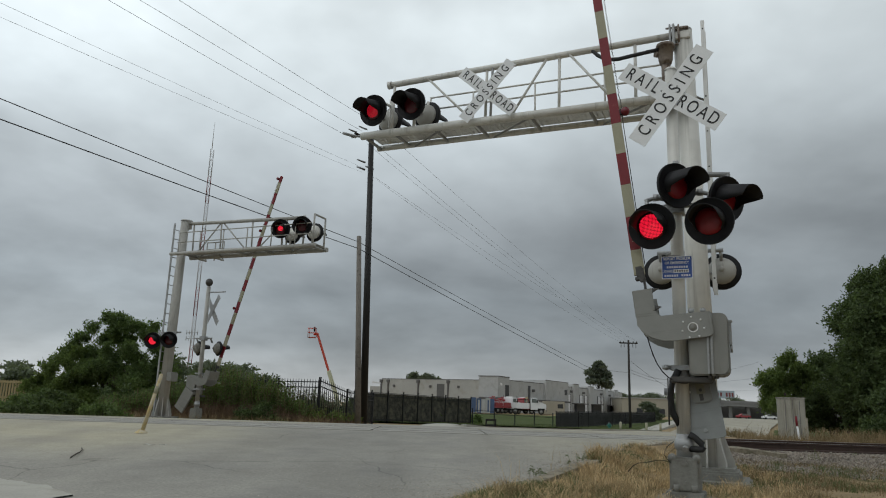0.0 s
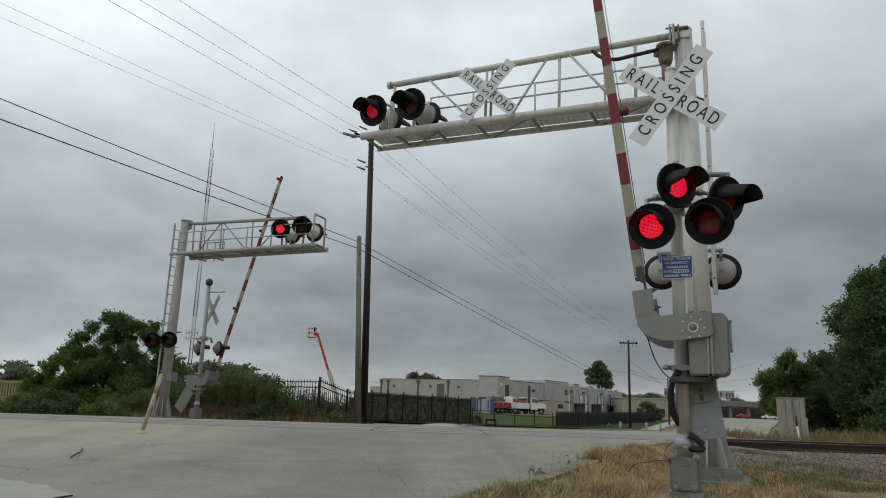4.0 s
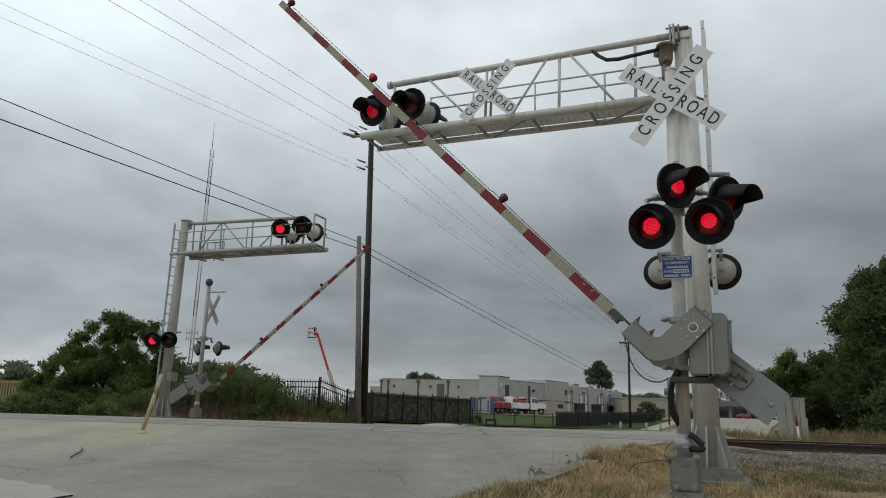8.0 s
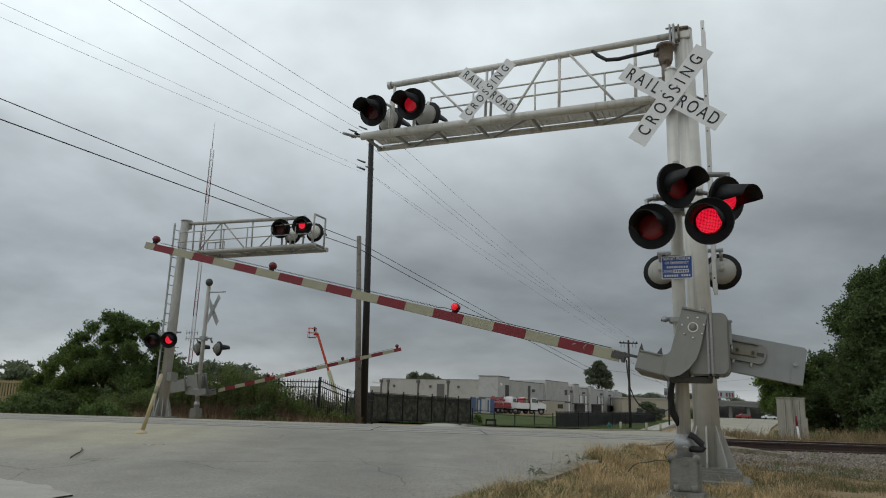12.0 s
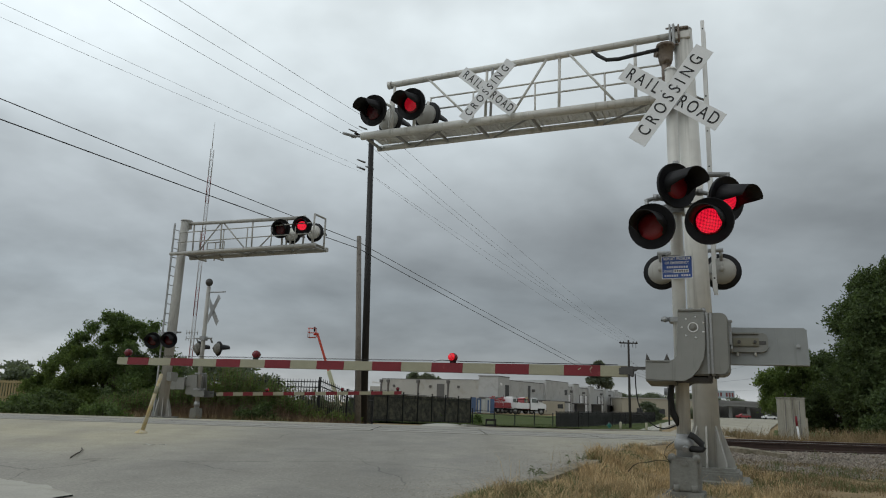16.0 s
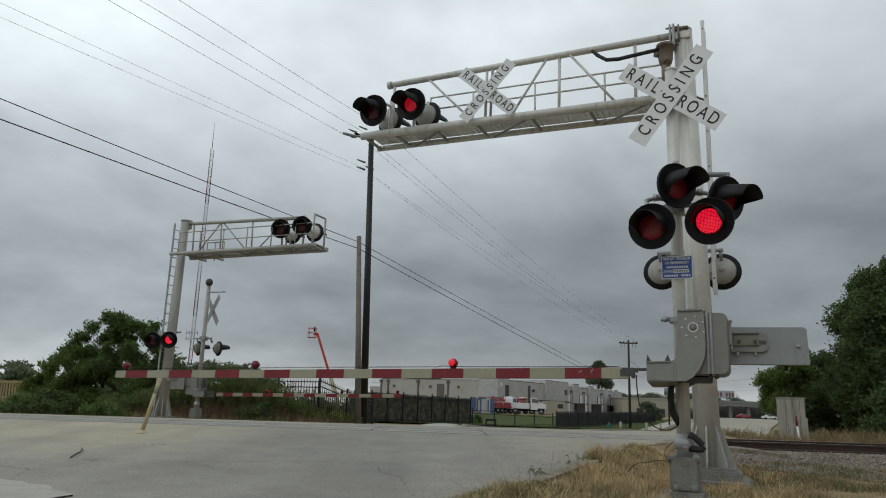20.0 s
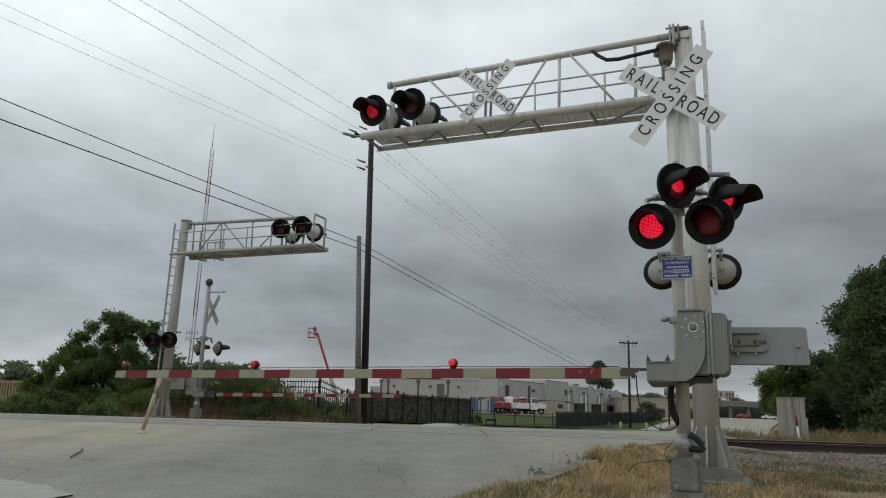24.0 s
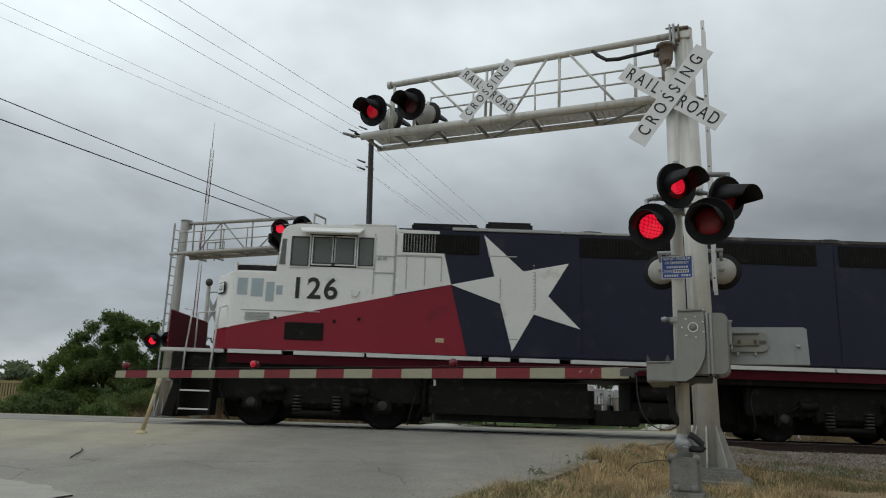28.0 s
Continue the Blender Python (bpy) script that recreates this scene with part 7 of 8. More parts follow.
        shape("dock_canopy", JOINT, w, [(box, u0 - 0.4, u1 + 0.4, -1.9, 0.1, 3.2, 3.45, D)])
    for u, z in ((10.7, 5.6), (35.4, 6.2), (44.9, 6.1), (60.0, 6.2), (68.0, 6.1)):
        shape("dock_lamp", JOINT, w, [(box, u - 0.3, u + 0.3, -0.45, 0.12, z - 0.25, z + 0.3, D)])
    shape("dark_bay", DOCK, w, [(box, 8.3, 9.3, -0.02, 0.12, 2.8, 6.6, D)])
    shape("wall_vent", DOCK, w, [(box, 29.6, 31.4, -0.56, -0.48, 5.2, 6.5, D)], "dark louvred vent")
    for u0, u1 in ((9.6, 16.6), (20, 30)):
        shape("dock_canopy", JOINT, w, [(box, u0, u1, -1.8, -0.4, 3.3, 3.7, D)])
    for u in (21.0, 26.0):
        shape("dock_opening", DOCK, w, [(box, u - 1.6, u + 1.6, -0.56, -0.48, 0.4, 3.2, D)], "dark loading bay")
    return w


LAMP_DULL = material("white_lamp_cover", (0.8, 0.8, 0.78), 0.4, 0, 0.05, 2, 20, 0)
warehouse()
b = thing("low_building", pose(0, 0, -1.32), "low beige building with a flat roof", "building")
shape("wall", BEIGE, b, [(box, 50, 76, 200, 212, -0.3, 5.35, None, 0.03)])
shape("roof_edge", PANELWALL, b, [(box, 49.8, 76.2, 199.8, 212.2, 5.35, 5.6)])
for x in (54, 60, 66, 72):
    shape("window", DOCK, b, [(box, x, x + 1.6, 199.85, 200, 1.2, 2.8)])


RIM = material("dull_wheel_metal", (0.22, 0.22, 0.21), 0.5, 0.5, 0.1, 2, 20, 0)


def yard_truck(name, x, y, turn, body, label, load, cab_paint=None):
    t = thing(name, pose(x, y, ground_z(x, y), 0, 0, turn), label, "truck", "trucks in the yard")
    shape("chassis", UNDER, t, [(box, -4.4, 2.6, -0.5, 0.5, 0.6, 0.9, None, 0.03)])
    bm = bmesh.new()
    plate(bm, [(0.4, 0.8), (0.4, 2.7), (0.6, 2.85), (1.4, 2.85), (1.75, 2.1), (2.9, 1.85), (3.05, 1.6), (3.05, 0.8)], -1.15, 1.15)
    bmesh.ops.bevel(bm, geom=list(bm.edges), offset=0.06, segments=2, affect="EDGES", clamp_overlap=True)
    part("cab", bm, cab_paint or PLAIN_WHITE, t, "cab with a sloping hood")
    shape("side_window", GLASS, t, [(plate, [(0.6, 2.0), (0.6, 2.65), (1.35, 2.65), (1.6, 2.0)], -1.18, -1.14)])
    shape("front_bumper", RIM, t, [(box, 3.0, 3.18, -1.15, 1.15, 0.5, 0.85, None, 0.03)])
    shape("grille", UNDER, t, [(box, 3.03, 3.08, -0.6, 0.6, 0.95, 1.5)])
    for side in (-1, 1):
        shape("wheel_arch", UNDER, t, [(box, 1.55, 2.85, side * 1.1 - 0.07, side * 1.1 + 0.07, 0.8, 1.12, None, 0.05)])
        shape("headlight", LAMP_DULL, t, [(box, 3.0, 3.07, side * 0.85 - 0.15, side * 0.85 + 0.15, 1.15, 1.4, None, 0.02)])
        shape("mirror", UNDER, t, [(box, 1.5, 1.62, side * 1.35 - 0.08, side * 1.35 + 0.08, 1.95, 2.45, None, 0.02), (rod, (1.55, side * 1.12, 2.2), (1.55, side * 1.3, 2.2), 0.02)])
    shape("exhaust_stack", RIM, t, [(rod, (0.3, 0.95, 1.0), (0.3, 0.95, 3.2), 0.07)])
    shape("windscreen", GLASS, t, [(box, -0.02, 0.02, -0.95, 0.95, 0, 0.7, pose(1.72, 0, 2.1, 0, -25, 0))])
    if load:
        shape("bed", body, t, [(box, -4.4, 0.2, -1.2, 1.2, 0.95, 1.25, None, 0.04), (box, -1.8, 0.1, -1.2, 1.2, 1.25, 1.9, None, 0.05)])
        shape("boom", body, t, [(rod, (-0.6, 0, 1.8), (-4.2, 0, 2.6), 0.16), (rod, (-2.2, 0, 1.2), (-2.8, 0, 2.3), 0.1), (rod, (-3.0, -0.6, 1.2), (-4.0, -0.6, 2.0), 0.1)])
        shape("mast_frame", body, t, [(rod, (-3.6, s * 0.7, 1.2), (-3.3, s * 0.25, 2.9), 0.07) for s in (-1, 1)] + [(box, -3.4, -3.2, -0.3, 0.3, 2.8, 2.95)])
        shape("tool_locker", body, t, [(box, -3.9, -2.0, -1.2, -1.0, 1.25, 1.7, None, 0.03)])
        shape("rail", PLAIN_WHITE, t, [(rod, (-4.3, -1.1, 1.95), (-0.2, -1.1, 1.95), 0.05), (rod, (-3.0, -1.1, 1.3), (-3.0, -1.1, 1.95), 0.04), (rod, (-1.9, -1.1, 1.3), (-1.9, -1.1, 1.95), 0.04)])
        shape("light_bar", PLAIN_WHITE, t, [(box, 0.7, 1.0, -0.8, 0.8, 2.86, 3.02, None, 0.03)])
    else:
        shape("bed", PLAIN_WHITE, t, [(box, -2.0, 0.2, -1.15, 1.15, 0.95, 1.9, None, 0.05)])
        shape("tool_box", PLAIN_WHITE, t, [(box, -1.9, -0.3, -1.17, -1.1, 1.05, 1.75, None, 0.02), (box, -1.1, -1.06, -1.19, -1.1, 1.05, 1.75)])
        shape("ladder_rack", UNDER, t, [(rod, (-1.9, s, 1.9), (-1.9, s, 2.5), 0.03) for s in (-1, 1)] + [(rod, (-1.9, s, 2.5), (-0.2, s, 2.5), 0.03) for s in (-1, 1)])
        shape("beacon", YELLOW, t, [(box, -0.5, -0.1, -0.6, 0.6, 2.6, 2.9, None, 0.03), (box, -0.3, -0.2, -0.5, 0.5, 2.0, 2.6)])
    for wx in (2.2, -2.2, -3.3) if load else (2.2, -2.2):
        for wy in (-1.05, 1.05):
            wh = shape("wheel", TYRE, t, [(turned, [(-0.14, 0), (-0.14, 0.45), (-0.1, 0.5), (0.1, 0.5), (0.14, 0.45), (0.14, 0)], pose(wx, wy, 0.5), 18)])
            shape("rim", RIM, wh, [(turned, [(-0.15, 0), (-0.15, 0.26), (-0.13, 0.27)], pose(wx, wy, 0.5), 14)])
    return t


yard_truck("tow_truck", 14.6, 134, 25, VEH_RED, "red tow truck with a red cab and raised boom", True, VEH_RED)
yard_truck("tow_truck", 12.2, 132, 42, VEH_RED, "red tow truck with a white cab in the yard", True)
yard_truck("service_truck", 15.6, 127, -8, PLAIN_WHITE, "white service truck in the yard", False)
y = thing("portable_stack", pose(8.1, 128, ground_z(8.1, 128)), "stack of blue and white crates in the yard", "crates")
for k, (x, c) in enumerate(((-1.9, VEH_BLUE), (-1.0, VEH_BLUE), (-0.2, GASKET), (0.6, GASKET), (1.3, VEH_BLUE))):
    shape("crate", c, y, [(box, x - 0.38, x + 0.38, -0.6, 0.6, 0, 2.6 - 0.15 * (k % 3), None, 0.04)])
    if k % 2:
        shape("crate_strap", GASKET if c is VEH_BLUE else VEH_BLUE, y, [(box, x - 0.12, x + 0.12, -0.63, -0.6, 0.2, 2.2)])
y = thing("container", pose(22.3, 142, ground_z(22.3, 142)), "beige storage container with a dark window", "container")
shape("body", BEIGE, y, [(box, -2.0, 1.95, -1.2, 1.2, 0.1, 2.5, None, 0.04)])
shape("window", DOCK, y, [(box, 0.6, 1.6, -1.24, -1.2, 1.2, 2.0)])
for k in range(7):
    shape("corrugation", BEIGE, y, [(box, -1.8 + k * 0.34, -1.66 + k * 0.34, -1.25, -1.2, 0.3, 2.3)])

# boom lift
z = ground_z(-11, 80)
lift = thing("boom_lift", pose(0, 80, 0), "orange boom lift with its basket raised", "boom lift")
shape("upper_boom", ORANGE, lift, [(box, -0.12, 0.12, -0.12, 0.12, 0, 4.4, pose(-12.05, 0, 3.75, 0, -20.5, 0), 0.02), (rod, (-13.55, 0, 7.9), (-14.0, 0, 7.7), 0.1)])
shape("lower_boom", LIFT_YELLOW, lift, [(box, -0.2, 0.2, -0.2, 0.2, 0, 4.2, pose(-10.6, 0, -0.1, 0, -20.5, 0), 0.02)])
shape("turntable", UNDER, lift, [(box, -11.4, -9.6, -0.9, 0.9, z + 0.75, z + 1.2, None, 0.1)])
shape("chassis", UNDER, lift, [(box, -11.8, -9.0, -1.1, 1.1, z + 0.35, z + 0.75, None, 0.05)])
for x in (-11.4, -9.4):
    for yy in (-1.1, 1.1):
        shape("wheel", TYRE, lift, [(turned, [(-0.15, 0), (-0.15, 0.45), (0.15, 0.45), (0.15, 0)], pose(x, yy, z + 0.45), 16)])
bask = [(box, -14.55, -13.75, -0.4, 0.4, 7.35, 7.42)]
for x in (-14.55, -13.75):
    for yy in (-0.4, 0.4):
        bask.append((rod, (x, yy, 7.4), (x, yy, 8.4), 0.028))
for zz in (7.9, 8.4):
    bask += [(rod, (-14.55, s, zz), (-13.75, s, zz), 0.028) for s in (-0.4, 0.4)] + [(rod, (s, -0.4, zz), (s, 0.4, zz), 0.028) for s in (-14.55, -13.75)]
shape("basket", ORANGE, lift, bask)
shape("control_box", UNDER, lift, [(box, -13.98, -13.82, -0.25, 0.25, 8.05, 8.55, None, 0.03)])


# ---------- radio tower, billboard, overpass ----------
T_RED = material("faded_red_tower_steel", (0.2, 0.06, 0.055), 0.6, 0.2, 0.2, 2, 20, 0)
T_WHITE = material("grey_white_tower_steel", (0.45, 0.45, 0.45), 0.6, 0.2, 0.1, 2, 20, 0)
tw = thing("radio_tower", pose(-51.3, 150, -1.32), "tall slender red and white lattice radio tower", "radio tower")
legs = [(0.42 * math.cos(a), 0.42 * math.sin(a)) for a in (0.3, 0.3 + 2.094, 0.3 + 4.189)]
for s in range(9):
    z0, z1 = s * 6.1, s * 6.1 + 6.1
    calls = [(rod, (x, y, z0), (x, y, z1), 0.085, None, 5) for x, y in legs]
    for k in range(4):
        for i in range(3):
            a, b2 = legs[i], legs[(i + 1) % 3]
            calls.append((rod, (*a, z0 + 1.525 * k), (*b2, z0 + 1.525 * k + 1.525), 0.028, None, 4))
            calls.append((rod, (*a, z0 + 1.525 * k), (*b2, z0 + 1.525 * k), 0.022, None, 4))
    shape("lattice_section", T_RED if s % 2 else T_WHITE, tw, calls)
shape("antenna", T_WHITE, tw, [(rod, (0, 0, 54.9), (0, 0, 61.3), 0.09, 0.04, 6)])
an = thing("antenna_mast", pose(-41.1, 120, -1.32), "short grey antenna mast with crossarms", "antenna")
shape("pole", T_WHITE, an, [(rod, (0, 0, 0), (0, 0, 12.9), 0.1, 0.06, 8)])
for zz in (11.3, 12.3):
    shape("antenna_arm", T_WHITE, an, [(rod, (-0.9, 0, zz), (0.9, 0, zz), 0.04, None, 6)] + [(rod, (x, 0, zz - 0.35), (x, 0, zz + 0.35), 0.07, None, 6) for x in (-0.9, -0.45, 0.45, 0.9)])

bb = thing("billboard", pose(117.3, 300, -1.32), "far billboard with a pale panel on posts", "billboard")
shape("panel", LOGO, bb, [(box, -4.4, 3.9, -0.2, 0.2, 8.2, 11.4, None, 0.05)])
for x in (-3.4, -2.1, 0.2, 1.4, 2.6):
    shape("panel_mark", T_RED, bb, [(box, x, x + 0.8, -0.26, -0.2, 9.0, 10.6)])
for x in (-2, 2):
    shape("post", IRON, bb, [(rod, (x, 0, 0), (x, 0, 8.2), 0.25, None, 8)])
br = thing("overpass", pose(0, 250, -1.32), "grey concrete highway overpass on columns", "bridge")
OVER = material("grey_overpass_concrete", (0.2, 0.2, 0.19), 0.85, 0, 0.15, 0.3, 8, 0)
shape("deck", OVER, br, [(box, 86, 150, -5, 5, 4.6, 5.6, None, 0.05), (box, 86, 150, -5.2, -5.0, 5.6, 6.4)])
for x in range(92, 150, 6):
    shape("column", OVER, br, [(box, x - 0.6, x + 0.6, -3.5, -2.5, 0, 4.6, None, 0.05)])
# Added wall: stands for the embankment and the shade under the deck.
shape("retaining_wall", OVER, br, [(box, 90, 150, 6, 7, 0, 4.6)])
shape("abutment", OVER, br, [(plate, [(82, 0), (95, 0), (89, 4.6), (82, 4.6)], -5, 5)])


def far_car(x, y, turn, paint, label):
    car = thing("car", pose(x, y, ground_z(x, y), 0, 0, turn), label, "car", "cars beneath the overpass")
    bm = bmesh.new()
    plate(bm, [(-2.2, 0.35), (-2.2, 0.9), (-1.3, 1.0), (-0.7, 1.5), (0.7, 1.5), (1.4, 0.95), (2.2, 0.85), (2.2, 0.35)], -0.85, 0.85)
    bmesh.ops.bevel(bm, geom=list(bm.edges), offset=0.06, segments=2, affect="EDGES", clamp_overlap=True)
    part("body", bm, paint, car)
    for side in (-1, 1):
        shape("side_window", GLASS, car, [(plate, [(-1.1, 1.0), (-0.6, 1.42), (0.6, 1.42), (1.2, 0.98)], side * 0.855, side * 0.87)])
        for u in (-1.4, 1.4):
            shape("wheel", TYRE, car, [(turned, [(-0.1, 0), (-0.1, 0.33), (0.1, 0.33), (0.1, 0)], pose(u, side * 0.78, 0.33), 14)])


far_car(97.8, 236, 4, VEH_RED, "far red car beneath the overpass")
far_car(107.0, 238, -3, PLAIN_WHITE, "far white car beneath the overpass")

# ---------- small things by the track ----------
cab = thing("equipment_cabinet", pose(11.55, 24.2, -0.07, 0, 0, -24), "pale weathered metal equipment cabinet by the track", "cabinet")
CABP = material("pale_weathered_cabinet_paint", (0.34, 0.325, 0.27), 0.6, 0.1, 0.2, 1.5, 30, 0.05, (0.2, 0.18, 0.14), 0.56, streak=True)
shape("body", CABP, cab, [(box, -0.36, 0.46, -0.4, 0.4, -0.4, 1.2, None, 0.015)])
shape("roof", CABP, cab, [(box, -0.39, 0.49, -0.43, 0.43, 1.2, 1.24, None, 0.01)])
for x in (-0.12, 0.1, 0.3):
    shape("door_seam", JOINT, cab, [(box, x - 0.008, x + 0.008, -0.408, -0.4, 0.08, 1.15)])
shape("handle", ALU_DARK, cab, [(box, 0.22, 0.26, -0.43, -0.4, 0.5, 0.7)])
mk = thing("marker_post", pose(11.0, 22.6, ground_z(11.0, 22.6)), "leaning red and white marker post", "post")
shape("white_part", SIGN_WHITE, mk, [(rod, (0.06, 0, -0.05), (0.0, 0, 0.5), 0.03, None, 10)])
shape("red_part", ARM_RED, mk, [(rod, (0.0, 0, 0.5), (-0.02, 0, 0.8), 0.034, None, 10)])
st = thing("wooden_stake", pose(11.45, 22.9, ground_z(11.45, 22.9)), "thin weathered wooden stake", "stake")
shape("stake", BEIGE, st, [(box, -0.03, 0.03, -0.02, 0.02, -0.05, 0.75)])
yp = thing("delineator_post", pose(-5.2, 13.1, ground_z(-5.2, 13.1) + 0.004), "leaning faded yellow delineator post on the road", "post")
shape("base", YELLOW, yp, [(turned, [(0.0, 0.11), (0.02, 0.1), (0.04, 0.07), (0.06, 0.04)], pose(0, 0, 0, 90), 18)])
shape("shaft", YELLOW, yp, [(rod, (0.02, 0, 0.03), (0.24, 0, 1.0), 0.034, 0.032, 14), (turned, [(0, 0.032), (0.03, 0.025), (0.035, 0)], pose(0.24, 0, 1.0, 90, 0, 0))])
shape("reflective_band", ARM_WHITE, yp, [(rod, (0.17, 0, 0.69), (0.2, 0, 0.82), 0.035, 0.035, 14)])
stick = thing("stick", pose(-4.63, 9.52, ground_z(-4.63, 9.52) + 0.015), "dark curved stick lying on the road", "stick")
shape("twig", BARK, stick, [(tube, [(0.0, 0.0, 0.0), (-0.06, 0.25, 0.025), (-0.13, 0.5, 0.03), (-0.22, 0.75, 0.045), (-0.34, 0.98, 0.05)], 0.009, 6)])
sg = thing("barrier_frame", pose(3.15, 43.5, ground_z(3.15, 43.5)), "small black metal frame standing by the sidewalk", "frame")
for x in (-0.28, 0.28):
    shape("leg", IRON, sg, [(box, x - 0.04, x + 0.04, -0.03, 0.03, -0.05, 0.48, None, 0.008)])
for zz in (0.12, 0.42):
    shape("bar", IRON, sg, [(box, -0.28, 0.28, -0.03, 0.03, zz - 0.06, zz + 0.06, None, 0.01)])
hy = thing("fire_hydrant", pose(14.4, 62, ground_z(14.4, 62)), "teal green fire hydrant with a dark cap", "hydrant")
TEAL = material("teal_hydrant_paint", (0.03, 0.16, 0.13), 0.5, 0, 0.2, 4, 30, 0)
shape("barrel", TEAL, hy, [(turned, [(0, 0.16), (0.06, 0.12), (0.45, 0.12), (0.5, 0.16), (0.62, 0.1), (0.68, 0)], pose(0, 0, 0, 90), 14)])
for side in (-1, 1):
    shape("nozzle", TEAL, hy, [(rod, (0, 0, 0.42), (side * 0.2, 0, 0.42), 0.055)])
shape("cap", IRON, hy, [(turned, [(0.6, 0.11), (0.72, 0.06), (0.74, 0)], pose(0, 0, 0, 90), 12)])
for x in (15.6, 17.8, 19.0):
    bo = thing("bollard", pose(x, 63, ground_z(x, 63)), "short pale bollard beside the street", "bollard", "bollards")
    shape("shaft", ARM_WHITE, bo, [(rod, (0, 0, -0.1), (0, 0, 0.75), 0.1, 0.1, 12), (turned, [(0, 0.1), (0.04, 0.07), (0.05, 0)], pose(0, 0, 0.75, 90), 12)])
YFENCE = material("tan_yellow_fence_paint", (0.29, 0.235, 0.115), 0.7, 0, 0.2, 2, 30, 0)
bar = thing("yellow_picket_fence", pose(-26.5, 45, 0, 0, 0, 0), "tan yellow picket fence behind the bushes", "fence")
for k in range(26):
    shape("picket", YFENCE, bar, [(box, -2.6 + k * 0.17, -2.51 + k * 0.17, -0.03, 0.03, -0.6, 1.2)])
shape("top_rail", YFENCE, bar, [(box, -2.7, 1.9, -0.05, -0.03, 1.02, 1.14)])
shape("bottom_rail", YFENCE, bar, [(box, -2.7, 1.9, -0.05, -0.03, 0.1, 0.2)])
# dry branch and litter at the road edge
tw2 = thing("fallen_branch", pose(4.4, 13.6, ground_z(4.4, 13.6) + 0.05), "dry dark fallen branch at the edge of the verge", "branch")
shape("limb", BARK, tw2, [(tube, [(-1.5, -0.3, 0.0), (-0.9, 0.0, 0.06), (-0.2, 0.1, 0.02), (0.3, -0.1, 0.1), (0.8, -0.5, 0.05)], 0.009, 6)])
for q in ([(-0.9, 0.0, 0.06), (-1.2, 0.2, 0.16), (-1.4, 0.25, 0.12)], [(-0.2, 0.1, 0.02), (0.1, 0.3, 0.22), (0.3, 0.35, 0.4)], [(0.3, -0.1, 0.1), (0.6, -0.05, 0.25)]):
    shape("twig", BARK, tw2, [(tube, q, 0.005, 5)])
for k, (x, y, r) in enumerate(((-4.42, 11.4, 0.04), (-4.31, 11.32, 0.055), (-4.2, 11.42, 0.035), (-4.12, 11.36, 0.025))):
    pp = thing("concrete_crumb", pose(x, y, ground_z(x, y) + 0.012, 0, 0, 50 * k), "small pale crumb of broken concrete", "rubble", "crumbs on the road")
    shape("crumb", PALE, pp, [(plate, [(-r, -0.014), (r, -0.014), (r * 0.7, -0.003), (-r * 0.4, 0.002), (-r * 0.9, -0.004)], -r * 0.9, r * 0.8)])


# ---------- what moves ----------
SWING = ((0.0, 82.5), (4.3, 82.5), (4.7, 80.6), (5.5, 72.6), (6.0, 67.0), (6.5, 61.4), (7.0, 55.8), (7.5, 50.2), (8.0, 44.6), (8.5, 39.0), (9.0, 33.9), (9.5, 29.4), (10.0, 25.8), (10.5, 22.3), (11.0, 19.0), (11.5, 15.9), (12.0, 13.2), (12.5, 10.6), (13.5, 6.2), (14.5, 2.6), (15.0, 1.8), (15.5, 1.0), (16.0, 0.5), (16.5, -0.3), (17.0, -0.9), (28.0, -0.9))
RIGHT_ON = [(0.33, 0.87), (1.5, 2.25), (2.93, 3.6), (4.5, 5.15)] + [(5.896 + 1.3995 * k, 6.61 + 1.3995 * k) for k in range(16)]
LEFT_ON = [(0.0, 0.3), (0.9, 1.55), (2.3, 2.88), (3.7, 4.45), (5.2, 5.88)] + [(6.646 + 1.3995 * k, 7.31 + 1.3995 * k) for k in range(16)]


def during(spans, times):
    """The parts of spans that fall within times."""
    out = []
    for a, b in spans:
        for c, d in times:
            if min(b, d) - max(a, c) > 0.12:
                out.append((max(a, c), min(b, d)))
    return out


FAR_HIGH = ((0.25, 5.3), (7.2, 18.3), (20.5, 25.0), (26.9, 28.5))
FAR_LOW = ((0.0, 3.5), (5.5, 9.35), (11.5, 12.6), (14.9, 15.7), (18.4, 21.6), (24.9, 28.5))
SIDE = ((0.35, 5.75), (7.3, 19.5), (21.2, 25.3), (27.6, 28.5))
# the other lamps change a little earlier than the near pair
RIGHT_SOON = [(max(0.0, a - 0.09), b - 0.08) for a, b in RIGHT_ON]
LEFT_SOON = [(max(0.0, a - 0.08), b - 0.1) for a, b in LEFT_ON]
PHASES = {"LO": LEFT_SOON, "RO": RIGHT_SOON, "R": RIGHT_ON, "L": LEFT_ON, "RA": RIGHT_SOON, "LA": LEFT_SOON, "R2": during(RIGHT_SOON, SIDE), "L2": during(LEFT_SOON, SIDE), "R3": during(RIGHT_SOON, FAR_HIGH), "L3": during(LEFT_SOON, FAR_HIGH), "R4": during(RIGHT_SOON, FAR_LOW), "L4": during(LEFT_SOON, FAR_LOW)}


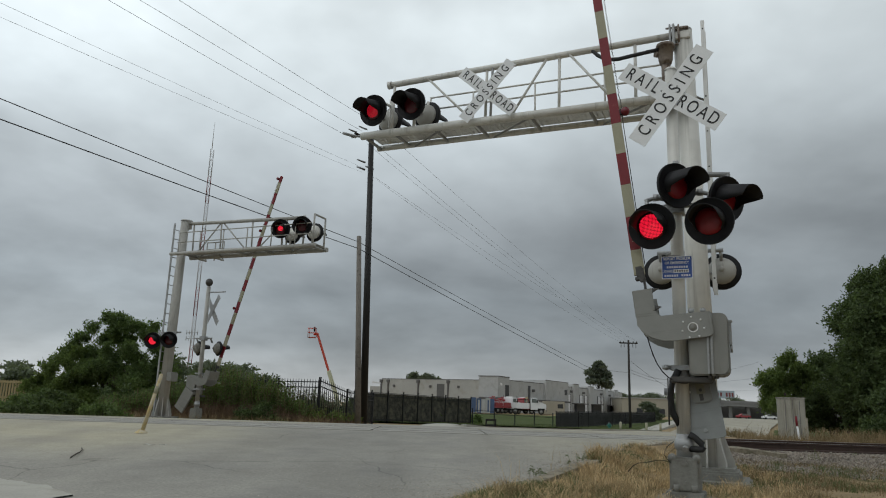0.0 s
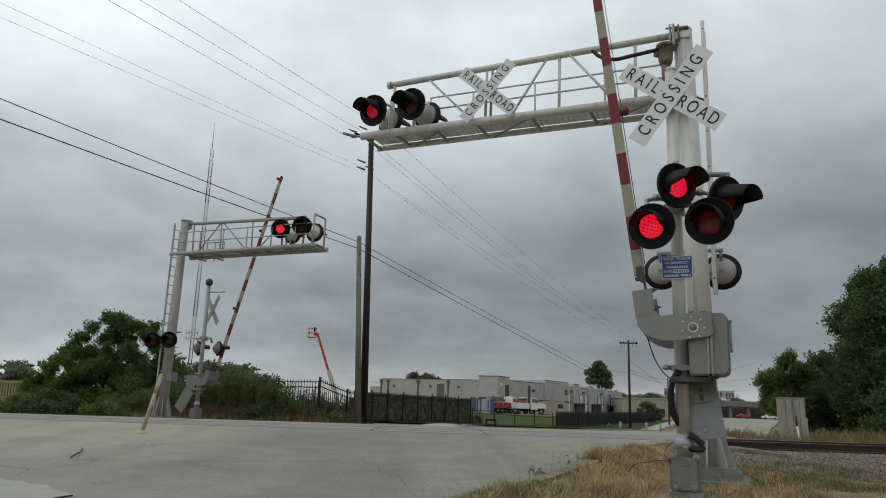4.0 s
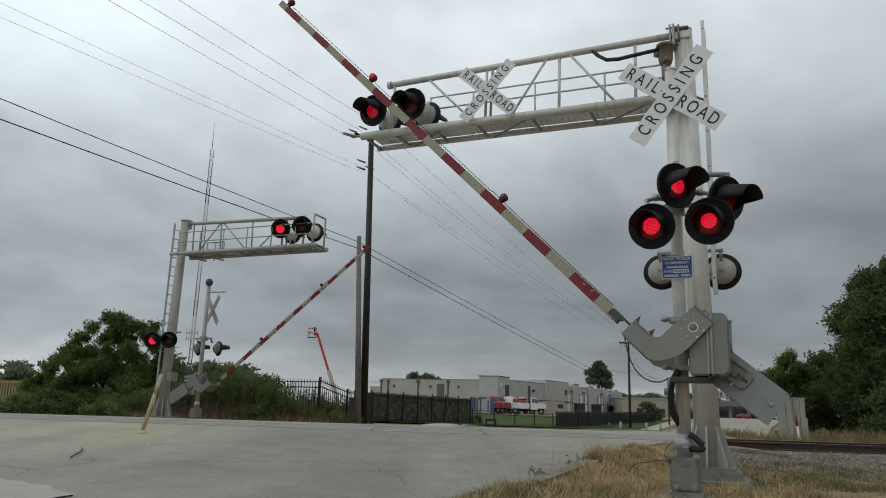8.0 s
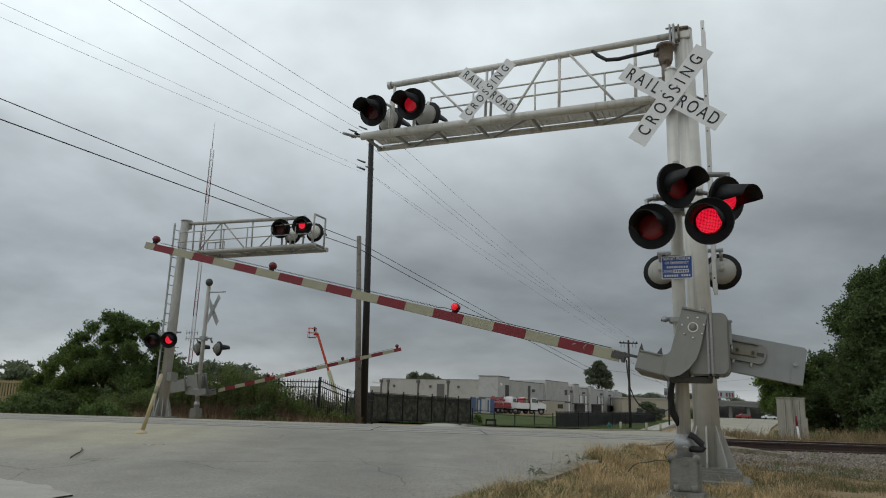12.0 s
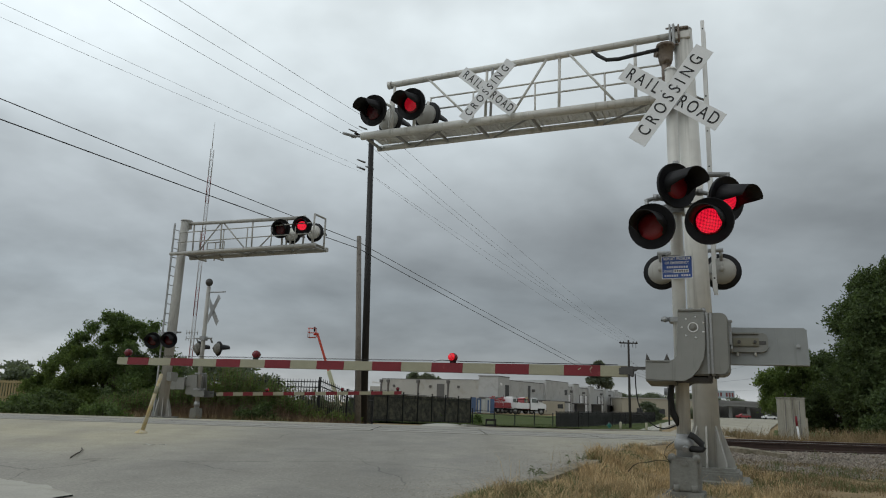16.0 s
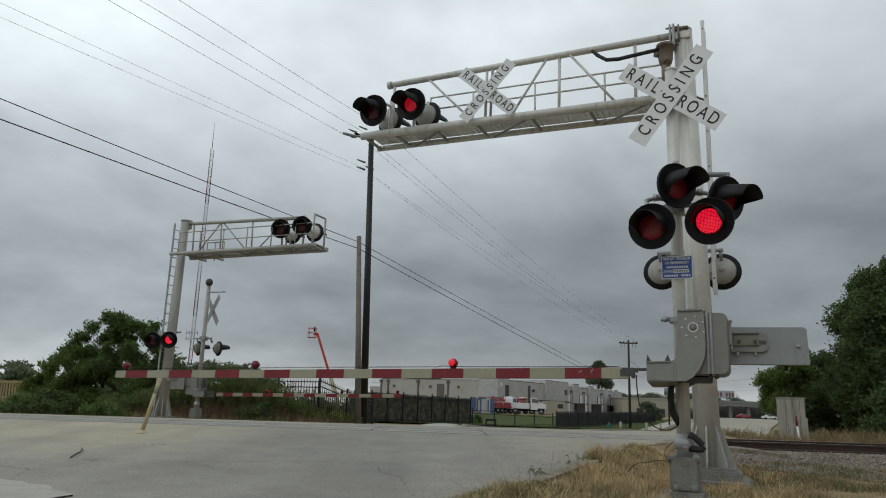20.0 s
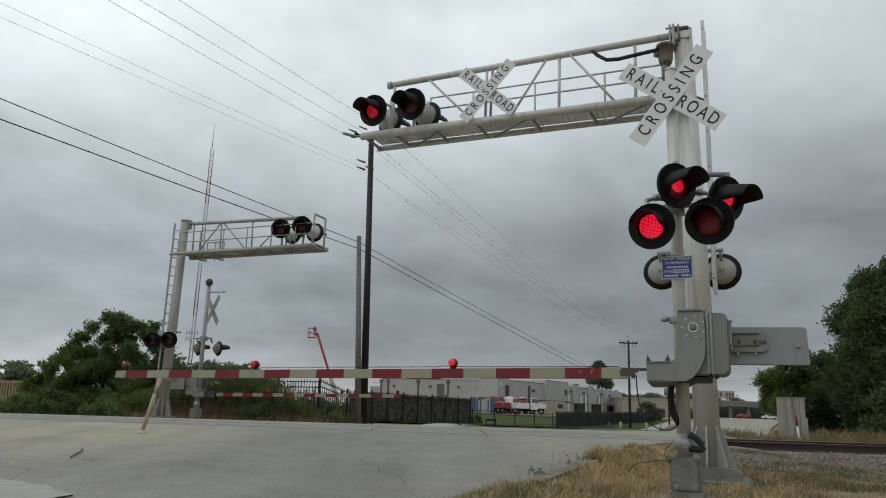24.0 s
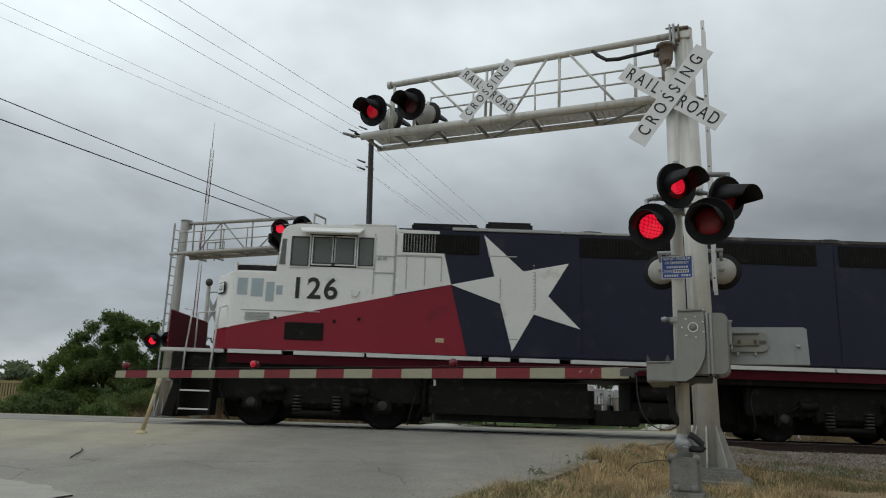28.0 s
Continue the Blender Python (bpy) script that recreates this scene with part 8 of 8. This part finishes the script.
# moments at which a lamp is seen dimmed, late or skipped: second and level
DIM = {"L": ((3, 0), (8, 0.5), (20, 0), (27, 0)), "R": ((8, 0.4), (15, 0.2)), "L2": ((1, 0.8), (8, 0.5), (10, 0), (15, 0.6), (17, 0), (21, 0), (24, 0.4), (28, 0.6)), "R2": ((6, 0), (10, 1), (17, 0.6), (19, 0.5), (24, 0.4)), "LO": ((10, 0.3), (17, 0.4)), "RO": ((10, 0.5), (24, 0)), "L3": ((0, 0.4), (10, 0), (11, 0.5), (17, 0), (18, 0.4), (24, 0), (25, 0.4)), "R3": ((10, 1), (12, 0.5), (24, 0), (27, 0.4)), "L4": ((15, 0.8), (18, 0.5), (25, 0.8)), "R4": ((3, 0), (9, 0.4), (18, 0)), "RA": ((10, 1), (11, 0), (17, 1)), "LA": ()}


def level(phase, t):
    """How far a lamp is lit at t seconds."""
    for moment, value in DIM[phase]:
        if abs(t - moment) < 0.09:
            return value
    return 1.0 if any(a - 1e-4 <= t < b for a, b in PHASES[phase]) else 0.0


# the far arm comes down a little faster than the near one
SWING_FAR = ((0, 73.47), (4.3, 73.47), (4.7, 71.74), (5.5, 64.08), (6, 59.19), (6.5, 54.19), (7, 48.75), (7.5, 43.45),
             (8, 38.89), (8.5, 33.93), (9, 29.96), (9.5, 26.48), (10, 23.24), (10.5, 20.26), (11, 17.52), (11.5, 14.53),
             (12, 11.79), (12.5, 9.29), (13.5, 6.05), (14.5, 4), (15, 3.25), (16, 1.75), (17, 1.05), (28, 1))


def motions():
    for arm, weight, pivot, (hi, lo) in ARMS:
        near = hi > 80
        rows, rows2 = [], []
        for t, a in SWING if near else SWING_FAR:
            swing = lo + (hi - lo) * (a + 0.9) / 83.4 if near else a
            rows.append((t, pivot @ pose(0, 0, 0, 0, -swing, 0)))
            fall = np.interp(swing, (0, 45, 67, 82.5), (0, 39.5, 60, 80.5)) if near else swing * 0.8
            rows2.append((t, pivot @ pose(0, 0, 0, 0, -float(fall), 0)))
        walk(arm, rows)
        walk(weight, rows2)
    for cable, low, high in CABLES:
        rows = []
        for t, a in SWING:
            k = (a + 0.9) / 83.4
            turn = Matrix.Rotation(radians(-min(k, 0.45) * 83.4), 4, "Y")
            hang = pivot_near @ turn @ Vector((0.6, 0.03, -0.5))
            w = max(0.0, k - 0.45) / 0.55
            rows.append((t, pose(*hang.lerp(high.translation, w), 0, -8 + 14 * k, 0)))
        walk(cable, rows)
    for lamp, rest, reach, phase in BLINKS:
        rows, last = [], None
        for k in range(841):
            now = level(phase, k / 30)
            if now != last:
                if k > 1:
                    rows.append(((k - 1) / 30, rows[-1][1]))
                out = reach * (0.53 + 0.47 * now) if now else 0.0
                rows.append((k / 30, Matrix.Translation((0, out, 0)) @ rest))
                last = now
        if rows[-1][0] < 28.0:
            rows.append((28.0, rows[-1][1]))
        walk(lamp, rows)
    for th, rows in MOVERS:
        walk(th, rows)


motions()
